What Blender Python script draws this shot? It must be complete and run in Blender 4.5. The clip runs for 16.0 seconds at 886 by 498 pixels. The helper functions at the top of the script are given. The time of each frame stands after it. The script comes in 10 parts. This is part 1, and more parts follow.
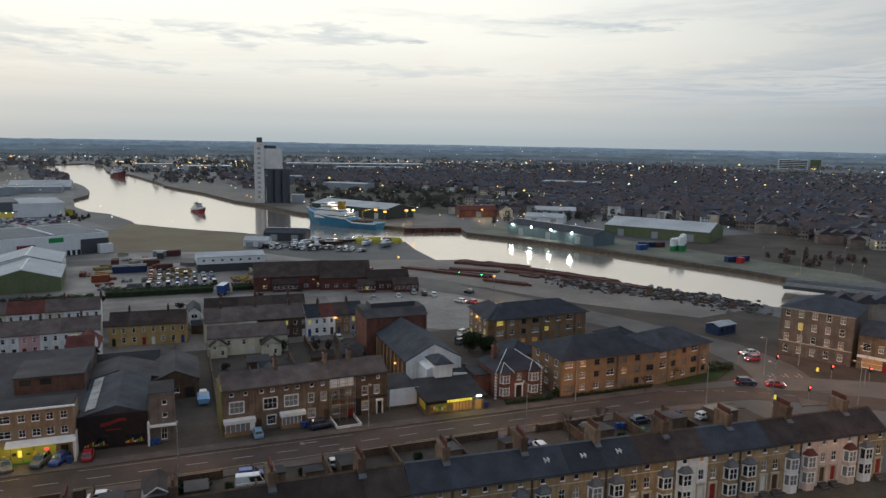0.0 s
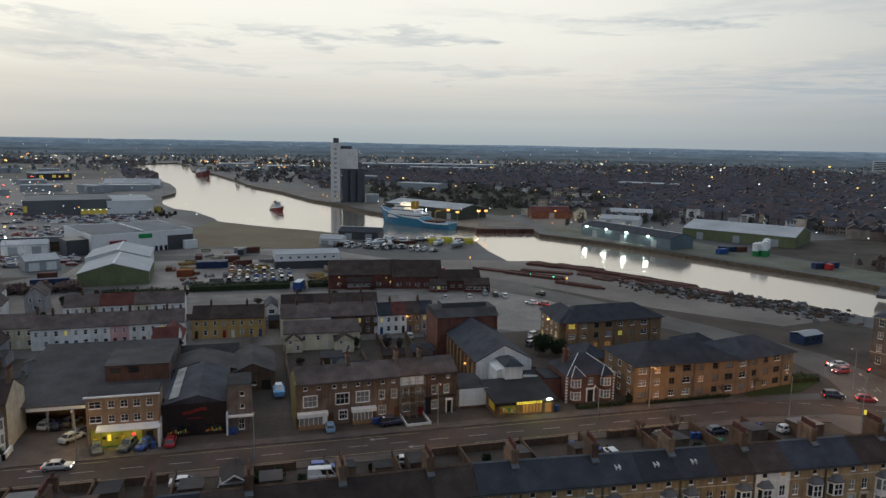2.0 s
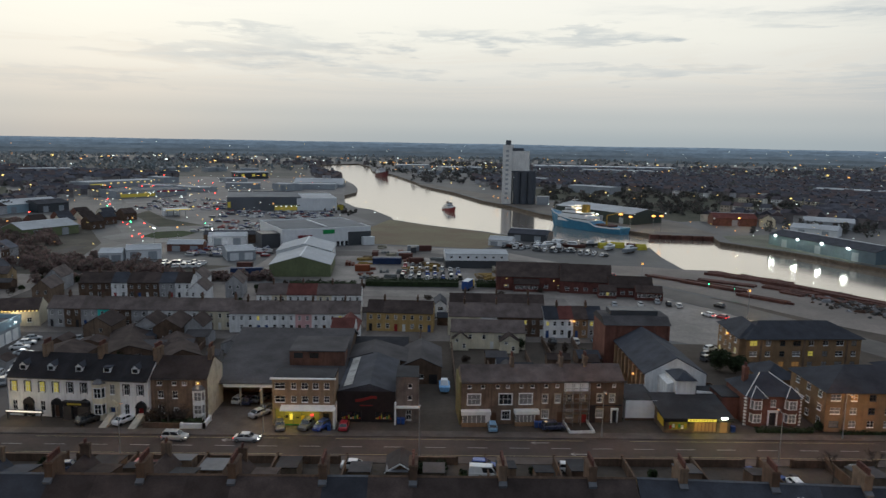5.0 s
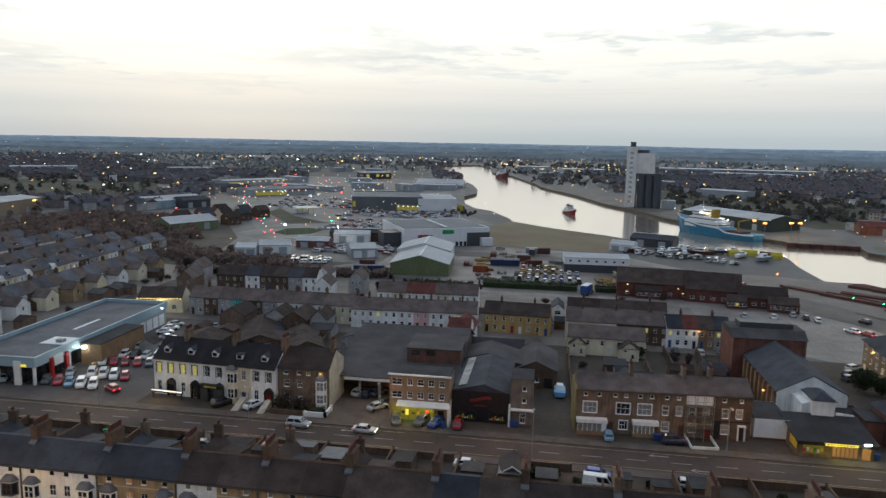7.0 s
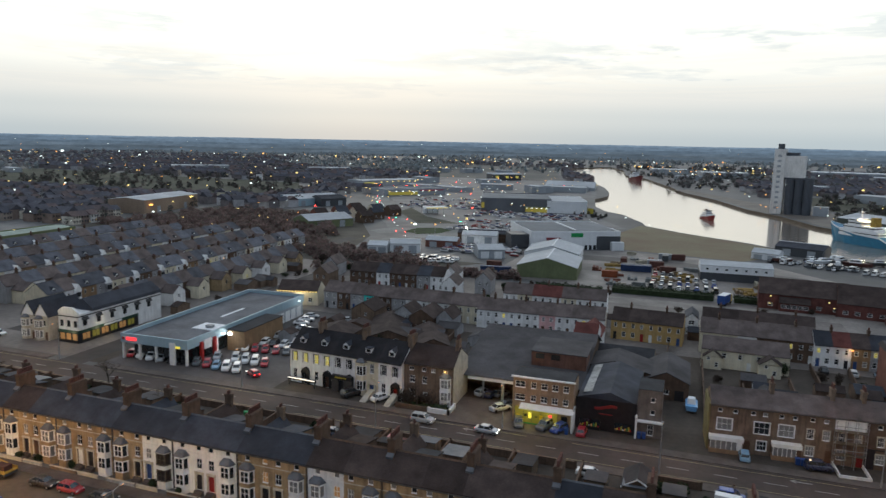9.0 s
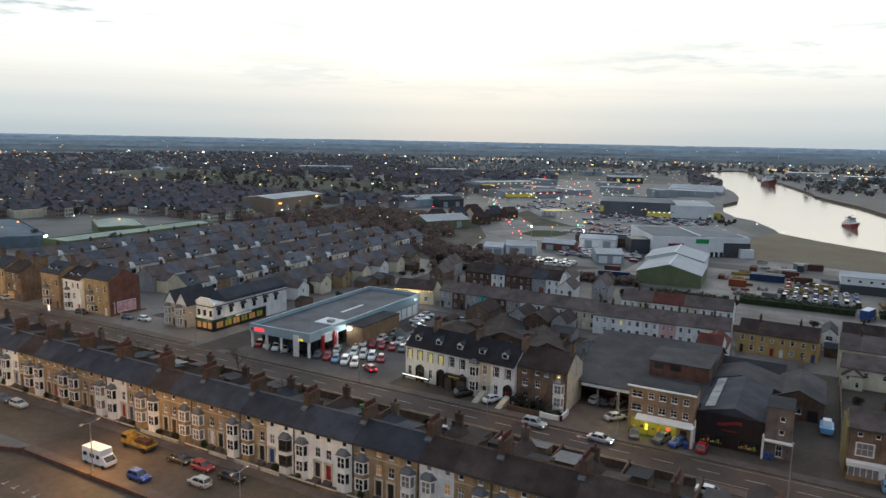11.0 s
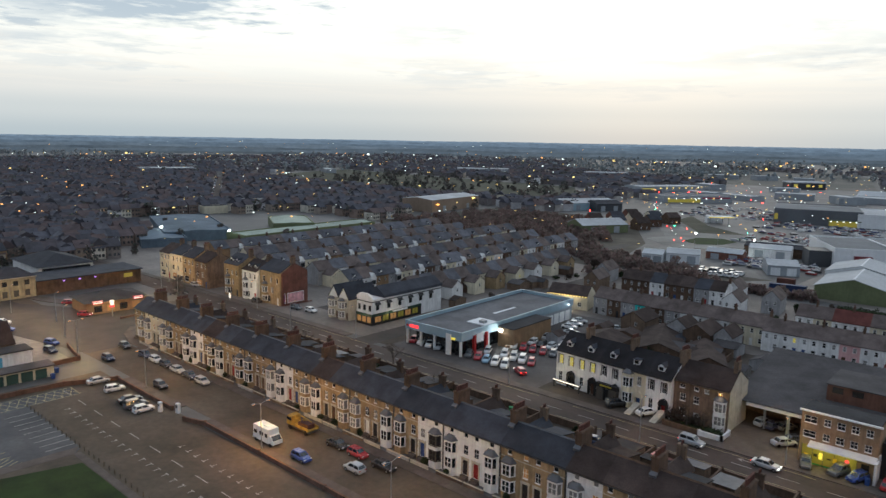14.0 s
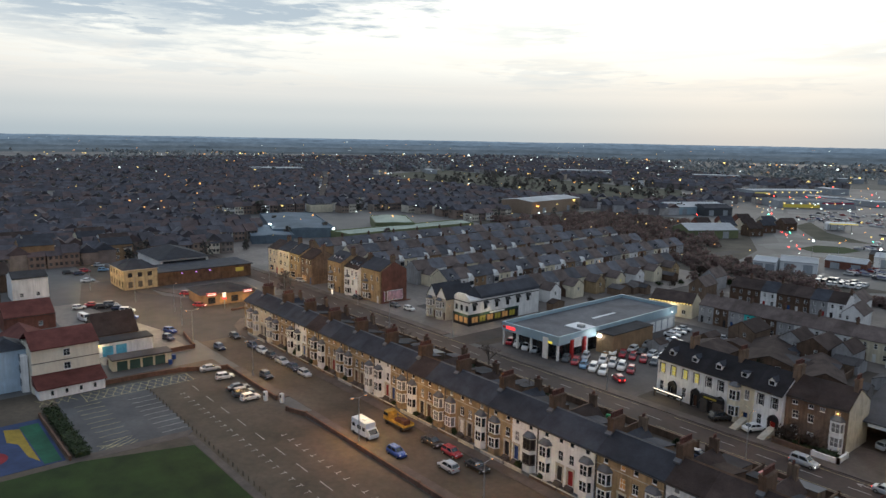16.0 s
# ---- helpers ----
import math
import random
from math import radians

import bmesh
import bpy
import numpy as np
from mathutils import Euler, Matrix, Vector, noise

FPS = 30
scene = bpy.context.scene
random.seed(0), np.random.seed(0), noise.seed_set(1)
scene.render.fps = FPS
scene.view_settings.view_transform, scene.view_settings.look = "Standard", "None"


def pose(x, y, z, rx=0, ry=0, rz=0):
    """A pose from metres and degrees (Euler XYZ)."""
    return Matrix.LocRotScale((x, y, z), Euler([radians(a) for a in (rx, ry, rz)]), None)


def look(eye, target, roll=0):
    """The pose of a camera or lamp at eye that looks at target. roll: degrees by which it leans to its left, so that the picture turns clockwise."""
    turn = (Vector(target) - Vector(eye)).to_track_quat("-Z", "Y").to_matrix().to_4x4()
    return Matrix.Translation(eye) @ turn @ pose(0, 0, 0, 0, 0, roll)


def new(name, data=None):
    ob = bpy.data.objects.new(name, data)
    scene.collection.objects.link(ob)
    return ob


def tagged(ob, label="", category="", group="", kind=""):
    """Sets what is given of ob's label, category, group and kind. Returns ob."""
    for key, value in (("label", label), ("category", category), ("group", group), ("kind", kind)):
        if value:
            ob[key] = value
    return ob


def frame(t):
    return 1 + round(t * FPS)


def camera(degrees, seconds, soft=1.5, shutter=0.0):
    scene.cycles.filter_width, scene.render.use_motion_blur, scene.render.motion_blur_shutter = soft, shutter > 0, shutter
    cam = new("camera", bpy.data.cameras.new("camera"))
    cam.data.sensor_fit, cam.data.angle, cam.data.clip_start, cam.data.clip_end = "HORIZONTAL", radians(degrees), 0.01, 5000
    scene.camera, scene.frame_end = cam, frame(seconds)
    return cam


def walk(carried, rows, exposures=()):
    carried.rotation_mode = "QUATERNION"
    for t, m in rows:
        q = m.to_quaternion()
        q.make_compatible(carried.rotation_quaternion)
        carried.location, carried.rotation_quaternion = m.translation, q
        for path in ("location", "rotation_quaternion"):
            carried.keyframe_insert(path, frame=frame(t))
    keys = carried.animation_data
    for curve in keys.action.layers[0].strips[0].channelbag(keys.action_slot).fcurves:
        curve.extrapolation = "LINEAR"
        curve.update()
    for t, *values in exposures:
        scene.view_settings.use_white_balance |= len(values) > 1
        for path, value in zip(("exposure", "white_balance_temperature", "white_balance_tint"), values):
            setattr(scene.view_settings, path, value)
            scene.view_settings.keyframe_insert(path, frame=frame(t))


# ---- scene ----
# camera: a drone hovering 52 m over the seafront street, turning to its left
cam = camera(64.77, 16.0, soft=1.4, shutter=0.4)
PATH = [
    (0.0, pose(0, 0, 52, 81.38, -1.01, -20.85)),
    (0.5, pose(0, 0, 52, 81.35, -0.97, -19.32)),
    (1.0, pose(0, 0, 52, 81.35, -1.01, -17.78)),
    (1.5, pose(0, 0, 52, 81.34, -1.01, -16.26)),
    (2.0, pose(0, 0, 52, 81.32, -1.04, -14.89)),
    (2.5, pose(0, 0, 52, 81.30, -1.04, -13.49)),
    (3.0, pose(0, 0, 52, 81.30, -1.01, -10.77)),
    (3.5, pose(0, 0, 52, 81.30, -1.01, -8.10)),
    (4.0, pose(0, 0, 52, 81.28, -1.02, -5.73)),
    (6.5, pose(0, 0, 52, 81.21, -1.04, 6.35)),
    (7.0, pose(0, 0, 52, 81.19, -1.07, 8.82)),
    (7.5, pose(0, 0, 52, 81.19, -1.09, 11.34)),
    (8.0, pose(0, 0, 52, 81.16, -1.10, 13.93)),
    (8.5, pose(0, 0, 52, 81.15, -1.08, 16.67)),
    (9.0, pose(0, 0, 52, 81.11, -1.12, 19.37)),
    (11.5, pose(0, 0, 52, 81.09, -1.01, 31.15)),
    (12.0, pose(0, 0, 52, 81.09, -0.98, 33.31)),
    (12.5, pose(0, 0, 52, 81.07, -1.02, 35.45)),
    (13.0, pose(0, 0, 52, 81.07, -0.98, 37.56)),
    (13.5, pose(0, 0, 52, 81.08, -1.06, 39.65)),
    (14.0, pose(0, 0, 52, 81.07, -0.97, 41.68)),
    (14.5, pose(0, 0, 52, 81.07, -0.97, 43.73)),
    (15.0, pose(0, 0, 52, 81.06, -0.94, 45.71)),
    (15.5, pose(0, 0, 52, 81.05, -0.96, 47.75)),
    (16.0, pose(0, 0, 52, 81.03, -0.98, 49.83)),
]
EXPOSURE = [(0.0, -0.12, 6440, 9), (1.0, -0.2, 6440, 9), (2.0, -0.29, 6440, 9), (4.0, -0.38, 6440, 9), (6.5, -0.02, 6380, 9), (8.0, 0.06, 6330, 8), (12.0, 0.13, 6320, 8), (16.0, 0.04, 6340, 9)]
walk(cam, PATH, EXPOSURE)

# ---------------------------------------------------------------- sky and sun
GLOW = radians(26)  # heading of the afterglow, counted from +y towards -x


def make_world():
    w = bpy.data.worlds.new("dusk_sky")
    scene.world = w
    w.use_nodes = True
    nt = w.node_tree
    n, l = nt.nodes, nt.links
    n.clear()

    def node(kind, **kw):
        a = n.new(kind)
        for k, v in kw.items():
            a.inputs[k].default_value = v
        return a

    def math_(op, a, b=None, c=None, clamp=False):
        m = n.new("ShaderNodeMath")
        m.operation, m.use_clamp = op, clamp
        for i, v in enumerate((a, b, c)):
            if v is None:
                continue
            if isinstance(v, (int, float)):
                m.inputs[i].default_value = v
            else:
                l.new(v, m.inputs[i])
        return m.outputs[0]

    def ramp(fac, stops):
        r = n.new("ShaderNodeValToRGB")
        r.color_ramp.interpolation = "EASE"
        while len(r.color_ramp.elements) < len(stops):
            r.color_ramp.elements.new(0.5)
        for e, (p, c) in zip(r.color_ramp.elements, stops):
            e.position, e.color = p, (*c, 1)
        l.new(fac, r.inputs[0])
        return r.outputs[0]

    def mix(fac, a, b, mode="MIX"):
        m = n.new("ShaderNodeMix")
        m.data_type, m.blend_type = "RGBA", mode
        if isinstance(fac, (int, float)):
            m.inputs[0].default_value = fac
        else:
            l.new(fac, m.inputs[0])
        for s, v in ((6, a), (7, b)):
            if isinstance(v, tuple):
                m.inputs[s].default_value = (*v, 1)
            else:
                l.new(v, m.inputs[s])
        return m.outputs[2]

    tc = n.new("ShaderNodeTexCoord")
    sep = n.new("ShaderNodeSeparateXYZ")
    l.new(tc.outputs["Generated"], sep.inputs[0])
    x, y, z = sep.outputs
    up = math_("MAXIMUM", z, 0.0)
    # nearness to the afterglow's heading
    dot = math_("ADD", math_("MULTIPLY", x, -math.sin(GLOW)), math_("MULTIPLY", y, math.cos(GLOW)))
    west = math_("MULTIPLY_ADD", dot, 0.5, 0.5, clamp=True)
    # clear-air gradient by height
    grad = ramp(math_("MULTIPLY", up, 1.0, clamp=True), [
        (0.0, (0.48, 0.545, 0.575)), (0.032, (0.62, 0.655, 0.655)), (0.062, (0.78, 0.77, 0.735)), (0.10, (0.99, 0.965, 0.89)), (0.14, (1.09, 1.07, 0.975)), (0.18, (1.12, 1.10, 1.01)), (0.22, (1.2, 1.18, 1.1)),
        (0.32, (0.78, 0.83, 0.87)), (0.65, (0.62, 0.69, 0.79))])
    back = ramp(math_("MULTIPLY", up, 1.0, clamp=True), [
        (0.0, (0.24, 0.28, 0.34)), (0.25, (0.28, 0.33, 0.40)), (0.7, (0.48, 0.55, 0.65))])
    side = ramp(west, [(0.36, (0, 0, 0)), (0.86, (1, 1, 1))])
    air = mix(side, back, grad)
    core = math_("POWER", west, 7.0)
    lift = ramp(math_("MULTIPLY", up, 1.0, clamp=True), [(0.03, (0, 0, 0)), (0.11, (0.05, 0.045, 0.03)), (0.185, (0.12, 0.11, 0.085)), (0.24, (0.6, 0.55, 0.45)), (0.32, (1.05, 0.96, 0.78)), (0.48, (0.5, 0.46, 0.38)), (0.8, (0, 0, 0))])
    glow = mix(core, (0, 0, 0), lift)
    air = mix(1.0, air, glow, "ADD")
    # a flat layer of cloud seen from below: streaks lie down towards the horizon
    flat = n.new("ShaderNodeCombineXYZ")
    zz = math_("ADD", up, 0.05)
    l.new(math_("MULTIPLY", math_("ARCTAN2", x, y), 3.0), flat.inputs[0])
    l.new(math_("DIVIDE", 0.85, zz), flat.inputs[1])
    mp = n.new("ShaderNodeMapping")
    mp.inputs["Location"].default_value = (3.1, 1.7, 0)
    l.new(flat.outputs[0], mp.inputs[0])
    nz = node("ShaderNodeTexNoise", Scale=1.0, Detail=7.0, Roughness=0.6, Distortion=0.5)
    l.new(mp.outputs[0], nz.inputs["Vector"])
    # heading and height in degrees, both ragged by the same noise
    az = math_("MULTIPLY", math_("ARCTAN2", math_("MULTIPLY", x, -1.0), y), 57.3)
    el = math_("MULTIPLY", math_("ARCSINE", z), 57.3)
    strip = n.new("ShaderNodeCombineXYZ")
    l.new(math_("MULTIPLY", az, 0.11), strip.inputs[0])
    l.new(math_("MULTIPLY", el, 0.75), strip.inputs[1])
    nf = node("ShaderNodeTexNoise", Scale=1.0, Detail=5.0, Roughness=0.55, Distortion=0.5)
    l.new(strip.outputs[0], nf.inputs["Vector"])
    fin = math_("SUBTRACT", nf.outputs[0], 0.5)
    ng = node("ShaderNodeTexNoise", Scale=2.6, Detail=4.0, Roughness=0.6)
    l.new(strip.outputs[0], ng.inputs["Vector"])
    wob = math_("SUBTRACT", ng.outputs[0], 0.5)
    head = math_("MULTIPLY_ADD", wob, 26.0, az)
    high = math_("MULTIPLY_ADD", fin, 3.2, math_("MULTIPLY_ADD", wob, 1.6, el))
    amount = None
    for a0, h0, aw, hw, k in STREAKS:
        da = math_("MULTIPLY", math_("SUBTRACT", head, a0), 1.0 / aw)
        dh = math_("MULTIPLY", math_("SUBTRACT", high, h0), 0.85 / hw)
        near_ = math_("SUBTRACT", 1.0, math_("MULTIPLY_ADD", da, da, math_("MULTIPLY", dh, dh)), clamp=True)
        near_ = math_("MULTIPLY", near_, k * 1.25)
        amount = near_ if amount is None else math_("MAXIMUM", amount, near_)
    # finer wisps everywhere but in the glow
    wisp = ramp(nz.outputs[0], [(0.50, (0, 0, 0)), (0.68, (1, 1, 1))])
    fade = ramp(up, [(0.06, (0, 0, 0)), (0.10, (1, 1, 1))])
    away = math_("SUBTRACT", 1.0, math_("MULTIPLY", core, 0.85))
    thin = math_("MULTIPLY", math_("MULTIPLY", wisp, fade), math_("MULTIPLY", away, 0.38))
    amount = math_("MULTIPLY", math_("MAXIMUM", amount, thin), math_("MULTIPLY_ADD", wob, 1.9, 0.85), clamp=True)
    ccol = ramp(math_("MULTIPLY", up, 1.0, clamp=True), [(0.04, (0.62, 0.66, 0.68)), (0.10, (0.64, 0.69, 0.715)), (0.165, (0.50, 0.58, 0.645)), (0.3, (0.52, 0.60, 0.68))])
    ccol = mix(side, (0.36, 0.43, 0.52), ccol)
    col = mix(amount, air, ccol)
    # pale peach light along the undersides
    edge = ramp(nz.outputs[0], [(0.42, (0, 0, 0)), (0.48, (1, 1, 1)), (0.55, (0, 0, 0))])
    pink = ramp(up, [(0.045, (0, 0, 0)), (0.085, (1, 1, 1)), (0.15, (0, 0, 0))])
    col = mix(math_("MULTIPLY", math_("MULTIPLY", edge, pink), 0.4), col, (0.93, 0.87, 0.78))
    sky = n.new("ShaderNodeTexSky")
    sky.sky_type, sky.sun_disc = "NISHITA", False
    sky.sun_elevation, sky.sun_rotation = radians(8), -GLOW
    bg1 = n.new("ShaderNodeBackground")
    bg1.inputs[1].default_value = 0.0025
    l.new(sky.outputs[0], bg1.inputs[0])
    bg2 = n.new("ShaderNodeBackground")
    bg2.inputs[1].default_value = SKY
    l.new(col, bg2.inputs[0])
    add = n.new("ShaderNodeAddShader")
    l.new(bg1.outputs[0], add.inputs[0])
    l.new(bg2.outputs[0], add.inputs[1])
    out = n.new("ShaderNodeOutputWorld")
    l.new(add.outputs[0], out.inputs[0])


SKY = 0.97
# bars of grey-blue cloud: heading, height, half width, half height (degrees), density
STREAKS = [(-48, 4.4, 22, 1.8, 1.0), (-52, 8.6, 8, 0.5, 0.4), (-13.4, 8.1, 6.5, 0.6, 0.55), (-31, 9.2, 9, 0.5, 0.5), (-2.5, 7.9, 6, 0.8, 0.5),
           (9, 7.2, 7, 0.8, 0.5), (-16, 5.6, 11, 0.4, 0.45), (6, 5.3, 8, 0.55, 0.45), (15.7, 6.2, 10, 0.9, 0.6), (14.5, 7.9, 4, 0.4, 0.4),
           (40, 5.1, 7, 1.0, 0.5), (44, 8.3, 6, 0.8, 0.35), (28, 4.1, 8, 0.5, 0.35), (67, 9.6, 14, 2.2, 1.0), (79, 9.0, 9, 2.4, 1.0),
           (69, 5.0, 7, 0.7, 0.45), (57, 10.9, 10, 0.9, 0.7), (74, 6.6, 12, 0.8, 0.6)]
make_world()
sun_data = bpy.data.lights.new("sun", "SUN")
sun_data.energy, sun_data.angle, sun_data.color = 0.12, radians(25), (1.0, 0.86, 0.70)
sun = new("sun", sun_data)
sun.matrix_world = look((-math.sin(GLOW) * 300, math.cos(GLOW) * 300, 60), (0, 0, 0))

SODIUM, WARM, COOL = (1.0, 0.64, 0.30), (1.0, 0.78, 0.45), (0.85, 0.95, 1.0)


def lamp(x, y, z, watts, col=SODIUM, r=0.25):
    d = bpy.data.lights.new("light", "POINT")
    d.energy, d.color, d.shadow_soft_size = watts, col, r
    new("light", d).location = (x, y, z)


# ---------------------------------------------------------------- materials
def mat(name, col, rough=0.85, var=0.3, big=0.25, fine=3.0, bump=0.2, metal=0.0, spec=0.3, streak=0.0, tint=None, random_=0.0, coat=0.0):
    """A surface with broad stains and fine grain, both in metres of the place."""
    m = bpy.data.materials.new(name)
    m.use_nodes = True
    nt = m.node_tree
    n, l = nt.nodes, nt.links
    b = n["Principled BSDF"]
    b.inputs["Metallic"].default_value, b.inputs["Specular IOR Level"].default_value = metal, spec
    b.inputs["Coat Weight"].default_value = coat
    geo = n.new("ShaderNodeNewGeometry")

    def noise_(scale, detail, squash=None):
        t = n.new("ShaderNodeTexNoise")
        t.inputs["Scale"].default_value, t.inputs["Detail"].default_value, t.inputs["Roughness"].default_value = scale, detail, 0.6
        if squash:
            mp = n.new("ShaderNodeMapping")
            mp.inputs["Scale"].default_value = squash
            l.new(geo.outputs["Position"], mp.inputs[0])
            l.new(mp.outputs[0], t.inputs["Vector"])
        else:
            l.new(geo.outputs["Position"], t.inputs["Vector"])
        return t.outputs[0]

    def mixc(fac, a, c, mode="MIX"):
        mx = n.new("ShaderNodeMix")
        mx.data_type, mx.blend_type = "RGBA", mode
        for s, v in ((0, fac), (6, a), (7, c)):
            if isinstance(v, (int, float)):
                mx.inputs[s].default_value = v
            elif isinstance(v, tuple):
                mx.inputs[s].default_value = (*v, 1)
            else:
                l.new(v, mx.inputs[s])
        return mx.outputs[2]

    dark = tuple(c * (1 - var) for c in col)
    light = tuple(min(1, c * (1 + var * 0.7)) for c in col)
    a = noise_(big, 4)
    f = noise_(fine, 5)
    r = n.new("ShaderNodeMapRange")
    r.inputs[1].default_value, r.inputs[2].default_value = 0.32, 0.68
    l.new(a, r.inputs[0])
    c = mixc(r.outputs[0], dark, tint or light)
    r2 = n.new("ShaderNodeMapRange")
    r2.inputs[1].default_value, r2.inputs[2].default_value, r2.inputs[3].default_value, r2.inputs[4].default_value = 0.3, 0.7, 1 - var * 0.6, 1 + var * 0.4
    l.new(f, r2.inputs[0])
    c = mixc(1.0, c, r2.outputs[0], "MULTIPLY")
    if streak:
        s = noise_(1.0, 4, (2.2, 2.2, 0.18))
        r3 = n.new("ShaderNodeMapRange")
        r3.inputs[1].default_value, r3.inputs[2].default_value, r3.inputs[3].default_value, r3.inputs[4].default_value = 0.42, 0.7, 1.0, 1 - streak
        l.new(s, r3.inputs[0])
        c = mixc(1.0, c, r3.outputs[0], "MULTIPLY")
    if random_:
        o = n.new("ShaderNodeObjectInfo")
        r4 = n.new("ShaderNodeMapRange")
        r4.inputs[3].default_value, r4.inputs[4].default_value = 1 - random_, 1 + random_
        l.new(o.outputs["Random"], r4.inputs[0])
        c = mixc(1.0, c, r4.outputs[0], "MULTIPLY")
    l.new(c, b.inputs["Base Color"])
    rr = n.new("ShaderNodeMapRange")
    rr.inputs[3].default_value, rr.inputs[4].default_value = max(0.03, rough - 0.12), min(1, rough + 0.1)
    l.new(f, rr.inputs[0])
    l.new(rr.outputs[0], b.inputs["Roughness"])
    if bump:
        bp = n.new("ShaderNodeBump")
        bp.inputs["Strength"].default_value, bp.inputs["Distance"].default_value = bump, 0.05
        l.new(f, bp.inputs["Height"])
        l.new(bp.outputs[0], b.inputs["Normal"])
    return m


def glow(name, col, strength):
    m = bpy.data.materials.new(name)
    m.use_nodes = True
    b = m.node_tree.nodes["Principled BSDF"]
    b.inputs["Base Color"].default_value = (*(c * 0.2 for c in col), 1)
    b.inputs["Emission Color"].default_value, b.inputs["Emission Strength"].default_value = (*col, 1), strength
    return m


def island(name, stops, rough=0.85, spec=0.25):
    """One material whose joined pieces differ from one another."""
    m = mat(name, (0.3, 0.3, 0.3), rough, spec=spec)
    n, l = m.node_tree.nodes, m.node_tree.links
    b = n["Principled BSDF"]
    geo = n.new("ShaderNodeNewGeometry")
    r = n.new("ShaderNodeValToRGB")
    r.color_ramp.interpolation = "CONSTANT"
    while len(r.color_ramp.elements) < len(stops):
        r.color_ramp.elements.new(0.5)
    for i, (e, c) in enumerate(zip(r.color_ramp.elements, stops)):
        e.position, e.color = i / len(stops), (*c, 1)
    l.new(geo.outputs["Random Per Island"], r.inputs[0])
    old = b.inputs["Base Color"].links[0].from_socket
    mx = n.new("ShaderNodeMix")
    mx.data_type, mx.blend_type, mx.inputs[0].default_value = "RGBA", "MULTIPLY", 1.0
    sc = n.new("ShaderNodeVectorMath")
    sc.operation = "SCALE"
    sc.inputs[3].default_value = 3.2
    l.new(old, sc.inputs[0])
    l.new(r.outputs[0], mx.inputs[6])
    l.new(sc.outputs[0], mx.inputs[7])
    l.new(mx.outputs[2], b.inputs["Base Color"])
    return m


RETAIL_A = mat("retail_car_park_asphalt", (0.118, 0.118, 0.123), 0.65, 0.4, 0.05, 0.9, 0.1, spec=0.4)
ASPHALT = mat("asphalt", (0.050, 0.043, 0.040), 0.75, 0.35, 0.12, 1.6, 0.1)
ASPHALT_OLD = mat("worn_asphalt", (0.20, 0.18, 0.165), 0.65, 0.5, 0.05, 0.9, 0.1, spec=0.4)
MAINROAD = mat("main_road_asphalt", (0.072, 0.055, 0.048), 0.85, 0.35, 0.08, 1.2, 0.1)
CARPARK = mat("car_park_asphalt", (0.088, 0.071, 0.053), 0.85, 0.4, 0.07, 1.0, 0.1)
ROADWORN = mat("patched_road_asphalt", (0.095, 0.085, 0.078), 0.7, 0.4, 0.06, 1.0, 0.1, spec=0.35)
PAVING = mat("paving", (0.105, 0.087, 0.076), 0.85, 0.3, 0.3, 2.0, 0.15)
YARD = mat("yard_ground", (0.072, 0.058, 0.047), 0.9, 0.4, 0.06, 1.0, 0.15)
EARTH = mat("town_ground", (0.100, 0.103, 0.106), 0.65, 0.5, 0.012, 0.2, 0.1, tint=(0.135, 0.134, 0.134), spec=0.3)
CONCRETE = mat("quay_concrete", (0.18, 0.155, 0.138), 0.75, 0.3, 0.05, 0.8, 0.15, spec=0.4)
GRASS = mat("grass", (0.021, 0.042, 0.007), 0.95, 0.4, 0.15, 4.0, 0.4)
MEADOW = mat("rough_grass", (0.26, 0.185, 0.125), 0.95, 0.35, 0.03, 0.8, 0.3, tint=(0.20, 0.185, 0.115))
HEDGE = mat("hedge_leaves", (0.030, 0.045, 0.018), 0.9, 0.5, 1.2, 6.0, 0.6)
TWIG = mat("bare_twigs", (0.060, 0.044, 0.034), 0.9, 0.3, 1.0, 6.0, 0.2)
BARK = mat("bark", (0.075, 0.06, 0.048), 0.9, 0.3, 2.0, 9.0, 0.4)
LINE = mat("road_paint", (0.36, 0.35, 0.33), 0.7, 0.3, 0.7, 4.0, 0.05)
LINE_Y = mat("yellow_road_paint", (0.40, 0.35, 0.19), 0.7, 0.35, 0.7, 4.0, 0.05)
BRICK_Y = mat("gault_brick", (0.35, 0.255, 0.148), 0.88, 0.28, 0.5, 7.0, 0.25, streak=0.35, random_=0.12)
BRICK_O = mat("orange_brick", (0.27, 0.175, 0.10), 0.88, 0.22, 0.4, 7.0, 0.2, streak=0.2)
BRICK_R = mat("red_brick", (0.19, 0.082, 0.060), 0.88, 0.3, 0.5, 7.0, 0.25, streak=0.25)
BRICK_B = mat("brown_brick", (0.20, 0.14, 0.10), 0.9, 0.32, 0.5, 7.0, 0.25, streak=0.4)
BRICK_DK = mat("soot_brick", (0.12, 0.078, 0.055), 0.9, 0.35, 0.5, 7.0, 0.25, streak=0.3)
WHITE = mat("white_render", (0.80, 0.80, 0.80), 0.8, 0.14, 0.35, 4.0, 0.1, streak=0.22, random_=0.06)
CREAM = mat("cream_render", (0.66, 0.60, 0.46), 0.8, 0.14, 0.35, 4.0, 0.1, streak=0.22, random_=0.06)
PINK = mat("pink_render", (0.66, 0.40, 0.40), 0.8, 0.12, 0.35, 4.0, 0.1, streak=0.15)
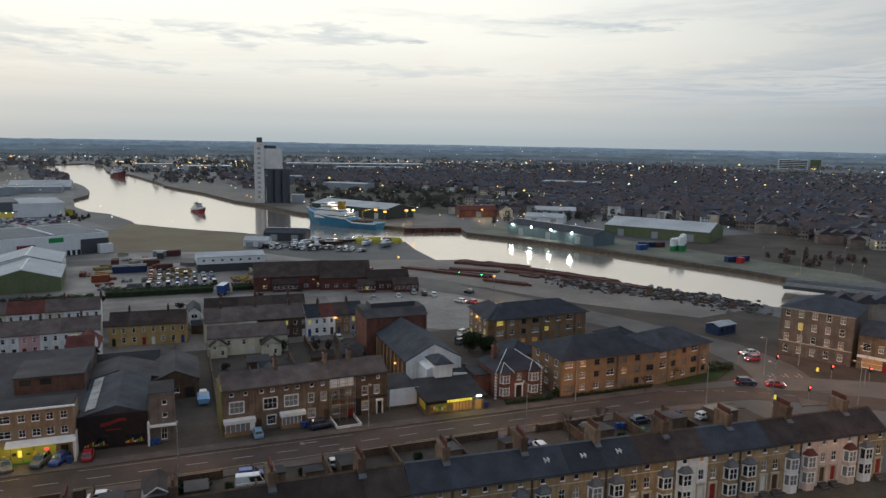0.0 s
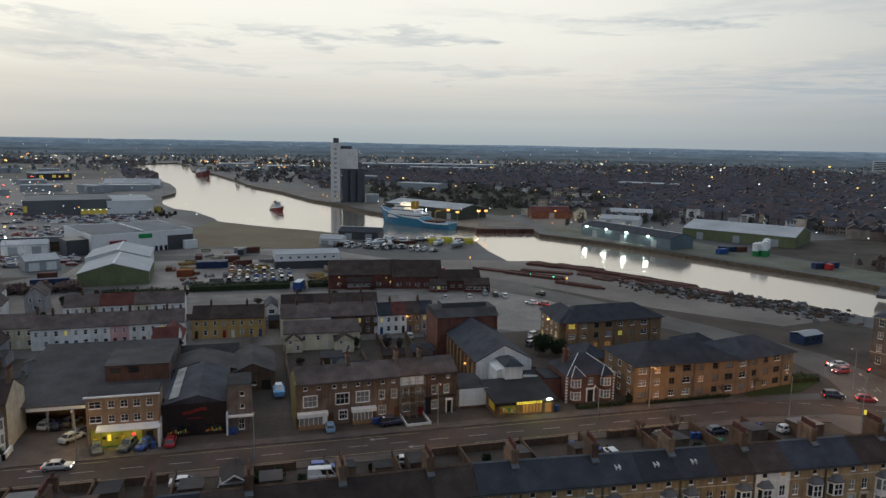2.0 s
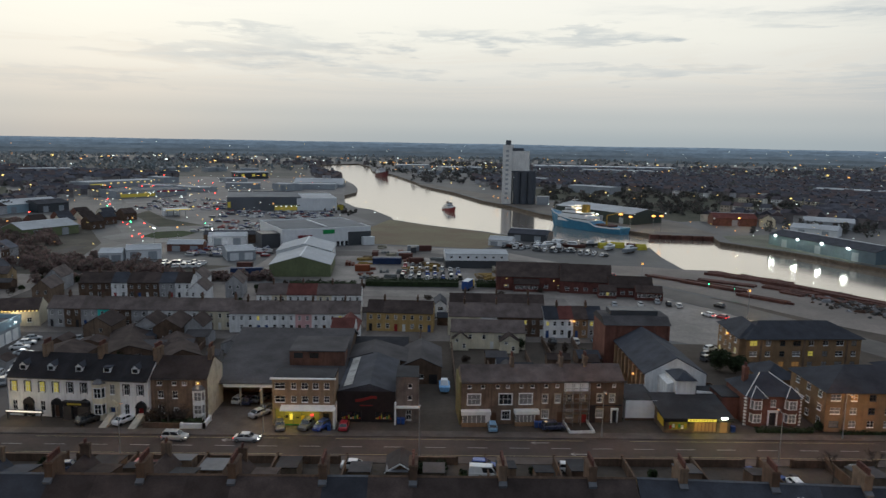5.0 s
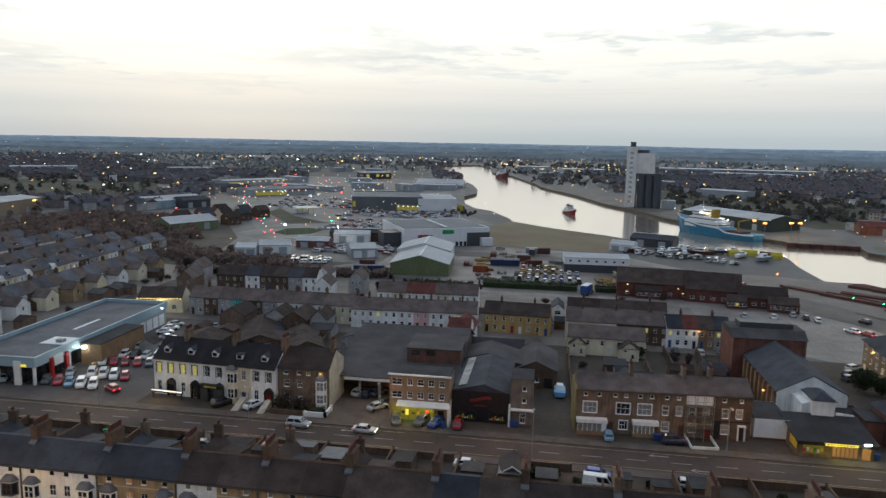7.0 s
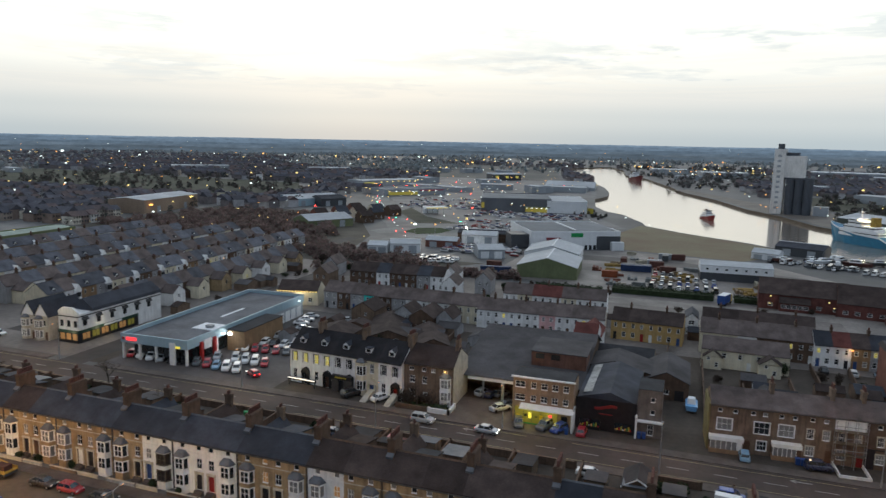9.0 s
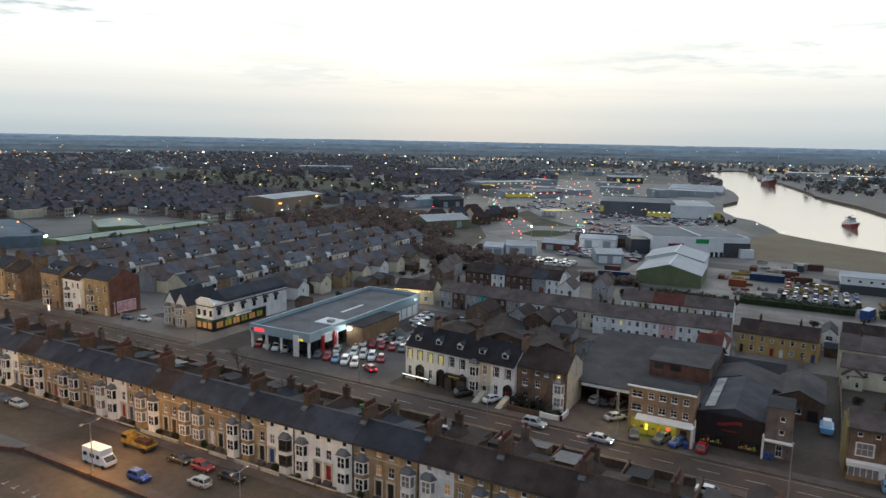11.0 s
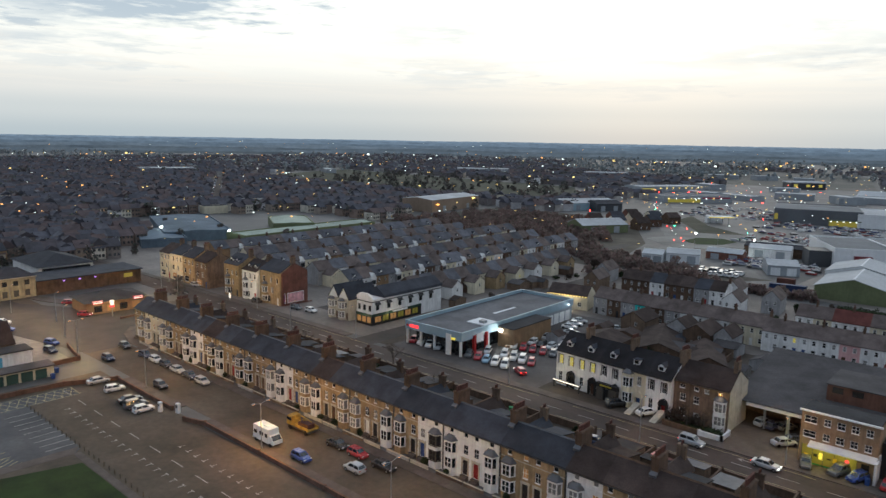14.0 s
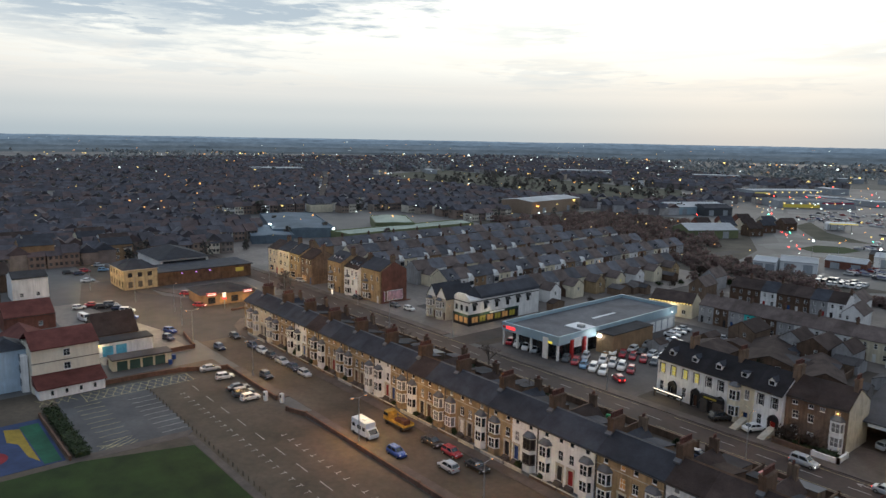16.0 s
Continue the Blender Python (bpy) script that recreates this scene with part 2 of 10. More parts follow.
PALEPINK = mat("pale_pink_render", (0.62, 0.50, 0.44), 0.8, 0.14, 0.35, 4.0, 0.1, streak=0.22)
PALEBLUE = mat("pale_blue_render", (0.44, 0.56, 0.68), 0.8, 0.12, 0.35, 4.0, 0.1, streak=0.15)
TURQ = mat("turquoise_render", (0.05, 0.55, 0.52), 0.75, 0.1, 0.35, 4.0, 0.1, streak=0.12)
GREYR = mat("grey_render", (0.33, 0.33, 0.34), 0.85, 0.18, 0.4, 4.0, 0.1, streak=0.3)
STONE = mat("pale_stone", (0.50, 0.46, 0.38), 0.8, 0.2, 0.6, 5.0, 0.15, streak=0.2)
SLATE = mat("slate", (0.041, 0.045, 0.057), 0.8, 0.3, 0.35, 5.0, 0.3, spec=0.2, random_=0.25)
SOOT = mat("sooty_slate", (0.022, 0.021, 0.024), 0.85, 0.35, 0.35, 5.0, 0.3, spec=0.15, random_=0.25)
# lighter copy of SLATE, a haze veil lifted into the colour
SLATE_M = mat("haze_paled_slate", (0.100, 0.104, 0.122), 0.8, 0.35, 0.35, 5.0, 0.3, spec=0.15, random_=0.3)
TILE_B = mat("brown_roof_tiles", (0.060, 0.045, 0.041), 0.9, 0.35, 0.35, 5.0, 0.35, spec=0.15, random_=0.25)
# lighter copy of TILE_B, raised the same way for haze
TILE_M = mat("haze_paled_roof_tiles", (0.125, 0.100, 0.094), 0.85, 0.35, 0.35, 5.0, 0.35, spec=0.15, random_=0.15)
TILE_R = mat("red_roof_tiles", (0.125, 0.046, 0.040), 0.9, 0.3, 0.35, 5.0, 0.35, spec=0.15, random_=0.15)
FELT = mat("roofing_felt", (0.042, 0.042, 0.046), 0.9, 0.35, 0.2, 2.0, 0.15, spec=0.2)
ASBESTOS = mat("fibre_cement_sheet", (0.085, 0.080, 0.083), 0.9, 0.35, 0.15, 3.0, 0.2, spec=0.15)
LEAD = mat("lead_sheet", (0.10, 0.105, 0.118), 0.55, 0.25, 0.8, 5.0, 0.15, spec=0.5)
METAL_W = mat("white_cladding", (0.74, 0.76, 0.78), 0.7, 0.1, 0.06, 1.0, 0.05, spec=0.4, streak=0.1)
METAL_G = mat("grey_cladding", (0.33, 0.36, 0.39), 0.5, 0.15, 0.06, 1.0, 0.05, spec=0.4, streak=0.12)
METAL_B = mat("blue_grey_fascia", (0.31, 0.43, 0.50), 0.45, 0.1, 0.1, 1.0, 0.05, spec=0.4, streak=0.1)
METAL_D = mat("dark_cladding", (0.055, 0.060, 0.068), 0.5, 0.2, 0.08, 1.0, 0.05, spec=0.4)
METAL_GN = mat("green_cladding", (0.15, 0.175, 0.09), 0.6, 0.2, 0.08, 1.0, 0.05, streak=0.15)
ROOF_GREY = mat("pale_sheet_roof", (0.46, 0.48, 0.50), 0.75, 0.18, 0.05, 0.8, 0.08, spec=0.2, streak=0.1)
ROOF_MID = mat("grey_sheet_roof", (0.20, 0.21, 0.22), 0.8, 0.2, 0.05, 0.8, 0.08, spec=0.15)
GLASS = mat("window_glass", (0.022, 0.026, 0.03), 0.12, 0.3, 0.5, 1.0, 0.0, spec=0.8)
BLIND = mat("window_with_net_curtain", (0.22, 0.22, 0.22), 0.25, 0.25, 0.6, 2.0, 0.0, spec=0.6)
FRAME = mat("white_window_frame", (0.78, 0.78, 0.77), 0.5, 0.1, 1.0, 6.0, 0.0)
FRAME_D = mat("dark_window_frame", (0.07, 0.065, 0.06), 0.5, 0.2, 1.0, 6.0, 0.0)
POT = mat("clay_chimney_pot", (0.115, 0.05, 0.04), 0.85, 0.3, 1.0, 6.0, 0.1)
TIMBER = mat("weathered_timber", (0.12, 0.095, 0.07), 0.9, 0.35, 0.6, 6.0, 0.3)
RUST = mat("rusty_steel", (0.105, 0.045, 0.036), 0.8, 0.4, 0.2, 2.0, 0.2)
BLACK = mat("black_paint", (0.016, 0.016, 0.018), 0.5, 0.3, 1.0, 5.0, 0.0)
RUBBER = mat("tyre_rubber", (0.018, 0.018, 0.018), 0.9, 0.2, 2.0, 9.0, 0.0)
ALLOY = mat("alloy_rim", (0.38, 0.38, 0.39), 0.4, 0.2, 2.0, 9.0, 0.0, metal=0.7)
STEEL = mat("galvanised_steel", (0.30, 0.31, 0.32), 0.5, 0.2, 1.0, 6.0, 0.0, metal=0.4)
RED = mat("red_paint", (0.42, 0.025, 0.025), 0.5, 0.15, 0.5, 3.0, 0.0)
BLUE = mat("blue_paint", (0.025, 0.07, 0.24), 0.5, 0.2, 0.5, 3.0, 0.0)
SHIPBLUE = mat("ship_blue_paint", (0.04, 0.20, 0.34), 0.5, 0.2, 0.15, 1.5, 0.0, streak=0.15)
WORKS_Y = mat("dirty_yellow_paint", (0.34, 0.22, 0.04), 0.7, 0.4, 0.8, 3.0, 0.0)
YELLOW = mat("yellow_paint", (0.62, 0.42, 0.03), 0.55, 0.15, 0.5, 3.0, 0.0)
GREEN = mat("green_paint", (0.03, 0.22, 0.08), 0.6, 0.2, 0.5, 3.0, 0.0)
DOORS = [mat("door_" + k, c, 0.5, 0.15, 0.8, 4.0, 0.0) for k, c in (
    ("white", (0.7, 0.7, 0.68)), ("red", (0.28, 0.02, 0.02)), ("black", (0.02, 0.02, 0.022)), ("blue", (0.03, 0.07, 0.2)), ("brown", (0.10, 0.05, 0.03)))]
PAINTS = [mat("car_paint_" + k, c, 0.3, 0.06, 1.0, 4.0, 0.0, spec=0.6, coat=0.6) for k, c in (
    ("white", (0.72, 0.72, 0.72)), ("silver", (0.40, 0.42, 0.44)), ("black", (0.014, 0.014, 0.016)), ("red", (0.36, 0.02, 0.03)),
    ("blue", (0.02, 0.06, 0.28)), ("grey", (0.10, 0.11, 0.12)), ("dark_blue", (0.012, 0.022, 0.06)), ("pale_blue", (0.18, 0.33, 0.48)))]
HEADLAMP = mat("clear_lamp_glass", (0.65, 0.66, 0.66), 0.15, 0.1, 2.0, 6.0, 0.0, spec=0.7)
TAILLAMP = mat("red_lamp_glass", (0.35, 0.01, 0.01), 0.2, 0.1, 2.0, 6.0, 0.0, spec=0.7)
LIT = glow("lit_window", (0.85, 0.72, 0.14), 0.42)
LIT_DIM = glow("dimly_lit_window", (1.0, 0.52, 0.18), 0.16)
LIT_SHOP = glow("lit_shop_window", (0.80, 0.68, 0.12), 0.2)
SHOP_DIM = glow("dimly_lit_shop_window", (0.66, 0.58, 0.08), 0.10)
HEAD_ON = glow("lit_headlight", (1.0, 0.95, 0.85), 6.0)
TAIL_ON = glow("lit_tail_light", (1.0, 0.04, 0.03), 4.0)
FAR_O = glow("far_orange_lamp", (1.0, 0.46, 0.12), 2.0)
FAR_W = glow("far_white_lamp", (0.9, 1.0, 0.95), 2.0)
FAR_Y = glow("far_yellow_lamp", (1.0, 0.72, 0.22), 1.8)
SIGN_Y = glow("lit_yellow_sign", (1.0, 0.80, 0.10), 0.8)
SIGN_R = glow("lit_red_sign", (1.0, 0.05, 0.06), 1.3)
SIGN_W = glow("lit_white_sign", (1.0, 0.9, 0.75), 1.0)
SIGN_PALE = glow("lit_pale_red_sign", (1.0, 0.62, 0.55), 1.6)
BULB_O = glow("sodium_lamp", (1.0, 0.45, 0.10), 2.6)
BULB_W = glow("white_lamp", (0.92, 1.0, 0.95), 40.0)
BULB_Y = glow("warm_lamp", (1.0, 0.70, 0.20), 2.6)
BULB_R = glow("red_lamp", (1.0, 0.03, 0.02), 20.0)
BULB_G = glow("green_lamp", (0.05, 1.0, 0.3), 20.0)


def water_material():
    m = bpy.data.materials.new("harbour_water")
    m.use_nodes = True
    n, l = m.node_tree.nodes, m.node_tree.links
    b = n["Principled BSDF"]
    # peach metallic base paints a warm, brighter sky sheen into the water
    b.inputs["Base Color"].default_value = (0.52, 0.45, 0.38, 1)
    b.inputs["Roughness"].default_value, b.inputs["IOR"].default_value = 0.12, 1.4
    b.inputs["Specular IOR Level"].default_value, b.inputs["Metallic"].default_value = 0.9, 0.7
    geo = n.new("ShaderNodeNewGeometry")
    t = n.new("ShaderNodeTexNoise")
    t.inputs["Scale"].default_value, t.inputs["Detail"].default_value = 0.35, 3
    l.new(geo.outputs["Position"], t.inputs["Vector"])
    bp = n.new("ShaderNodeBump")
    bp.inputs["Strength"].default_value, bp.inputs["Distance"].default_value = 0.07, 0.1
    l.new(t.outputs[0], bp.inputs["Height"])
    l.new(bp.outputs[0], b.inputs["Normal"])
    return m


WATER = water_material()


# ---------------------------------------------------------------- mesh building
class MB:
    """Collects verts and faces for one mesh."""

    def __init__(self):
        self.v, self.f, self.m = [], [], []

    def add(self, vs, fs, m=0):
        o = len(self.v)
        self.v += vs
        for f in fs:
            self.f.append([o + i for i in f])
            self.m.append(m)
        return self

    def box(self, x0, x1, y0, y1, z0, z1, m=0, ix=0.0, iy=0.0):
        """ix, iy: how far the top is drawn in."""
        vs = [(x0, y0, z0), (x1, y0, z0), (x1, y1, z0), (x0, y1, z0),
              (x0 + ix, y0 + iy, z1), (x1 - ix, y0 + iy, z1), (x1 - ix, y1 - iy, z1), (x0 + ix, y1 - iy, z1)]
        return self.add(vs, [(3, 2, 1, 0), (4, 5, 6, 7), (0, 1, 5, 4), (1, 2, 6, 5), (2, 3, 7, 6), (3, 0, 4, 7)], m)

    def prism(self, pts, axis, c0, c1, m=0):
        """The outline pts (a, b), counter-clockwise seen against the axis, drawn along it from c0 to c1."""
        k = len(pts)
        if axis == "x":
            vs = [(c, a, b) for c in (c0, c1) for a, b in pts]
        elif axis == "y":
            vs = [(a, c, b) for c in (c1, c0) for a, b in pts]
        else:
            vs = [(a, b, c) for c in (c0, c1) for a, b in pts]
        fs = [tuple(reversed(range(k))), tuple(range(k, 2 * k))] + [(i, (i + 1) % k, k + (i + 1) % k, k + i) for i in range(k)]
        return self.add(vs, fs, m)

    def roof(self, x0, x1, y0, y1, z0, z1, axis="x", over=0.3, t=0.16, m=0, ends=0.1):
        """Two pitched slabs over the rectangle, with the ridge along the axis."""
        a0, a1, c0, c1 = (y0, y1, x0, x1) if axis == "x" else (x0, x1, y0, y1)
        mid, s = (a0 + a1) / 2, (z1 - z0) / ((a1 - a0) / 2)
        pts = [(a0 - over, z0 - over * s), (mid, z1), (a1 + over, z0 - over * s), (a1 + over, z0 - over * s + t), (mid, z1 + t), (a0 - over, z0 - over * s + t)]
        k = 6
        if axis == "x":
            vs = [(c, a, b) for c in (c0 - ends, c1 + ends) for a, b in pts]
        else:
            vs = [(a, c, b) for c in (c1 + ends, c0 - ends) for a, b in pts]
        fs = [(i, (i + 1) % k, k + (i + 1) % k, k + i) for i in range(k)]
        fs += [(1, 0, 5, 4), (2, 1, 4, 3), (k, k + 1, k + 4, k + 5), (k + 1, k + 2, k + 3, k + 4)]
        return self.add(vs, fs, m)

    def hip(self, x0, x1, y0, y1, z0, z1, over=0.4, m=0):
        x0, x1, y0, y1 = x0 - over, x1 + over, y0 - over, y1 + over
        if x1 - x0 >= y1 - y0:
            h = (y1 - y0) / 2
            r0, r1 = (x0 + h, (y0 + y1) / 2, z1), (x1 - h, (y0 + y1) / 2, z1)
            fs = [(3, 2, 1, 0), (0, 1, 5, 4), (2, 3, 4, 5), (1, 2, 5), (3, 0, 4)]
        else:
            h = (x1 - x0) / 2
            r0, r1 = ((x0 + x1) / 2, y0 + h, z1), ((x0 + x1) / 2, y1 - h, z1)
            fs = [(3, 2, 1, 0), (1, 2, 5, 4), (3, 0, 4, 5), (0, 1, 4), (2, 3, 5)]
        return self.add([(x0, y0, z0), (x1, y0, z0), (x1, y1, z0), (x0, y1, z0), r0, r1], fs, m)

    def cyl(self, x, y, z0, z1, r0, r1=None, k=10, m=0, axis="z"):
        r1 = r0 if r1 is None else r1
        ring = [(math.cos(2 * math.pi * i / k), math.sin(2 * math.pi * i / k)) for i in range(k)]
        vs = [(x + c * r0, y + s * r0, z0) for c, s in ring] + [(x + c * r1, y + s * r1, z1) for c, s in ring]
        if axis == "y":  # x, y stand for x, z; z0, z1 for y
            vs = [(a, c, b) for a, b, c in vs]
        fs = [tuple(reversed(range(k))), tuple(range(k, 2 * k))] + [(i, (i + 1) % k, k + (i + 1) % k, k + i) for i in range(k)]
        if axis == "y":
            fs = [tuple(reversed(f)) for f in fs]
        return self.add(vs, fs, m)

    def tube(self, p, q, r0, r1, k=5, m=0):
        p, q = Vector(p), Vector(q)
        d = (q - p).normalized()
        u = d.orthogonal().normalized()
        w = d.cross(u)
        vs = [tuple(c + (u * math.cos(2 * math.pi * i / k) + w * math.sin(2 * math.pi * i / k)) * r) for c, r in ((p, r0), (q, r1)) for i in range(k)]
        return self.add(vs, [(i, (i + 1) % k, k + (i + 1) % k, k + i) for i in range(k)] + [tuple(reversed(range(k))), tuple(range(k, 2 * k))], m)

    def facade(self, x0, x1, z0, z1, y, holes, t=0.22, m=0):
        """A wall face at y, looking to -y, with real recesses (cx, z0, w, h)."""
        hs = [(cx - w / 2, cx + w / 2, b, b + h) for cx, b, w, h in holes]
        xs = sorted({x0, x1, *(a for h in hs for a in h[:2])})
        zs = sorted({z0, z1, *(a for h in hs for a in h[2:])})
        for a, b in zip(xs, xs[1:]):
            for c, d in zip(zs, zs[1:]):
                if not any(h[0] < (a + b) / 2 < h[1] and h[2] < (c + d) / 2 < h[3] for h in hs):
                    self.add([(a, y, c), (b, y, c), (b, y, d), (a, y, d)], [(0, 1, 2, 3)], m)
        for a, b, c, d in hs:
            vs = [(a, y, c), (b, y, c), (b, y, d), (a, y, d), (a, y + t, c), (b, y + t, c), (b, y + t, d), (a, y + t, d)]
            self.add(vs, [(0, 4, 5, 1), (1, 5, 6, 2), (2, 6, 7, 3), (3, 7, 4, 0), (4, 7, 6, 5)], m)
        return self

    def mesh(self, name, mats):
        me = bpy.data.meshes.new(name)
        me.from_pydata(self.v, [], self.f)
        for a in mats if isinstance(mats, (list, tuple)) else [mats]:
            me.materials.append(a)
        if any(self.m):
            me.polygons.foreach_set("material_index", self.m)
        me.update()
        return me


CACHE = {}


def shared(key, make):
    if key not in CACHE:
        CACHE[key] = make()
    return CACHE[key]


def thing(name, label, category, x=0, y=0, z=0, rz=0, group="", kind=""):
    e = new(name)
    e.empty_display_size = 0.5
    e.matrix_world = pose(x, y, z, 0, 0, rz)
    return tagged(e, label, category, group, kind)


def part(name, mb, material, parent, label="", loc=(0, 0, 0), rz=0):
    me = mb if isinstance(mb, bpy.types.Mesh) else mb.mesh(name, material)
    o = new(name, me)
    o.parent = parent
    o.location, o.rotation_euler = loc, (0, 0, radians(rz))
    if label:
        o["label"] = label
    return o


def single(name, mb, material, label, category, kind="", group="", loc=(0, 0, 0), rz=0):
    o = new(name, mb if isinstance(mb, bpy.types.Mesh) else mb.mesh(name, material))
    o.location, o.rotation_euler = loc, (0, 0, radians(rz))
    return tagged(o, label, category, group, kind)


def window(parent, cx, z, w, h, y=0.0, glass=None, fmat=None, rz=0, bars=1, plain=False):
    """A framed window set 0.1 m back in its recess, with its pane and sill. rz 90: in a wall that looks to +x."""
    glass, fmat = glass or GLASS, fmat or FRAME

    def make_frame():
        """One joined frame: rails, stiles and glazing bars, its foot drawn out as a sill."""
        b, dp = 0.07, 0.08
        xs, zs = [-w / 2, -w / 2 + b], [0, 0.1]
        if w > 0.8:
            for i in range(1, bars + 1):
                x = -w / 2 + w * i / (bars + 1)
                xs += [x - 0.025, x + 0.025]
        if h > 1.0:
            zs += [h * 0.52, h * 0.52 + 0.06]
        xs, zs = xs + [w / 2 - b, w / 2], zs + [h - b, h]
        nx, nz_ = len(xs), len(zs)
        mb = MB()
        mb.v = [(x, (-0.15 if q == 0 else 0.0) if k == 0 else dp, z_ - (0.02 if q == 0 else 0)) for k in (0, 1) for q, z_ in enumerate(zs) for x in xs]
        solid = lambda p, q: 0 <= p < nx - 1 and 0 <= q < nz_ - 1 and not (p % 2 == 1 and q % 2 == 1)  # noqa: E731
        N = nx * nz_
        for q in range(nz_ - 1):
            for p in range(nx - 1):
                if not solid(p, q):
                    continue
                a, c = q * nx + p, (q + 1) * nx + p
                mb.f.append([a, a + 1, c + 1, c])
                for dp_, dq, e0, e1 in ((0, -1, a, a + 1), (1, 0, a + 1, c + 1), (0, 1, c + 1, c), (-1, 0, c, a)):
                    if not solid(p + dp_, q + dq):
                        mb.f.append([e0, e0 + N, e1 + N, e1])
        mb.m = [0] * len(mb.f)
        return mb.mesh("window", fmat)

    if plain:
        def make_plain():
            b, dp = 0.09, 0.05
            xs, zs = (-w / 2, -w / 2 + b, w / 2 - b, w / 2), (0, b, h * 0.52, h * 0.52 + 0.07, h - b, h)
            vs = [(x_, 0, z_) for z_ in zs for x_ in xs]
            fs, ms = [], []
            for q in range(5):
                for p in range(3):
                    a, c = q * 4 + p, q * 4 + p + 4
                    ring_ = (a, a + 1, c + 1, c)
                    if p == 1 and q in (1, 3):
                        o = len(vs)
                        vs += [(vs[v][0], dp, vs[v][2]) for v in ring_]
                        fs.append((o, o + 1, o + 2, o + 3))
                        ms.append(1)
                        for u in range(4):
                            fs.append((ring_[u], ring_[(u + 1) % 4], o + (u + 1) % 4, o + u))
                            ms.append(0)
                    else:
                        fs.append(ring_)
                        ms.append(0)
            mb = MB()
            mb.v, mb.f, mb.m = vs, [list(f) for f in fs], ms
            return mb.mesh("window", [fmat, glass])
        return part("window", shared(("winp", w, h, fmat.name, glass.name), make_plain), None, parent, "", (cx, y + 0.09, z), rz)
    f = part("window", shared(("win", w, h, bars, fmat.name), make_frame), None, parent, "", (cx, y + 0.09, z), rz)
    if rz:
        f.location = (cx - 0.09 if rz > 0 else cx + 0.09, y, z)
    part("pane", shared(("pane", w, h, glass.name), lambda: MB().box(-w / 2 + 0.06, w / 2 - 0.06, 0.03, 0.05, 0.06, h - 0.06).mesh("pane", glass)), None, f)
    return f


def door(parent, cx, z, w, h, material, y=0.0):
    def make():
        mb = MB()
        mb.box(-w / 2, w / 2, 0, 0.07, 0, h)
        for sx in (-1, 1):
            for a, b in ((0.12, 0.42), (0.5, 0.86)):
                mb.box(sx * w * 0.23 - w * 0.16, sx * w * 0.23 + w * 0.16, -0.02, 0, h * a, h * b)
        return mb.mesh("door", material)
    return part("door", shared(("door", w, h, material.name), make), None, parent, "", (cx, y + 0.1, z))


def chimney(parent, x, y, z0, z1, sx=0.55, sy=1.6, pots=4, wall=None, joined=False):
    wall = wall or BRICK_B
    mb = MB().box(-sx / 2, sx / 2, -sy / 2, sy / 2, 0, z1 - z0)
    mb.box(-sx / 2 - 0.08, sx / 2 + 0.08, -sy / 2 - 0.08, sy / 2 + 0.08, z1 - z0 - 0.35, z1 - z0 - 0.12)
    if joined:
        for i in range(pots):
            mb.cyl(0, -sy / 2 + sy * (i + 0.5) / pots, z1 - z0 - 0.02, z1 - z0 + 0.55, 0.15, 0.12, 6, 1)
        return part("chimney", shared(("chimj", sx, sy, pots, round(z1 - z0, 2), wall.name), lambda: mb.mesh("chimney", [wall, POT])), None, parent, "", (x, y, z0))
    c = part("chimney", shared(("chim", sx, sy, round(z1 - z0, 2), wall.name), lambda: mb.mesh("chimney", wall)), None, parent, "", (x, y, z0))
    pot = shared("pot", lambda: MB().cyl(0, 0, 0, 0.7, 0.18, 0.14, 8).cyl(0, 0, 0.7, 0.78, 0.18, 0.18, 8).mesh("chimney_pot", POT))
    for i in range(pots):
        d = -sy / 2 + sy * (i + 0.5) / pots if sy >= sx else 0
        e = -sx / 2 + sx * (i + 0.5) / pots if sx > sy else 0
        part("chimney_pot", pot, None, c, "", (e, d, z1 - z0))
    return c


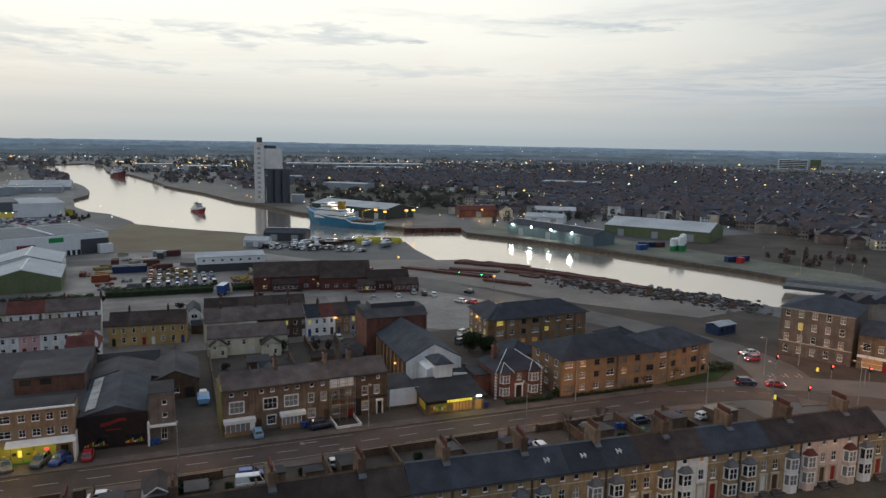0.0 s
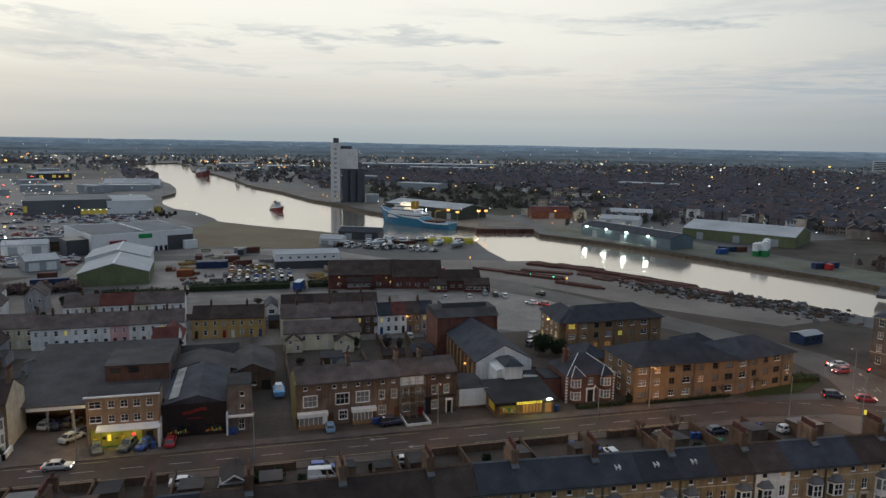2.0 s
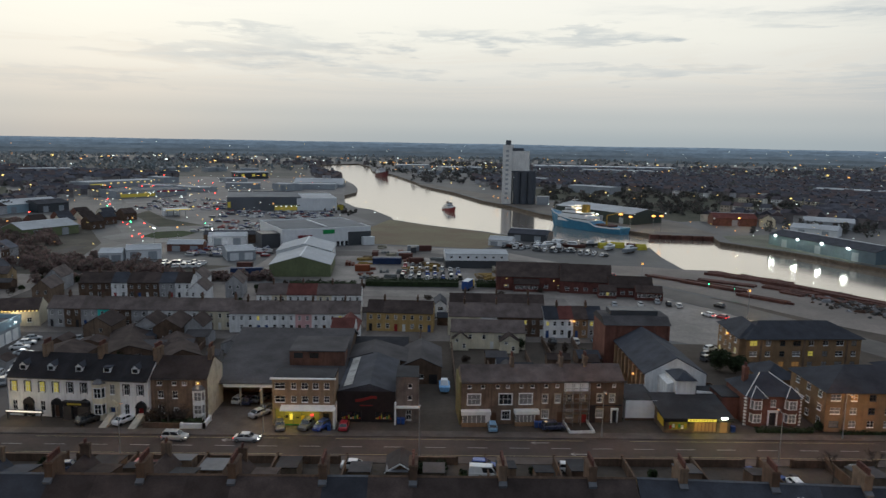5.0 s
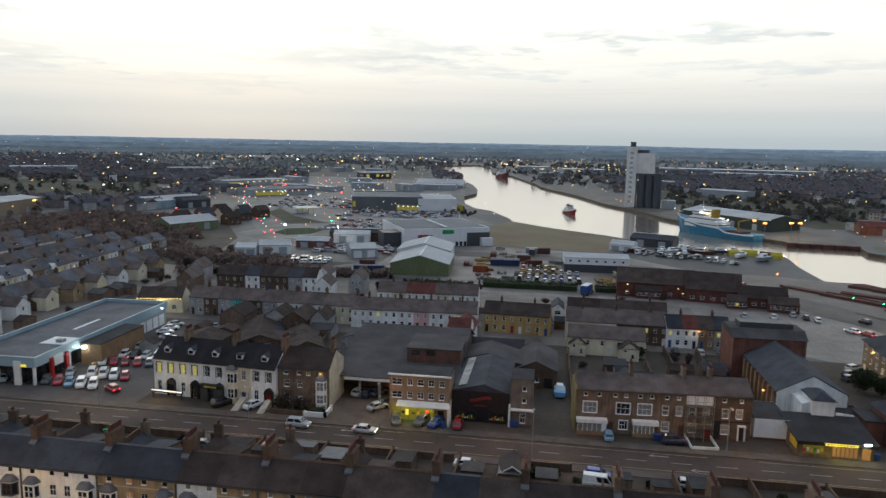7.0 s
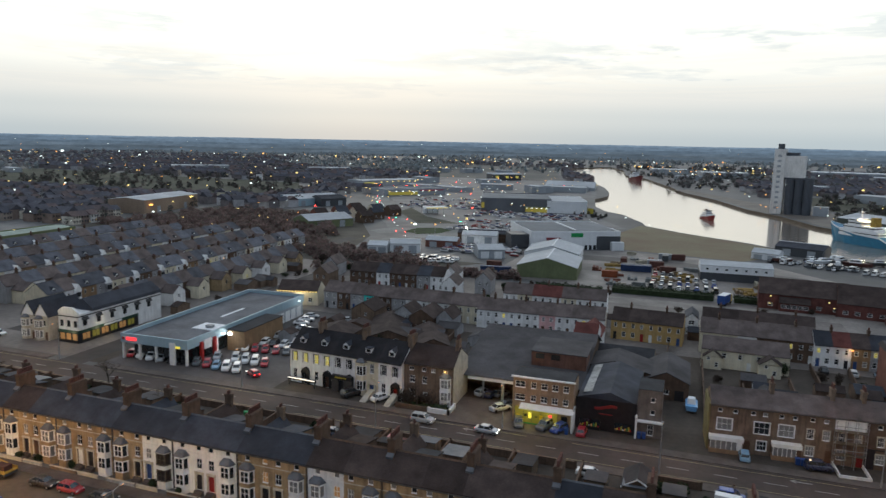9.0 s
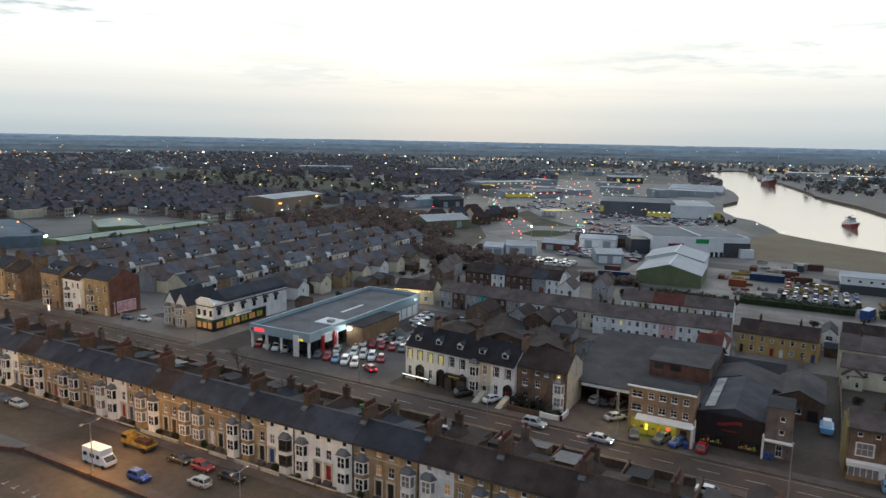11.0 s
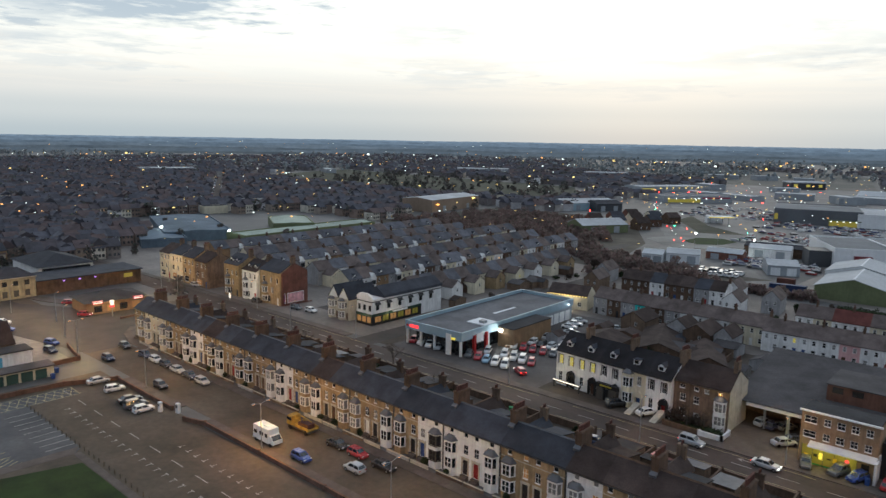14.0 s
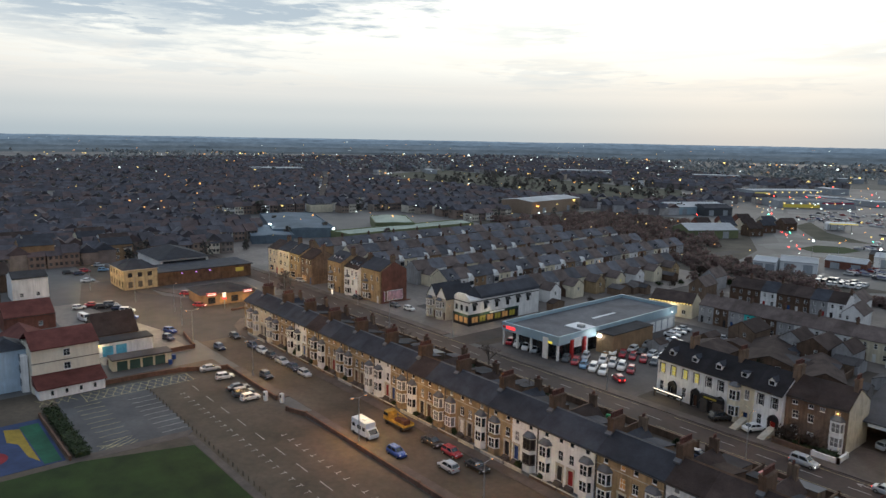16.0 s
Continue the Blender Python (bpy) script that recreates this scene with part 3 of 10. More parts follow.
def house(x, y, w, d, eave, ridge, wall, roof, label, wins=(), doors=(), rz=0, axis="x", chim=(), group="", name="house", over=0.25, trim=None, bars=1, plain=False):
    """A house whose front stands at local y = 0 and looks to -y. wins: (cx, z, w, h, glass); doors: (cx, w, h, paint)."""
    e = thing(name, label, "house", x, y, 0, rz, group)
    mb = MB()
    mb.facade(-w / 2, w / 2, 0, eave, 0, [(a[0], a[1], a[2], a[3]) for a in wins] + [(a[0], 0.02, a[1], a[2]) for a in doors])
    t = 0.22
    if axis == "x":
        mb.prism([(t, 0), (d, 0), (d, eave), (d / 2, ridge), (t, eave)], "x", -w / 2, w / 2)
        mb.add([(-w / 2, 0, 0), (-w / 2, t, 0), (-w / 2, t, eave), (-w / 2, 0, eave), (w / 2, 0, 0), (w / 2, t, 0), (w / 2, t, eave), (w / 2, 0, eave)], [(3, 2, 1, 0), (4, 5, 6, 7)])
    else:
        mb.prism([(-w / 2, 0), (w / 2, 0), (w / 2, eave), (0, ridge), (-w / 2, eave)], "y", t, d)
        mb.prism([(-w / 2, eave), (w / 2, eave), (0, ridge)], "y", 0, t)
        mb.add([(-w / 2, 0, 0), (-w / 2, t, 0), (-w / 2, t, eave), (-w / 2, 0, eave), (w / 2, 0, 0), (w / 2, t, 0), (w / 2, t, eave), (w / 2, 0, eave)], [(3, 2, 1, 0), (4, 5, 6, 7)])
    part("wall", mb, wall, e)
    part("roof", MB().roof(-w / 2, w / 2, 0, d, eave, ridge, axis, over=over, ends=0.0 if axis == "x" else 0.15), roof, e)
    if axis == "x" and not plain:
        part("gutter", MB().box(-w / 2, w / 2, -over - 0.14, -over - 0.02, eave - 0.22, eave - 0.1), trim or FRAME_D, e)
    for a in wins:
        window(e, *a[:4], glass=a[4] if len(a) > 4 else None, bars=bars, plain=plain)
    for a in doors:
        door(e, a[0], 0.02, a[1], a[2], a[3])
    for a in chim:
        chimney(e, *a, joined=plain)
    return e

# ---------------------------------------------------------------- ground, water, roads
QUAY_S = [(-229, 1318), (-138, 1011), (-92, 837), (-79, 761), (-74, 704), (-81, 660), (-71, 585), (-58, 546), (-44, 529), (-27, 479),
          (-24, 462), (-2, 437), (11, 425), (31, 409), (57, 379), (72, 361), (97, 361), (113, 352), (109, 322), (108, 288), (123, 287),
          (137, 266), (157, 215), (174, 198), (185, 173), (215, 140), (330, 90)]
QUAY_N = [(345, 130), (250, 176), (236, 200), (229, 230), (209, 279), (182, 344), (160, 378), (164, 398), (134, 404), (121, 424), (101, 456),
          (91, 500), (82, 518), (67, 577), (47, 626), (25, 722), (-4, 808), (-19, 895), (-61, 1097), (-98, 1187), (-120, 1400), (-160, 1560), (-219, 1480)]
HARBOUR = QUAY_S + QUAY_N


def make_ground():
    bm = bmesh.new()
    R = 4700
    edges = []
    for ring in ([(R * math.cos(a * math.pi / 24), R * math.sin(a * math.pi / 24)) for a in range(48)], HARBOUR):
        vs = [bm.verts.new((x, y, 0)) for x, y in ring]
        edges += [bm.edges.new((a, b)) for a, b in zip(vs, vs[1:] + vs[:1])]
    bmesh.ops.triangle_fill(bm, use_beauty=True, use_dissolve=False, edges=edges)
    for f in bm.faces:
        if f.normal.z < 0:
            f.normal_flip()
    me = bpy.data.meshes.new("ground")
    bm.to_mesh(me)
    bm.free()
    me.materials.append(EARTH)
    single("ground", me, None, "dark town ground of earth and tarmac", "ground", "structure")
    mb, k = MB(), len(HARBOUR)
    for (ax, ay), (bx, by) in zip(HARBOUR, HARBOUR[1:] + HARBOUR[:1]):
        mb.add([(ax, ay, 0), (bx, by, 0), (bx, by, -4), (ax, ay, -4)], [(0, 1, 2, 3)])
    single("quay_wall", mb, TIMBER, "dark weathered timber and steel quay wall", "quay wall", "structure")
    mb = MB().add([(x, y, -2.0) for x, y in HARBOUR], [tuple(range(k))])
    bm = bmesh.new()
    vs = [bm.verts.new((x, y, -2.0)) for x, y in HARBOUR]
    es = [bm.edges.new((a, b)) for a, b in zip(vs, vs[1:] + vs[:1])]
    bmesh.ops.triangle_fill(bm, use_beauty=True, use_dissolve=False, edges=es)
    for f in bm.faces:
        if f.normal.z < 0:
            f.normal_flip()
    me = bpy.data.meshes.new("water")
    bm.to_mesh(me)
    bm.free()
    me.materials.append(WATER)
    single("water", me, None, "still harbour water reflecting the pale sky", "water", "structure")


make_ground()


def slab(name, pts, z, material, label, category, z0=-0.05):
    """A flat sheet of paving, road or grass with its own edge."""
    area = sum(a[0] * b[1] - b[0] * a[1] for a, b in zip(pts, pts[1:] + pts[:1]))
    return single(name, MB().prism(pts if area > 0 else pts[::-1], "z", z0, z), material, label, category, "structure")


def rect(x0, x1, y0, y1):
    return [(x0, y0), (x1, y0), (x1, y1), (x0, y1)]


def band(pts, w0, w1):
    """The strip beside a line, from w0 to w1 metres to its left."""
    ns = []
    for i, p in enumerate(pts):
        a, b = pts[max(0, i - 1)], pts[min(len(pts) - 1, i + 1)]
        d = Vector((b[0] - a[0], b[1] - a[1])).normalized()
        ns.append((-d.y, d.x))
    return [(p[0] + n[0] * w0, p[1] + n[1] * w0) for p, n in zip(pts, ns)] + [(p[0] + n[0] * w1, p[1] + n[1] * w1) for p, n in reversed(list(zip(pts, ns)))]


YARD_M = mat("brown_yard_ground", (0.15, 0.132, 0.122), 0.65, 0.45, 0.05, 0.8, 0.15)
slab("yard", rect(-172, 106, 86, 107.4), 0.02, YARD, "worn back yards of the terrace", "yard")
slab("yard", [(-330, 120.5), (-131, 120.5), (-131, 178), (-62, 178), (-62, 250), (-150, 262), (-168, 292), (-250, 274), (-330, 300)], 0.014, YARD_M, "dark cluttered ground between the terraces", "yard")
slab("yard", rect(-130, 120, 119.5, 178), 0.018, YARD, "worn yards behind the shops", "yard")
slab("yard", rect(-62, 46, 178, 246), 0.018, YARD_M, "back lanes and yards between terraces", "yard")
MAIN = [(-420, 113.5), (96, 113.5), (112, 111.5), (124, 105), (136, 96), (150, 82), (170, 60)]
slab("road", band(MAIN, -3.9, 3.9), 0.03, MAINROAD, "dark asphalt main road with white dashes", "road")
slab("pavement", [(-168, 107.2), (92, 107.2), (106, 104), (106, 105.8), (95, 109.5), (-168, 109.5)], 0.14, PAVING, "grey slab pavement along the main road", "pavement")
slab("pavement", rect(-124, 96, 117.5, 120.0), 0.14, PAVING, "grey slab pavement along the main road", "pavement")
slab("pavement", rect(-420, -138, 117.5, 120.0), 0.14, PAVING, "grey slab pavement along the main road", "pavement")
NORTH = [(126, 108), (133, 124), (134, 140), (122, 172), (98, 222), (72, 266), (44, 300), (0, 318), (-60, 322), (-140, 340)]
slab("road", band(NORTH, -6.0, 7.5), 0.034, ROADWORN, "wide worn asphalt road to the harbour", "road")
slab("road", rect(-30, 84, 231, 241), 0.026, ASPHALT_OLD, "worn asphalt road past the brick offices", "road")
slab("car_park", [(46, 196), (70, 178), (112, 178), (96, 214), (80, 231), (46, 231)], 0.022, ASPHALT_OLD, "open worn car park beside the road", "car park")
slab("yard", [(84, 120.2), (128, 118), (160, 100), (180, 130), (172, 176), (150, 196), (128, 200), (98, 236), (86, 200)], 0.012, YARD, "dark ground round the junction", "yard")
slab("island", [(118, 101), (126, 99.5), (121, 105)], 0.16, PAVING, "kerbed traffic island", "traffic island")
slab("road", rect(-420, 110, 64.0, 74.4), 0.028, CARPARK, "dark asphalt seafront street", "road")
slab("pavement", rect(-166, 104, 74.4, 76.6), 0.14, PAVING, "grey pavement below the terrace gardens", "pavement")
slab("pavement", rect(-146, -122.5, 61.4, 64.0), 0.14, PAVING, "grey pavement beside the car park wall", "pavement")
slab("pavement", rect(-113, 104, 61.4, 64.0), 0.14, PAVING, "grey pavement beside the car park wall", "pavement")
slab("road", [(-262, 58), (-230, 50), (-196, 58), (-170, 64.5), (-170, 74), (-186, 82), (-196, 109), (-206, 109), (-212, 84), (-236, 70), (-262, 68)], 0.032, ASPHALT, "dark asphalt junction under orange lamps", "road")
slab("pavement", [(-251, 73), (-235, 75.6), (-213, 84.4), (-207.5, 90), (-213, 92), (-219, 86.5), (-239, 79)], 0.14, PAVING, "pale pavement round the junction", "pavement")
slab("pavement", [(-186, 82), (-180, 77.5), (-171, 75.0), (-166, 75.2), (-166, 77), (-178, 80.5), (-184, 86)], 0.14, PAVING, "pale pavement at the street corner", "pavement")
slab("car_park", rect(-155, 110, -30, 61.2), 0.024, CARPARK, "asphalt seafront car park with white bays", "car park")
slab("car_park", [(-150.5, 27), (-117.4, 25), (-116.2, 41), (-118, 42.7), (-143.5, 43.2), (-143.8, 52.5), (-149, 52.5)], 0.028, mat("blue_grey_asphalt", (0.085, 0.088, 0.094), 0.8, 0.35, 0.1, 1.2, 0.1), "grey asphalt lot with painted bays", "car park")
slab("car_park", rect(-232, -165, 40, 60), 0.022, ASPHALT_OLD, "worn asphalt yard with parked cars", "car park")
slab("grass", [(-112, 40.6), (-70, 40.6), (-70, -30), (-112, -30), (-117, 8), (-117, 24)], 0.05, GRASS, "short green lawn at dusk", "lawn")
slab("path", [(-119.5, 20), (-117.3, 20), (-116.2, 41), (-118.6, 42.6)], 0.045, PAVING, "pale footpath round the lawn", "path")
slab("path", rect(-116.4, -60, 40.8, 42.0), 0.045, PAVING, "pale footpath round the lawn", "path")
for x, y0, y1 in ((-131, 117.4, 330), (-165, 132, 330), (-208, 140, 320), (-252, 140, 320)):
    slab("road", rect(x - 3.5, x + 3.5, y0, y1), 0.026, ASPHALT, "narrow asphalt terrace street", "road")
slab("car_park", rect(-124, -79, 119.6, 182), 0.022, mat("forecourt_asphalt", (0.092, 0.082, 0.080), 0.8, 0.35, 0.1, 1.2, 0.1), "asphalt forecourt of the car showroom", "car park")
slab("pavement", rect(-42, -16, 119.8, 131), 0.05, PAVING, "pale concrete forecourt of the shop", "pavement")
QUAY_G = mat("stained_quay", (0.15, 0.155, 0.12), 0.9, 0.35, 0.05, 0.8, 0.1)
slab("yard", [(262, 192), (268, 210), (258, 240), (244, 300), (300, 330), (420, 330), (600, 200), (520, 40), (350, 128)], 0.016, YARD, "dark depot ground beyond the quay", "yard")
slab("quay_apron", [(60, 300), (92, 296), (108, 290), (122, 288), (136, 266), (156, 216), (173, 199), (184, 174), (150, 168), (124, 196), (100, 236), (74, 276)], 0.02, CONCRETE, "pale concrete quay apron", "quay")
slab("quay_apron", [(172, 404), (166, 378), (186, 346), (213, 280), (233, 231), (240, 201), (262, 192), (268, 210), (258, 240), (240, 300), (230, 350), (240, 420)], 0.02, QUAY_G, "greenish concrete quay apron", "quay")
slab("quay_apron", [(70, 580), (86, 520), (96, 500), (106, 456), (126, 428), (170, 404), (170, 470), (120, 600), (60, 700), (0, 860), (-16, 850), (30, 722), (52, 626)], 0.018, mat("dark_quay_concrete", (0.135, 0.118, 0.102), 0.7, 0.35, 0.05, 0.8, 0.15), "worn concrete quay apron", "quay")
SCRUB_G = mat("dark_rough_grass", (0.062, 0.074, 0.046), 0.95, 0.45, 0.03, 0.6, 0.3, tint=(0.085, 0.078, 0.055))
NORTH_SCRUB = [(140, 560), (172, 478), (250, 500), (330, 560), (360, 660), (190, 820), (90, 800), (110, 660)]
slab("grass", NORTH_SCRUB, 0.026, SCRUB_G, "dark rough ground behind the quay sheds", "grass")
slab("grass", [(-27, 462), (-2, 434), (30, 406), (54, 378), (26, 340), (-28, 352), (-40, 400)], 0.03, MEADOW, "rough brownish waste ground by the water", "grass")
slab("yard", [(-32, 252), (46, 252), (60, 300), (30, 338), (-34, 346), (-70, 322), (-72, 262)], 0.02, ASPHALT_OLD, "worn works yard", "yard")
slab("car_park", [(-196, 468), (-140, 400), (-70, 400), (-34, 440), (-70, 520), (-150, 500), (-160, 560), (-216, 632), (-258, 590)], 0.02, RETAIL_A, "retail park car park", "car park")
SCRUBLAND = mat("scrubby_ground", (0.075, 0.066, 0.052), 0.9, 0.45, 0.05, 0.6, 0.2)
slab("yard", [(-326, 302), (-255, 276), (-165, 262), (-104, 256), (-80, 284), (-136, 284), (-150, 300), (-160, 340), (-190, 392), (-250, 440), (-330, 440)], 0.016, SCRUBLAND, "dark scrubby ground beside the works", "yard")
RETAIL = [(-420, 800), (-325, 712), (-281, 620), (-240, 528), (-205, 460), (-166, 394), (-146, 356), (-140, 326), (-143, 300)]
# asphalt with a paler base, the sky's sheen put into its colour
ROAD_PALE = mat("sky_sheen_asphalt", (0.15, 0.155, 0.152), 0.7, 0.4, 0.05, 0.9, 0.08, spec=0.3)
slab("road", band(RETAIL, -8, 8), 0.044, ROAD_PALE, "wide road into the retail park", "road")
slab("road", [(-170, 360), (-150, 342), (-118, 348), (-108, 380), (-124, 408), (-158, 406)], 0.05, ROAD_PALE, "asphalt roundabout", "road")
slab("grass", [(-151, 366), (-140, 358), (-130, 366), (-128, 382), (-138, 390), (-150, 384)], 0.12, GRASS, "grassed roundabout centre", "grass")
slab("grass", [(-158, 406), (-150, 410), (-134, 416), (-168, 446), (-200, 498), (-196, 464)], 0.06, SCRUB_G, "rough grass verge", "grass")
# marsh grass greyed for the far fields, haze mixed into its colour
FLATS_FAR = mat("haze_toned_marsh_grass", (0.135, 0.142, 0.128), 0.9, 0.35, 0.01, 0.2, 0.1, tint=(0.16, 0.15, 0.135))
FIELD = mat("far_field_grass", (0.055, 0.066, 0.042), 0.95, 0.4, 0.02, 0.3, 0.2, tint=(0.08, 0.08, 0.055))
slab("grass", [(-800, 520), (-420, 470), (-330, 560), (-420, 700), (-900, 760)], 0.03, FIELD, "rough green fields", "grass")
slab("yard", [(-330, 640), (-170, 570), (-110, 600), (-84, 690), (-104, 860), (-150, 930), (-300, 930)], 0.024, RETAIL_A, "open yards beyond the retail park", "yard")
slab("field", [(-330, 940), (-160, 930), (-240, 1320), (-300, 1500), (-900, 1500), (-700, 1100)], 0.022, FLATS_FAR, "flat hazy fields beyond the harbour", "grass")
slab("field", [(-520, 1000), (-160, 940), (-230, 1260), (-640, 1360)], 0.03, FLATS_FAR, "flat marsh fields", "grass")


# road markings, painted pieces of their own
def dash(x, y, w, h, rz=0, material=None, z=0.036):
    return single("road_marking", shared(("mark", w, h, (material or LINE).name), lambda: MB().box(-w / 2, w / 2, -h / 2, h / 2, 0, 0.004).mesh("road_marking", material or LINE)), None,
                  "worn painted road marking", "road marking", "structure", "road markings", (x, y, z), rz)


for i in range(46):
    dash(-236 + i * 7.2, 113.4, 3.4, 0.16)
for i in range(11):
    dash(-146 + i * 7.5, 50.9 - i * 0.02, 3.6, 0.16, z=0.03)
    dash(-71 + i * 7.5, 50.4, 3.6, 0.16, z=0.03)
for i in range(24):
    for y in (48.0, 54.0):
        if not (y > 50 and i < 12):
            dash(-137 + i * 2.5 * 1.02, y, 0.9, 0.14, z=0.03)
            dash(-137 + i * 2.5 * 1.02, y - 0.5 if y < 50 else y + 0.5, 0.14, 0.9, z=0.03)
for i in range(9):
    dash(-140 + i * 2.45, 40.4, 0.14, 4.8, z=0.03)
    dash(-142 + i * 2.45, 31.2, 0.12, 4.8, z=0.03, material=LINE_Y)
for i in range(13):
    for s in (1, -1):
        dash(-146.4, 32.4 + i * 1.62, 5.0, 0.11, 24 * s, LINE_Y, 0.03 if s > 0 else 0.035)
for x in (-148.9, -143.9):
    dash(x, 42, 0.12, 21.4, 0, LINE_Y, 0.03)
for i in range(4):
    for s in (1, -1):
        dash(-148.2, 24.6 + i * 1.62, 4.4, 0.11, 24 * s, LINE_Y, 0.03 if s > 0 else 0.035)
        dash(-120.6 + i * 0.8, 29.2 + i * 0.4, 0.11, 3.6, 28 * s, LINE_Y, 0.03 if s > 0 else 0.035)
for i in range(5):
    dash(-121.5 + i * 0.9, 31 + i * 0.3, 0.13, 4.4, 30, LINE_Y, 0.03)
for y in (31.6, 52.6):
    dash(-146.4, y, 5.0, 0.12, 0, LINE_Y, 0.03)
for y0 in (116.6, 110.4):
    for i in range(5):
        dash(-150 + i * 52, y0, 44, 0.1, 0, LINE_Y, 0.036)
for x, y, rz in ((20, 115.6, 0), (26, 111.2, 0), (-34, 115.6, 0), (128, 118, 60), (131, 117, 60), (134, 116, 60)):
    dash(x, y, 3.0, 0.22, rz, z=0.042)
    dash(x - 1.2, y + 0.25, 1.0, 0.2, rz + 35, z=0.042)
    dash(x - 1.2, y - 0.25, 1.0, 0.2, rz - 35, z=0.042)
for i in range(6):
    dash(100 + i * 4.2, 116 - 0.6 * i - 0.25 * i * i, 2.2, 0.14, -16 - 4 * i, z=0.045)


# ---------------------------------------------------------------- low walls, hedges, trees
def wall_run(pts, h, t, material, label, name="garden_wall", cap=None):
    mb = MB()
    e = thing(name, label, "wall", pts[0][0], pts[0][1], 0)
    for i, (a, b) in enumerate(zip(pts, pts[1:])):
        d = Vector((b[0] - a[0], b[1] - a[1]))
        s, rz = d.length, math.degrees(math.atan2(d.y, d.x))
        part("wall_panel", MB().box(0, s, -t / 2, t / 2, 0, h), material, e, "", (a[0] - pts[0][0], a[1] - pts[0][1], 0), rz)
        part("coping", MB().box(-0.03, s + 0.03, -t / 2 - 0.04, t / 2 + 0.04, h, h + 0.08), cap or material, e, "", (a[0] - pts[0][0], a[1] - pts[0][1], 0), rz)
        n = max(1, int(s / 16))
        for k in range(n + 1):
            q = Vector(a) + d * k / n
            part("pier", MB().box(-t * 0.8, t * 0.8, -t * 0.8, t * 0.8, 0, h + 0.2), material, e, "", (q.x - pts[0][0], q.y - pts[0][1], 0), rz)
    return e


def leaves(mb, cx, cy, cz, rx, ry, rz_, count, size, rnd, m=0):
    """Small loose leaf pieces filling an uneven lump."""
    for _ in range(count):
        a, u = rnd.random() * 2 * math.pi, rnd.uniform(-1, 1)
        r = (rnd.random() ** 0.4) * (0.82 + 0.3 * noise.noise(Vector((cx + math.cos(a) * 1.7, cy + math.sin(a) * 1.7, u * 1.7 + cz))))
        s = math.sqrt(1 - u * u)
        p = Vector((cx + rx * r * s * math.cos(a), cy + ry * r * s * math.sin(a), cz + rz_ * r * u))
        d = Vector((rnd.gauss(0, 1), rnd.gauss(0, 1), rnd.gauss(0, 1))).normalized()
        e = d.orthogonal().normalized() * size * rnd.uniform(0.6, 1.3)
        f = d.cross(e)
        mb.add([tuple(p - e), tuple(p + f * 0.7), tuple(p + e), tuple(p - f * 0.7)], [(0, 1, 2, 3)], m)


def hedge(x, y, lx, ly, h, seed, label="dark clipped evergreen hedge", material=None, rz=0):
    rnd = random.Random(seed)
    mb = MB().box(-lx / 2 + 0.3, lx / 2 - 0.3, -ly / 2 + 0.3, ly / 2 - 0.3, 0, h * 0.55)
    for _ in range(int((lx * ly + (lx + ly) * 2 * h) * 16)):
        px, py = rnd.uniform(-lx / 2, lx / 2), rnd.uniform(-ly / 2, ly / 2)
        pz = h * (0.78 + 0.5 * noise.noise(Vector(((px + x) * 0.5, (py + y) * 0.5, seed)))) * rnd.random() ** 0.5
        leaves(mb, px, py, pz, 0.15, 0.15, 0.15, 1, 0.16, rnd)
    return single("hedge", mb, material or HEDGE, label, "hedge", loc=(x, y, 0), rz=rz)


def bush(x, y, r, h, seed, label="dark evergreen garden bush", material=None):
    rnd = random.Random(seed)
    e = thing("bush", label, "bush", x, y)
    part("stem", MB().tube((0, 0, 0), (0, 0, h * 0.5), 0.07, 0.04), BARK, e)
    mb = MB()
    for _ in range(5):
        leaves(mb, rnd.uniform(-r, r) * 0.4, rnd.uniform(-r, r) * 0.4, h * rnd.uniform(0.4, 0.65), r * 0.7, r * 0.7, h * 0.4, 110 if r < 2 else 900, 0.17, rnd)
    part("crown", mb, material or HEDGE, e)
    return e


def bare_tree(x, y, h, seed, label="bare winter tree with fine twigs"):
    rnd = random.Random(seed)
    e = thing("tree", label, "tree", x, y)
    trunk, twigs = MB(), MB()

    def grow(p, d, length, r, depth):
        q = p + d * length
        (trunk if depth < 2 else twigs).tube(p, q, r, r * 0.62, 5 if depth < 2 else 3)
        if depth >= 5:
            return
        for _ in range(3 if depth else 4):
            k = (d + Vector((rnd.gauss(0, 0.5), rnd.gauss(0, 0.5), rnd.gauss(0.12, 0.3)))).normalized()
            grow(p + d * length * rnd.uniform(0.7, 1.0), k, length * rnd.uniform(0.58, 0.8), r * 0.55, depth + 1)

    grow(Vector((0, 0, 0)), Vector((0, 0, 1)), h * 0.3, h * 0.022, 0)
    part("trunk", trunk, BARK, e)
    part("crown", twigs, TWIG, e)
    return e


BARRIER = mat("low_brick_wall", (0.15, 0.085, 0.06), 0.9, 0.3, 0.5, 6.0, 0.2, streak=0.2)
wall_run([(-146, 61.2), (-122.4, 61.0)], 0.75, 0.3, BARRIER, "low red brick wall round the car park", cap=BARRIER)
wall_run([(-116, 60.0), (-111.5, 61.6), (-60, 61.4), (10, 61.2)], 0.75, 0.3, BARRIER, "low red brick wall round the car park", cap=BARRIER)
wall_run([(-152, 30), (-151.4, 44), (-150.6, 52), (-146.2, 61.0)], 0.9, 0.3, BARRIER, "low red brick wall round the car park", cap=BARRIER)
wall_run([(-165, 41), (-166, 61), (-178, 63)], 1.0, 0.25, BARRIER, "low red brick yard wall", cap=BARRIER)
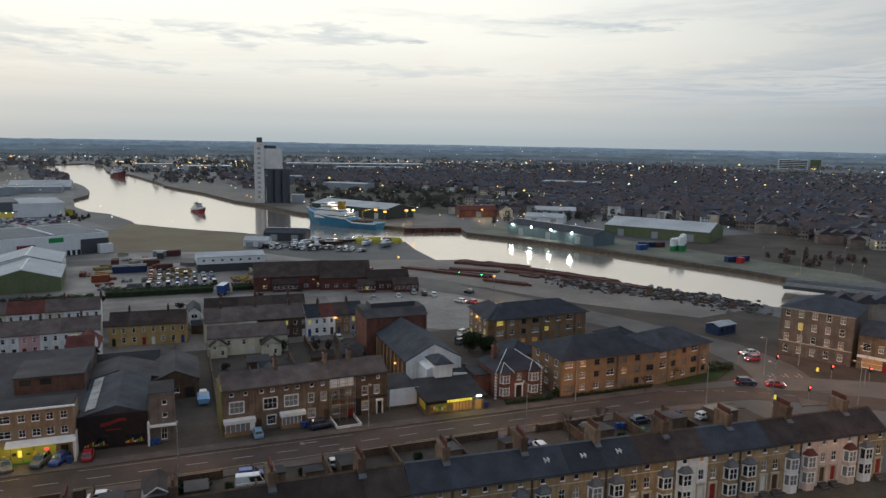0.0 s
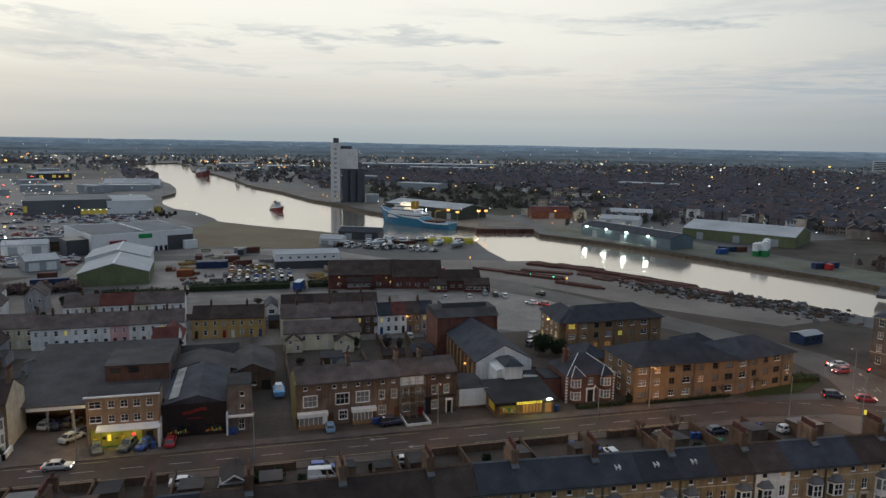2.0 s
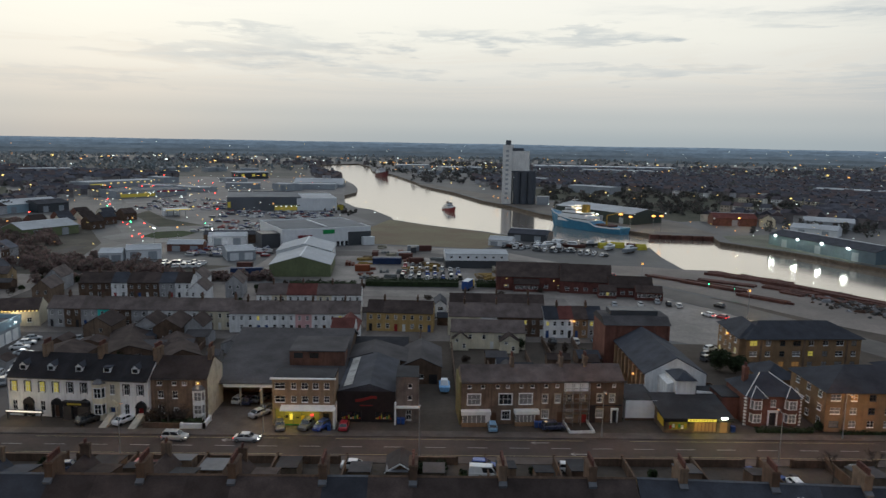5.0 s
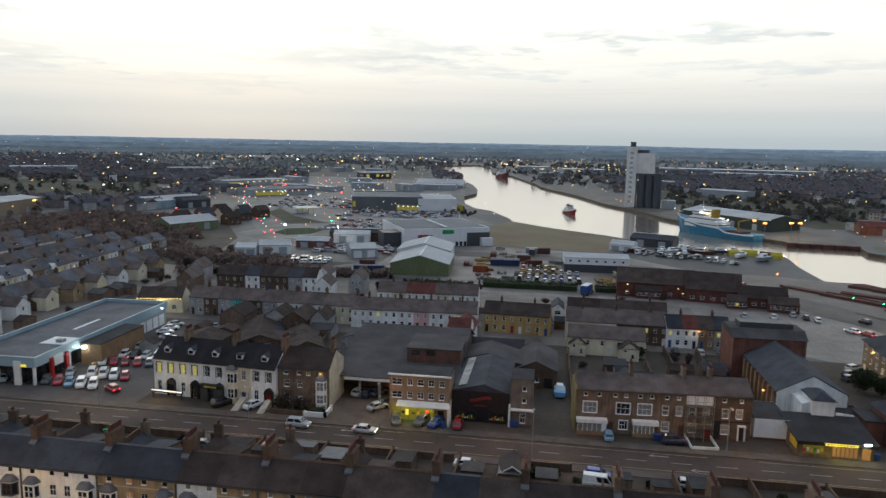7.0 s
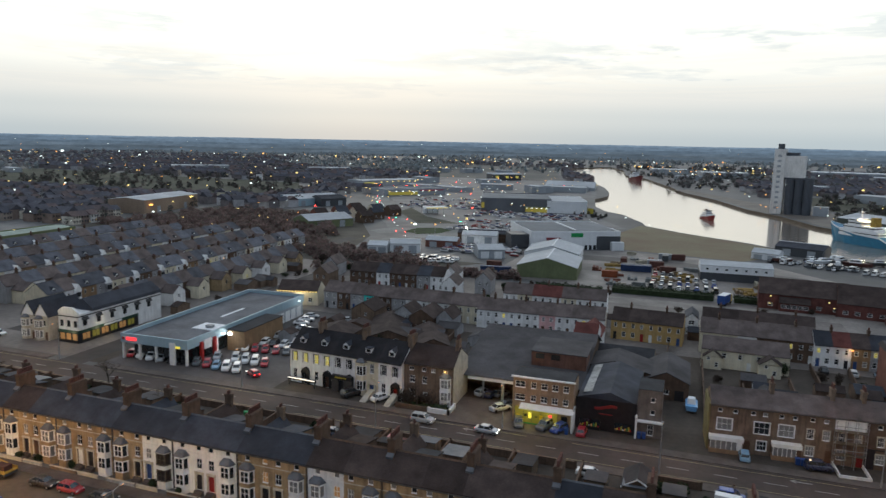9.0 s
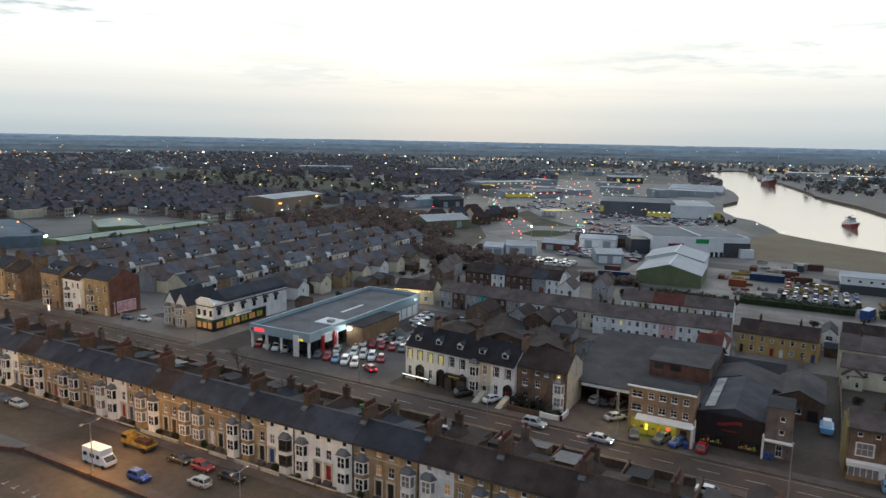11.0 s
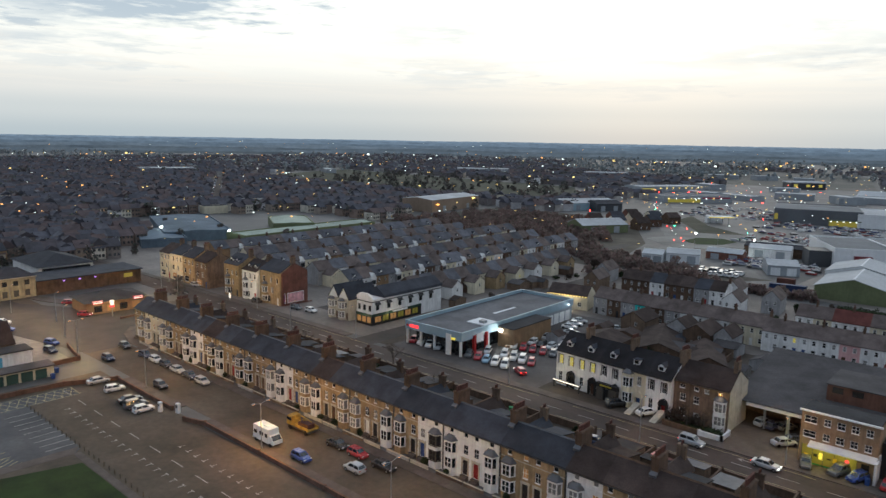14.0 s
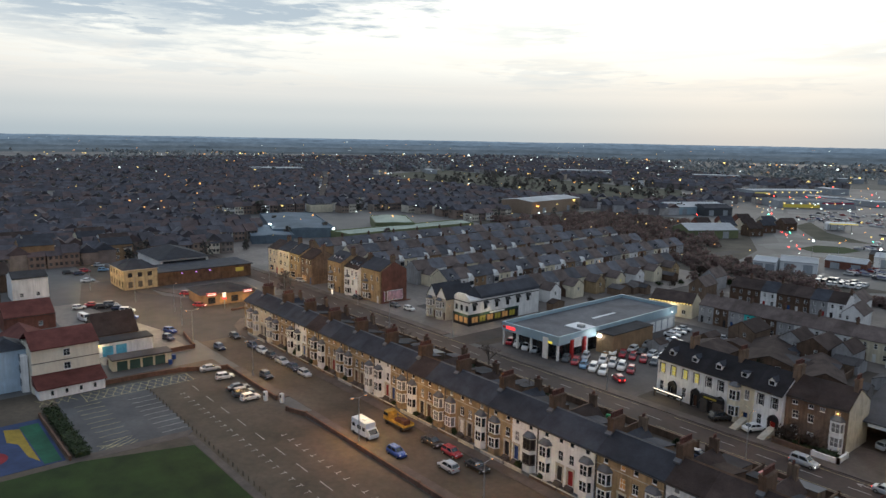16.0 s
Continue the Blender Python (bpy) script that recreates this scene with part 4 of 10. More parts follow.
wall_run([(-196, 84), (-199, 104)], 0.5, 0.3, BARRIER, "low brick wall beside the restaurant", cap=BARRIER)
POST = shared("post", lambda: MB().cyl(0, 0, 0, 0.8, 0.1, 0.09, 8).cyl(0, 0, 0.8, 0.86, 0.09, 0.02, 8).mesh("bollard", TIMBER))
for i in range(30):
    single("bollard", POST, None, "short dark timber bollard beside the car park", "bollard", group="car park bollards", loc=(-143.4 + i * 1.95, 42.8 - i * 0.02, 0.02))

# ---------------------------------------------------------------- the seafront terrace
def bay_ring(grow=0.0):
    return [(-1.15 - grow, 0.0), (-0.72 - grow * 0.7, -0.85 - grow), (0.72 + grow * 0.7, -0.85 - grow), (1.15 + grow, 0.0)]


def terrace_bay(e, cx, wall, top, levels, glass, dark=False, z=0.0):
    """A canted bay, its bands of wall, white frames, panes and a lead roof."""
    fm = FRAME_D if dark else FRAME

    def frames():
        mb = MB()
        for a, b in levels:
            mb.prism(bay_ring(0.06), "z", a - 0.1, a).prism(bay_ring(0.06), "z", b, b + 0.14)
            r = bay_ring(-0.02)
            for px, py in r[1:3]:
                mb.box(px - 0.09, px + 0.09, py - 0.02, py + 0.12, a, b)
            for s in (-1, 1):
                mb.box(s * 1.08 - 0.08, s * 1.08 + 0.08, -0.14, 0.0, a, b)
            mb.box(-0.04, 0.04, -0.86, -0.78, a, b)
            mb.box(-0.72, 0.72, -0.86, -0.79, (a + b) / 2, (a + b) / 2 + 0.06)
        return mb.mesh("bay_frame", fm)

    c = 0.0
    for a, b in levels + ((top, top),):
        part("bay_wall", shared(("bayw", wall.name, c, a), lambda: MB().prism(bay_ring(), "z", c, a).mesh("bay_wall", wall)), None, e, "", (cx, 0, z))
        c = b
    part("bay_frame", shared(("bayf", fm.name, levels), frames), None, e, "", (cx, 0, z))
    for a, b in levels:
        part("bay_window", shared(("bayg", glass.name, a, b), lambda a=a, b=b: MB().prism(bay_ring(-0.1), "z", a, b).mesh("bay_window", glass)), None, e, "", (cx, 0, z))

    def cap():
        mb = MB().prism(bay_ring(0.14), "z", top, top + 0.1)
        lo, hi = bay_ring(0.14), bay_ring(-0.5)
        vs = [(x, y, top + 0.1) for x, y in lo] + [(x, min(y + 0.1, -0.02) if y < -0.1 else 0.0, top + 0.75) for x, y in hi]
        return mb.add(vs, [(4, 5, 6, 7)] + [(i, (i + 1) % 4, 4 + (i + 1) % 4, 4 + i) for i in range(4)]).mesh("bay_roof", TILE_R if red else LEAD)

    red = wall is PALEPINK
    part("bay_roof", shared(("bayr", top, red), cap), None, e, "red tiled bay roof" if red else "grey lead bay roof", (cx, 0, z))


def terrace_house(k):
    x = 34.8 + 5.6 * k
    rnd = random.Random(100 + k)
    bend = x > 28
    y = 78.6 - (x - 28) * 0.064 if bend else 78.6
    wall, words = BRICK_Y, "yellow brick"
    for a, b, m, t in ((-76, -58.4, WHITE, "white painted"), (-47.3, -41.4, WHITE, "white painted"), (-113.5, -106, WHITE, "white painted"), (-149, -142, WHITE, "white painted"),
                       (63.8, 70, WHITE, "white painted"), (88, 97.4, PALEPINK, "pale pink painted"), (-172, -160, CREAM, "pale painted")):
        if a < x < b:
            wall, words = m, t
    slate = k in (-1, 0, 1, 2, 3, 4, 7, 8, 13) or (k < -14 and k not in (-24, -31)) or k in (-8,)
    roof = SLATE if slate else TILE_B
    black = -75.5 < x < -70
    mirror = -1 if k % 2 else 1
    bx, dx = -1.15 * mirror, 1.75 * mirror
    glass = lambda: (LIT_DIM if rnd.random() < 0.04 else BLIND if rnd.random() < 0.35 else GLASS)  # noqa: E731
    e = thing("terraced_house", f"{words} terraced house with bay window and {'slate' if slate else 'brown tile'} roof", "house", x, y, 0, -3.6 if bend else 0, "seafront terrace")
    w, eave, ridge, d = 5.6, 8.0, 10.3, 7.2
    ups = [(bx, 6.75, 0.8, 0.8), (dx, 6.75, 0.8, 0.8), (dx, 3.95, 0.95, 1.6)]
    mb = MB().facade(-w / 2, w / 2, 0, eave, 0, ups + [(dx, 0.75, 1.05, 2.5)])
    mb.prism([(0.22, 0), (d, 0), (d, eave), (d / 2, ridge), (0.22, eave)], "x", -w / 2, w / 2)
    mb.add([(-w / 2, 0, 0), (-w / 2, 0.22, 0), (-w / 2, 0.22, eave), (-w / 2, 0, eave), (w / 2, 0, 0), (w / 2, 0.22, 0), (w / 2, 0.22, eave), (w / 2, 0, eave)], [(3, 2, 1, 0), (4, 5, 6, 7)])
    part("wall", mb, wall, e)
    part("roof", shared(("troof", roof.name), lambda: MB().roof(-w / 2, w / 2, 0, d, eave, ridge, "x", 0.28, 0.16, ends=0).mesh("roof", roof)), None, e)
    part("ridge_tiles", shared(("tridge", slate), lambda: MB().prism([(d / 2 - 0.17, ridge + 0.1), (d / 2 + 0.17, ridge + 0.1), (d / 2, ridge + 0.3)], "x", -w / 2, w / 2).mesh("ridge_tiles", BRICK_DK if not slate else LEAD)), None, e)
    part("gutter", shared("tgut", lambda: MB().box(-w / 2, w / 2, -0.44, -0.3, 7.72, 7.84).mesh("gutter", FRAME_D)), None, e)
    part("string_course", shared(("tstr", wall.name), lambda: MB().box(-w / 2, w / 2, -0.06, 0, 6.3, 6.42).mesh("string_course", STONE if wall is BRICK_Y else wall)), None, e)
    for a, b, c, h in ups:
        window(e, a, b, c, h, glass=glass())
    door(e, dx, 0.75, 1.05, 2.3, rnd.choice(DOORS))
    part("door_surround", shared("tsur", lambda: MB().box(-0.75, -0.53, -0.12, 0.02, 0.7, 3.2).box(0.53, 0.75, -0.12, 0.02, 0.7, 3.2).box(-0.8, 0.8, -0.16, 0.02, 3.2, 3.55).mesh("door_surround", STONE)), None, e, "", (dx, 0, 0))
    part("steps", shared("tstep", lambda: MB().box(-0.7, 0.7, -0.5, 0, 0, 0.72).box(-0.7, 0.7, -0.9, -0.5, 0, 0.48).box(-0.7, 0.7, -1.3, -0.9, 0, 0.24).mesh("steps", PAVING)), None, e, "", (dx, 0, 0))
    terrace_bay(e, bx, wall if wall is not BRICK_Y or k % 3 else WHITE, 5.75, ((1.35, 2.95), (3.85, 5.45)), BLACK if black else rnd.choice((GLASS, GLASS, BLIND)), black)
    part("downpipe", shared("tpipe", lambda: MB().cyl(0, -0.08, 0.1, 7.75, 0.06, k=6).mesh("downpipe", FRAME_D)), None, e, "", (-2.72 * mirror, 0, 0))
    if k % 2 == 0:
        chimney(e, -2.8, 4.3, 8.8, 12.3, 1.0, 2.9, 7, BRICK_B if x > 0 and k % 4 == 0 else BRICK_DK)
        part("flashing", shared("tflash", lambda: MB().prism([(2.3, 9.65), (2.85, 10.0), (2.85, 10.3), (2.25, 9.95)], "x", -0.5, 0.5).mesh("flashing", LEAD)), None, e, "", (-2.8, 0, 0))
    if k in (2, 3, 4):
        part("roof_hatch", MB().box(-0.35, -0.2, 1.35, 2.05, 8.98, 9.5).box(0.2, 0.35, 1.35, 2.05, 8.98, 9.5).box(-0.2, 0.2, 1.6, 1.75, 9.1, 9.3), FRAME, e, "small white hatch frame on the slates")
    # two-storey back wing with its own roof and chimney
    wing = rnd.choice((BRICK_DK, BRICK_B, BRICK_DK))
    low = 0.0 if x < -20 else 2.2
    if k % 2 == 0:
        dep = 7.0 + rnd.uniform(0, 1.5) - low
        part("back_wing", MB().prism([(d, 0), (d + dep, 0), (d + dep, 5.9 - low), (d, 7.3 - low)], "x", -2.7, 0.6), wing, e)
        part("back_wing_roof", MB().prism([(d, 7.3 - low), (d + dep + 0.2, 5.86 - low), (d + dep + 0.2, 6.0 - low), (d, 7.46 - low)], "x", -2.8, 0.75), roof if rnd.random() < 0.6 else FELT, e)
    else:
        dep = 7.5 + rnd.uniform(0, 2.5) - low
        part("back_wing", MB().prism([(-0.8, 0), (2.6, 0), (2.6, 5.5 - low), (0.9, 7.3 - low), (-0.8, 5.5 - low)], "y", d, d + dep), wing, e)
        part("back_wing_roof", MB().roof(-0.8, 2.6, d, d + dep, 5.5 - low, 7.3 - low, "y", 0.2, 0.14), TILE_B if rnd.random() < 0.7 else roof, e)
        if not low:
            chimney(e, 0.9, d + dep - 0.6, 6.4, 9.0, 1.3, 0.6, 4, wing, joined=True)


for k in range(-37, 13):
    terrace_house(k)

# front gardens: low walls, hedges, bushes
rnd = random.Random(5)
for k in range(-36, 12):
    x = 34.8 + 5.6 * k
    y = 76.75 - (max(x, 28) - 28) * 0.03
    if -10 < k < 5 and x > -50:
        continue
    e = thing("front_wall", "low rendered garden wall before the terrace", "wall", x, y, 0, 0, "garden walls")
    m = rnd.choice((STONE, BRICK_B, GREYR, BRICK_DK))
    part("wall_panel", MB().box(-2.6, 1.2 if k % 2 else 2.6, -0.11, 0.11, 0, 0.6), m, e)
    part("coping", MB().box(-2.65, 1.25 if k % 2 else 2.65, -0.15, 0.15, 0.6, 0.67), STONE, e)
    if rnd.random() < 0.55:
        bush(x + rnd.uniform(-2, 2), y + 0.9, rnd.uniform(0.5, 0.9), rnd.uniform(0.9, 1.7), 300 + k)

# back yards: walls, sheds and lean-tos between the terrace and the main road
for k in range(-36, 12):
    x = 34.8 + 5.6 * k - 2.8
    r2 = random.Random(900 + k)
    if k % 2 == 0:
        wall_run([(x, 93), (x, 107.0)], 1.7, 0.22, BRICK_DK, "dark brick back-yard wall", "yard_wall", cap=BRICK_DK)
    if r2.random() < 0.55:
        sw, sd = r2.uniform(2.6, 4.6), r2.uniform(2.5, 5)
        sy = r2.uniform(98, 105 - sd)
        e = thing("garden_shed", "low brick outhouse with a felt roof in a back yard", "shed", x + 2.8, sy, 0)
        part("wall", MB().prism([(0, 0), (sd, 0), (sd, 2.3), (0, 2.7)], "x", -sw / 2, sw / 2), r2.choice((BRICK_DK, BRICK_B, TIMBER)), e)
        part("roof", MB().prism([(-0.15, 2.74), (sd + 0.15, 2.28), (sd + 0.15, 2.38), (-0.15, 2.86)], "x", -sw / 2 - 0.12, sw / 2 + 0.12), r2.choice((FELT, ASBESTOS, LEAD)), e)
        part("door", MB().box(-0.45, 0.45, sd, sd + 0.05, 0.02, 1.95), r2.choice(DOORS), e)
    if r2.random() < 0.3:
        bush(x + r2.uniform(0.8, 4.5), r2.uniform(96, 105), r2.uniform(0.7, 1.4), r2.uniform(1.2, 2.4), 1500 + k)
for a, b in ((-168, -132), (-128, -60), (-56, -14), (-6, 5), (26, 52), (60, 74)):
    wall_run([(a, 107.0), (b, 107.0)], 1.3, 0.25, BRICK_DK, "low brick wall at the back of the yards", "yard_wall", cap=BRICK_B)
for x, y, h, s in ((-110.7, 108.4, 8, 1), (-92, 103, 6, 2), (64, 102, 7, 3), (72, 104, 6.5, 4), (-47, 121.5, 7, 5), (-44, 122, 6, 6), (-139, 105, 6, 7), (103, 122.2, 5, 8), (93, 119.0, 4.5, 9)):
    bare_tree(x, y, h, s)
hedge(1.0, 104.7, 4.8, 2.6, 1.7, 21, "overgrown green shrubs in a back yard")
e = thing("garage", "brick garage with a dark gabled roof and white fascia", "garage", -6.1, 99.6)
part("wall", MB().prism([(0, 0), (4.3, 0), (4.3, 2.4), (2.15, 3.7), (0, 2.4)], "y", 0, 5.6), BRICK_DK, e)
part("roof", MB().roof(0, 4.3, 0, 5.6, 2.4, 3.7, "y", 0.2, 0.12), FELT, e)
part("fascia", MB().prism([(-0.2, 2.2), (2.15, 3.62), (4.5, 2.2), (4.5, 2.42), (2.15, 3.86), (-0.2, 2.42)], "y", -0.32, -0.24), WHITE, e)
part("garage_door", MB().box(0.7, 3.6, 5.6, 5.66, 0.02, 2.1), METAL_W, e)
hedge(-90, 103, 5, 2.5, 1.5, 22, "overgrown shrubs in a back yard")


# ---------------------------------------------------------------- along the far side of the main road
def flat_building(name, label, x0, x1, y0, y1, h, wall, roof=None, parapet=0.4, category="building", wins=(), doors=(), bars=1):
    """A flat-roofed building with parapet; wins and doors in its front, counted from x0."""
    e = thing(name, label, category, x0, y0)
    w, d = x1 - x0, y1 - y0
    mb = MB().facade(0, w, 0, h, 0, [a[:4] for a in wins] + [(a[0], 0.02, a[1], a[2]) for a in doors])
    mb.add([(0, 0, 0), (0, d, 0), (0, d, h), (0, 0, h), (w, 0, 0), (w, d, 0), (w, d, h), (w, 0, h)], [(3, 2, 1, 0), (4, 5, 6, 7), (5, 1, 2, 6)])
    part("wall", mb, wall, e)
    part("roof", MB().box(0.0, w, 0.22, d, h - 0.3, h - 0.02), roof or FELT, e)
    if parapet:
        part("parapet", MB().box(-0.05, w + 0.05, -0.05, 0.25, h, h + parapet).box(-0.05, w + 0.05, d - 0.25, d + 0.05, h, h + parapet).box(-0.05, 0.25, 0.25, d - 0.25, h, h + parapet).box(w - 0.25, w + 0.05, 0.25, d - 0.25, h, h + parapet), wall, e)
    for a in wins:
        window(e, *a[:4], glass=a[4] if len(a) > 4 else None, bars=bars)
    for a in doors:
        door(e, a[0], 0.02, a[1], a[2], a[3])
    return e


def dormer(e, cx, y, z, w=1.3, h=1.3, d=2.2, pitched=True, wall=None, roof=None):
    a = part("dormer", MB().box(cx - w / 2, cx + w / 2, y, y + d, z, z + h) if not pitched else
             MB().prism([(cx - w / 2, z), (cx + w / 2, z), (cx + w / 2, z + h), (cx, z + h + 0.6), (cx - w / 2, z + h)], "y", y, y + d), wall or FRAME, e)
    part("dormer_roof", MB().roof(cx - w / 2, cx + w / 2, y, y + d, z + h, z + h + 0.62, "y", 0.15, 0.08) if pitched else MB().box(cx - w / 2 - 0.1, cx + w / 2 + 0.1, y - 0.12, y + d, z + h, z + h + 0.1), roof or SLATE, e)
    f = part("dormer_window", MB().box(cx - w * 0.36, cx + w * 0.36, y - 0.04, y - 0.005, z + 0.2, z + h - 0.1), GLASS, e)
    return a, f


# white three-storey villas: five houses, lit on the upper floor
for i in range(5):
    x = -75.3 + i * 5.35
    y = 125.6 - i * 0.42
    lit = (LIT, LIT, GLASS, BLIND, GLASS)[i]
    wall = CREAM if i == 3 else WHITE
    wins = [(-1.45, 4.7, 0.95, 2.0, lit), (1.2, 4.7, 0.95, 2.0, lit)] + ([] if i == 2 else [(-1.5, 1.0, 0.9, 2.0, GLASS)])
    e = house(x, y, 5.35, 9, 7.6, 10.9, wall, SOOT, "tall white rendered villa with arched porch and dormer", wins, [(1.3, 1.1, 2.4, DOORS[(2, 4, 2, 3, 1)[i]])],
              -4.5, chim=[(2.6, 4.6, 9.4, 12.9, 0.8, 2.2, 6, BRICK_B)] if i in (0, 2, 4) else (), group="white villas", name="villa")
    dormer(e, -0.2, 1.1, 8.5, 1.3, 1.0, 2.4, i != 3)
    part("porch", MB().box(0.35, 0.75, -0.4, 0, 0, 2.6).box(1.85, 2.25, -0.4, 0, 0, 2.6).box(0.3, 2.3, -0.45, 0, 2.5, 2.8).prism([(0.3, 2.8), (2.3, 2.8), (2.0, 3.4), (1.3, 3.8), (0.6, 3.4)], "y", -0.45, 0), BLACK if i != 3 else wall, e)
    for cx in (-1.45, 1.2):
        part("hood_mould", MB().box(cx - 0.68, cx + 0.68, -0.1, 0, 6.72, 6.86).box(cx - 0.68, cx - 0.56, -0.1, 0, 4.7, 6.72).box(cx + 0.56, cx + 0.68, -0.1, 0, 4.7, 6.72), BLACK if i != 3 else wall, e)
    if i == 3:
        terrace_bay(e, -1.2, CREAM, 6.9, ((1.2, 3.0), (4.3, 6.1)), GLASS)
    if i in (3, 4):
        part("stair", MB().prism([(-4.6, 0), (0, 0), (0, 1.4), (-0.6, 1.4)], "x", 0.7, 2.0), STONE, e, "white steps up to the door")
for x0, y0, w, m, t in ((-77.4, 123.6, 7.0, SIGN_W, "long lit sign above a guest house front"),):
    e = thing("illuminated_sign", t, "sign", x0, y0, 0, -4.5)
    part("board", MB().box(0, w, 0, 0.3, 1.3, 1.9), BLACK, e)
    part("light_strip", MB().box(0.1, w - 0.1, -0.05, -0.01, 1.56, 1.84), SIGN_W, e)
    part("leg", MB().box(0.2, 0.4, 0.05, 0.25, 0, 1.3), FRAME_D, e)
    part("leg", MB().box(w - 0.4, w - 0.2, 0.05, 0.25, 0, 1.3), FRAME_D, e)
lamp(-74.5, 122.4, 1.9, 120, WARM, 0.6)
e = thing("shopfront", "dark restaurant front with a dim yellow sign", "shopfront", -64.8, 124.0, 0, -4.5)
part("fascia", MB().box(-2.3, 2.6, -0.5, 0.4, 2.7, 3.5), BLACK, e)
part("sign", MB().box(-1.3, 1.4, -0.54, -0.51, 2.95, 3.3), mat("dull_yellow_sign", (0.45, 0.36, 0.05), 0.6), e)
part("front", MB().box(-2.2, -0.6, -0.4, 0.3, 0, 2.7).box(0.6, 2.5, -0.4, 0.3, 0, 2.7), FRAME_D, e)
part("door", MB().box(-0.55, 0.55, -0.1, 0.0, 0, 2.4), BLACK, e)

# brown brick house with the pale gable and white bay
e = house(-45.9, 124.6, 10.4, 9.4, 7.9, 10.7, BRICK_B, TILE_B, "brown brick house with white bay and pale gable", [
    (-3.6, 6.5, 1.0, 0.8), (-0.9, 6.5, 0.9, 0.8), (1.0, 6.5, 0.9, 0.8, BLIND), (3.5, 6.5, 0.9, 0.8, LIT_DIM), (-3.4, 4.0, 1.1, 1.5), (-0.8, 4.0, 1.0, 1.5), (-3.4, 1.1, 1.1, 1.6)],
    [(-0.6, 1.1, 2.3, DOORS[0])], 0, chim=[(4.6, 4.7, 9.9, 12.6, 0.7, 1.8, 5, BRICK_B), (-4.9, 4.7, 9.9, 12.6, 0.7, 1.6, 4, BRICK_B)], name="house")
terrace_bay(e, 3.6, WHITE, 5.9, ((1.4, 3.0), (3.9, 5.5)), BLIND)
part("gable_render", MB().prism([(0.0, 0), (9.4, 0), (9.4, 7.8), (4.7, 10.6), (0.0, 7.8)], "x", 5.2, 5.26), STONE, e, "pale rendered gable end")
lamp(-42.4, 123.8, 6.9, 12, WARM, 0.15)
single("bulkhead_lamp", MB().box(-0.12, 0.12, -0.2, 0, 0, 0.2), FAR_Y, "small lit wall lamp", "lamp", loc=(-42.4, 124.58, 6.9))
wall_run([(-51, 120.6), (-44.5, 120.4)], 0.9, 0.25, BRICK_DK, "dark brick garden wall", cap=BRICK_DK)
wall_run([(-44.2, 120.4), (-40.2, 120.4), (-40.2, 124)], 0.9, 0.3, WHITE, "white rendered garden wall", cap=WHITE)
hedge(-44.6, 122.4, 7, 2.6, 1.3, 31)
for x, y, q, h in ((-50.2, 122.6, 1.5, 3.4), (-48.4, 122.2, 1.7, 4.2), (-46.6, 122.8, 1.3, 3.0), (-45.2, 122.2, 1.4, 3.2)):
    bush(x, y, q, h, int(1700 + x), "tall brown leafless shrub before a house", TWIG)
slab("grass", rect(-50.8, -40.6, 120.8, 124.4), 0.06, GRASS, "small front lawn", "lawn")

# three-storey brick shop with lit forecourt
wins = []
for j, z in enumerate((4.4, 6.9)):
    for cx, w in ((1.4, 1.9), (3.9, 1.0), (5.9, 1.2), (7.9, 1.1), (9.9, 1.0)):
        wins.append((cx, z, w, 1.25, GLASS))
e = flat_building("shop", "three-storey brick shop with yellow lit ground floor", -28.2, -16.9, 122.2, 127.8, 9.1, mat("grey_brown_brick", (0.29, 0.205, 0.135), 0.88, 0.25, 0.5, 7.0, 0.2, streak=0.25), FELT, 0.0, "shop", wins)
part("eaves_board", MB().box(-0.3, 11.6, -0.3, 0.0, 8.85, 9.12), FRAME, e)
part("canopy", MB().prism([(-1.6, 3.35), (0, 3.5), (0, 4.0), (-1.6, 3.5)], "x", 1.6, 11.3), FRAME, e, "white canopy above the shop front")
part("shop_window", MB().box(0.5, 8.6, -0.05, -0.01, 0.3, 3.2), SHOP_DIM, e, "dimly yellow lit shop window")
for i in range(6):
    part("mullion", MB().box(0.45 + i * 1.62, 0.55 + i * 1.62, -0.1, -0.05, 0.0, 3.3), FRAME_D, e)
part("stall_riser", MB().box(0.4, 8.7, -0.08, -0.03, 0.0, 0.3), GREEN, e)
for i, (cx, m) in enumerate(((1.2, YELLOW), (2.6, BLACK), (3.4, SIGN_Y), (4.6, BLACK), (5.5, YELLOW), (7.2, SIGN_R))):
    part("display", MB().box(cx - 0.28, cx + 0.28, -0.14, -0.06, 1.2 + 0.3 * (i % 2), 1.7 + 0.3 * (i % 3)), m, e)
part("side_door", MB().box(9.2, 10.3, -0.05, 0.0, 0, 2.4), BLACK, e)
part("end_pier", MB().box(11.2, 11.6, -1.7, 0, 0, 3.6), FRAME, e)
lamp(-25, 120.9, 2.7, 110, (1.0, 0.86, 0.16), 0.6)
lamp(-21, 120.9, 2.7, 90, (1.0, 0.86, 0.2), 0.6)
lamp(-30.6, 126.0, 3.4, 220, (1.0, 0.78, 0.25), 0.3)
e = thing("parking_canopy", "low garage canopy over parked cars", "canopy", -39.8, 131.2)
part("fascia", MB().box(0, 11.4, 0, 0.25, 3.9, 4.6), FRAME, e)
part("ceiling_sheet", MB().box(0, 11.4, 0.25, 8, 4.3, 4.5), METAL_D, e)
for i in range(3):
    part("column", MB().box(3.0 + i * 4, 3.35 + i * 4, 0.5, 0.85, 0, 4.3), STEEL, e)
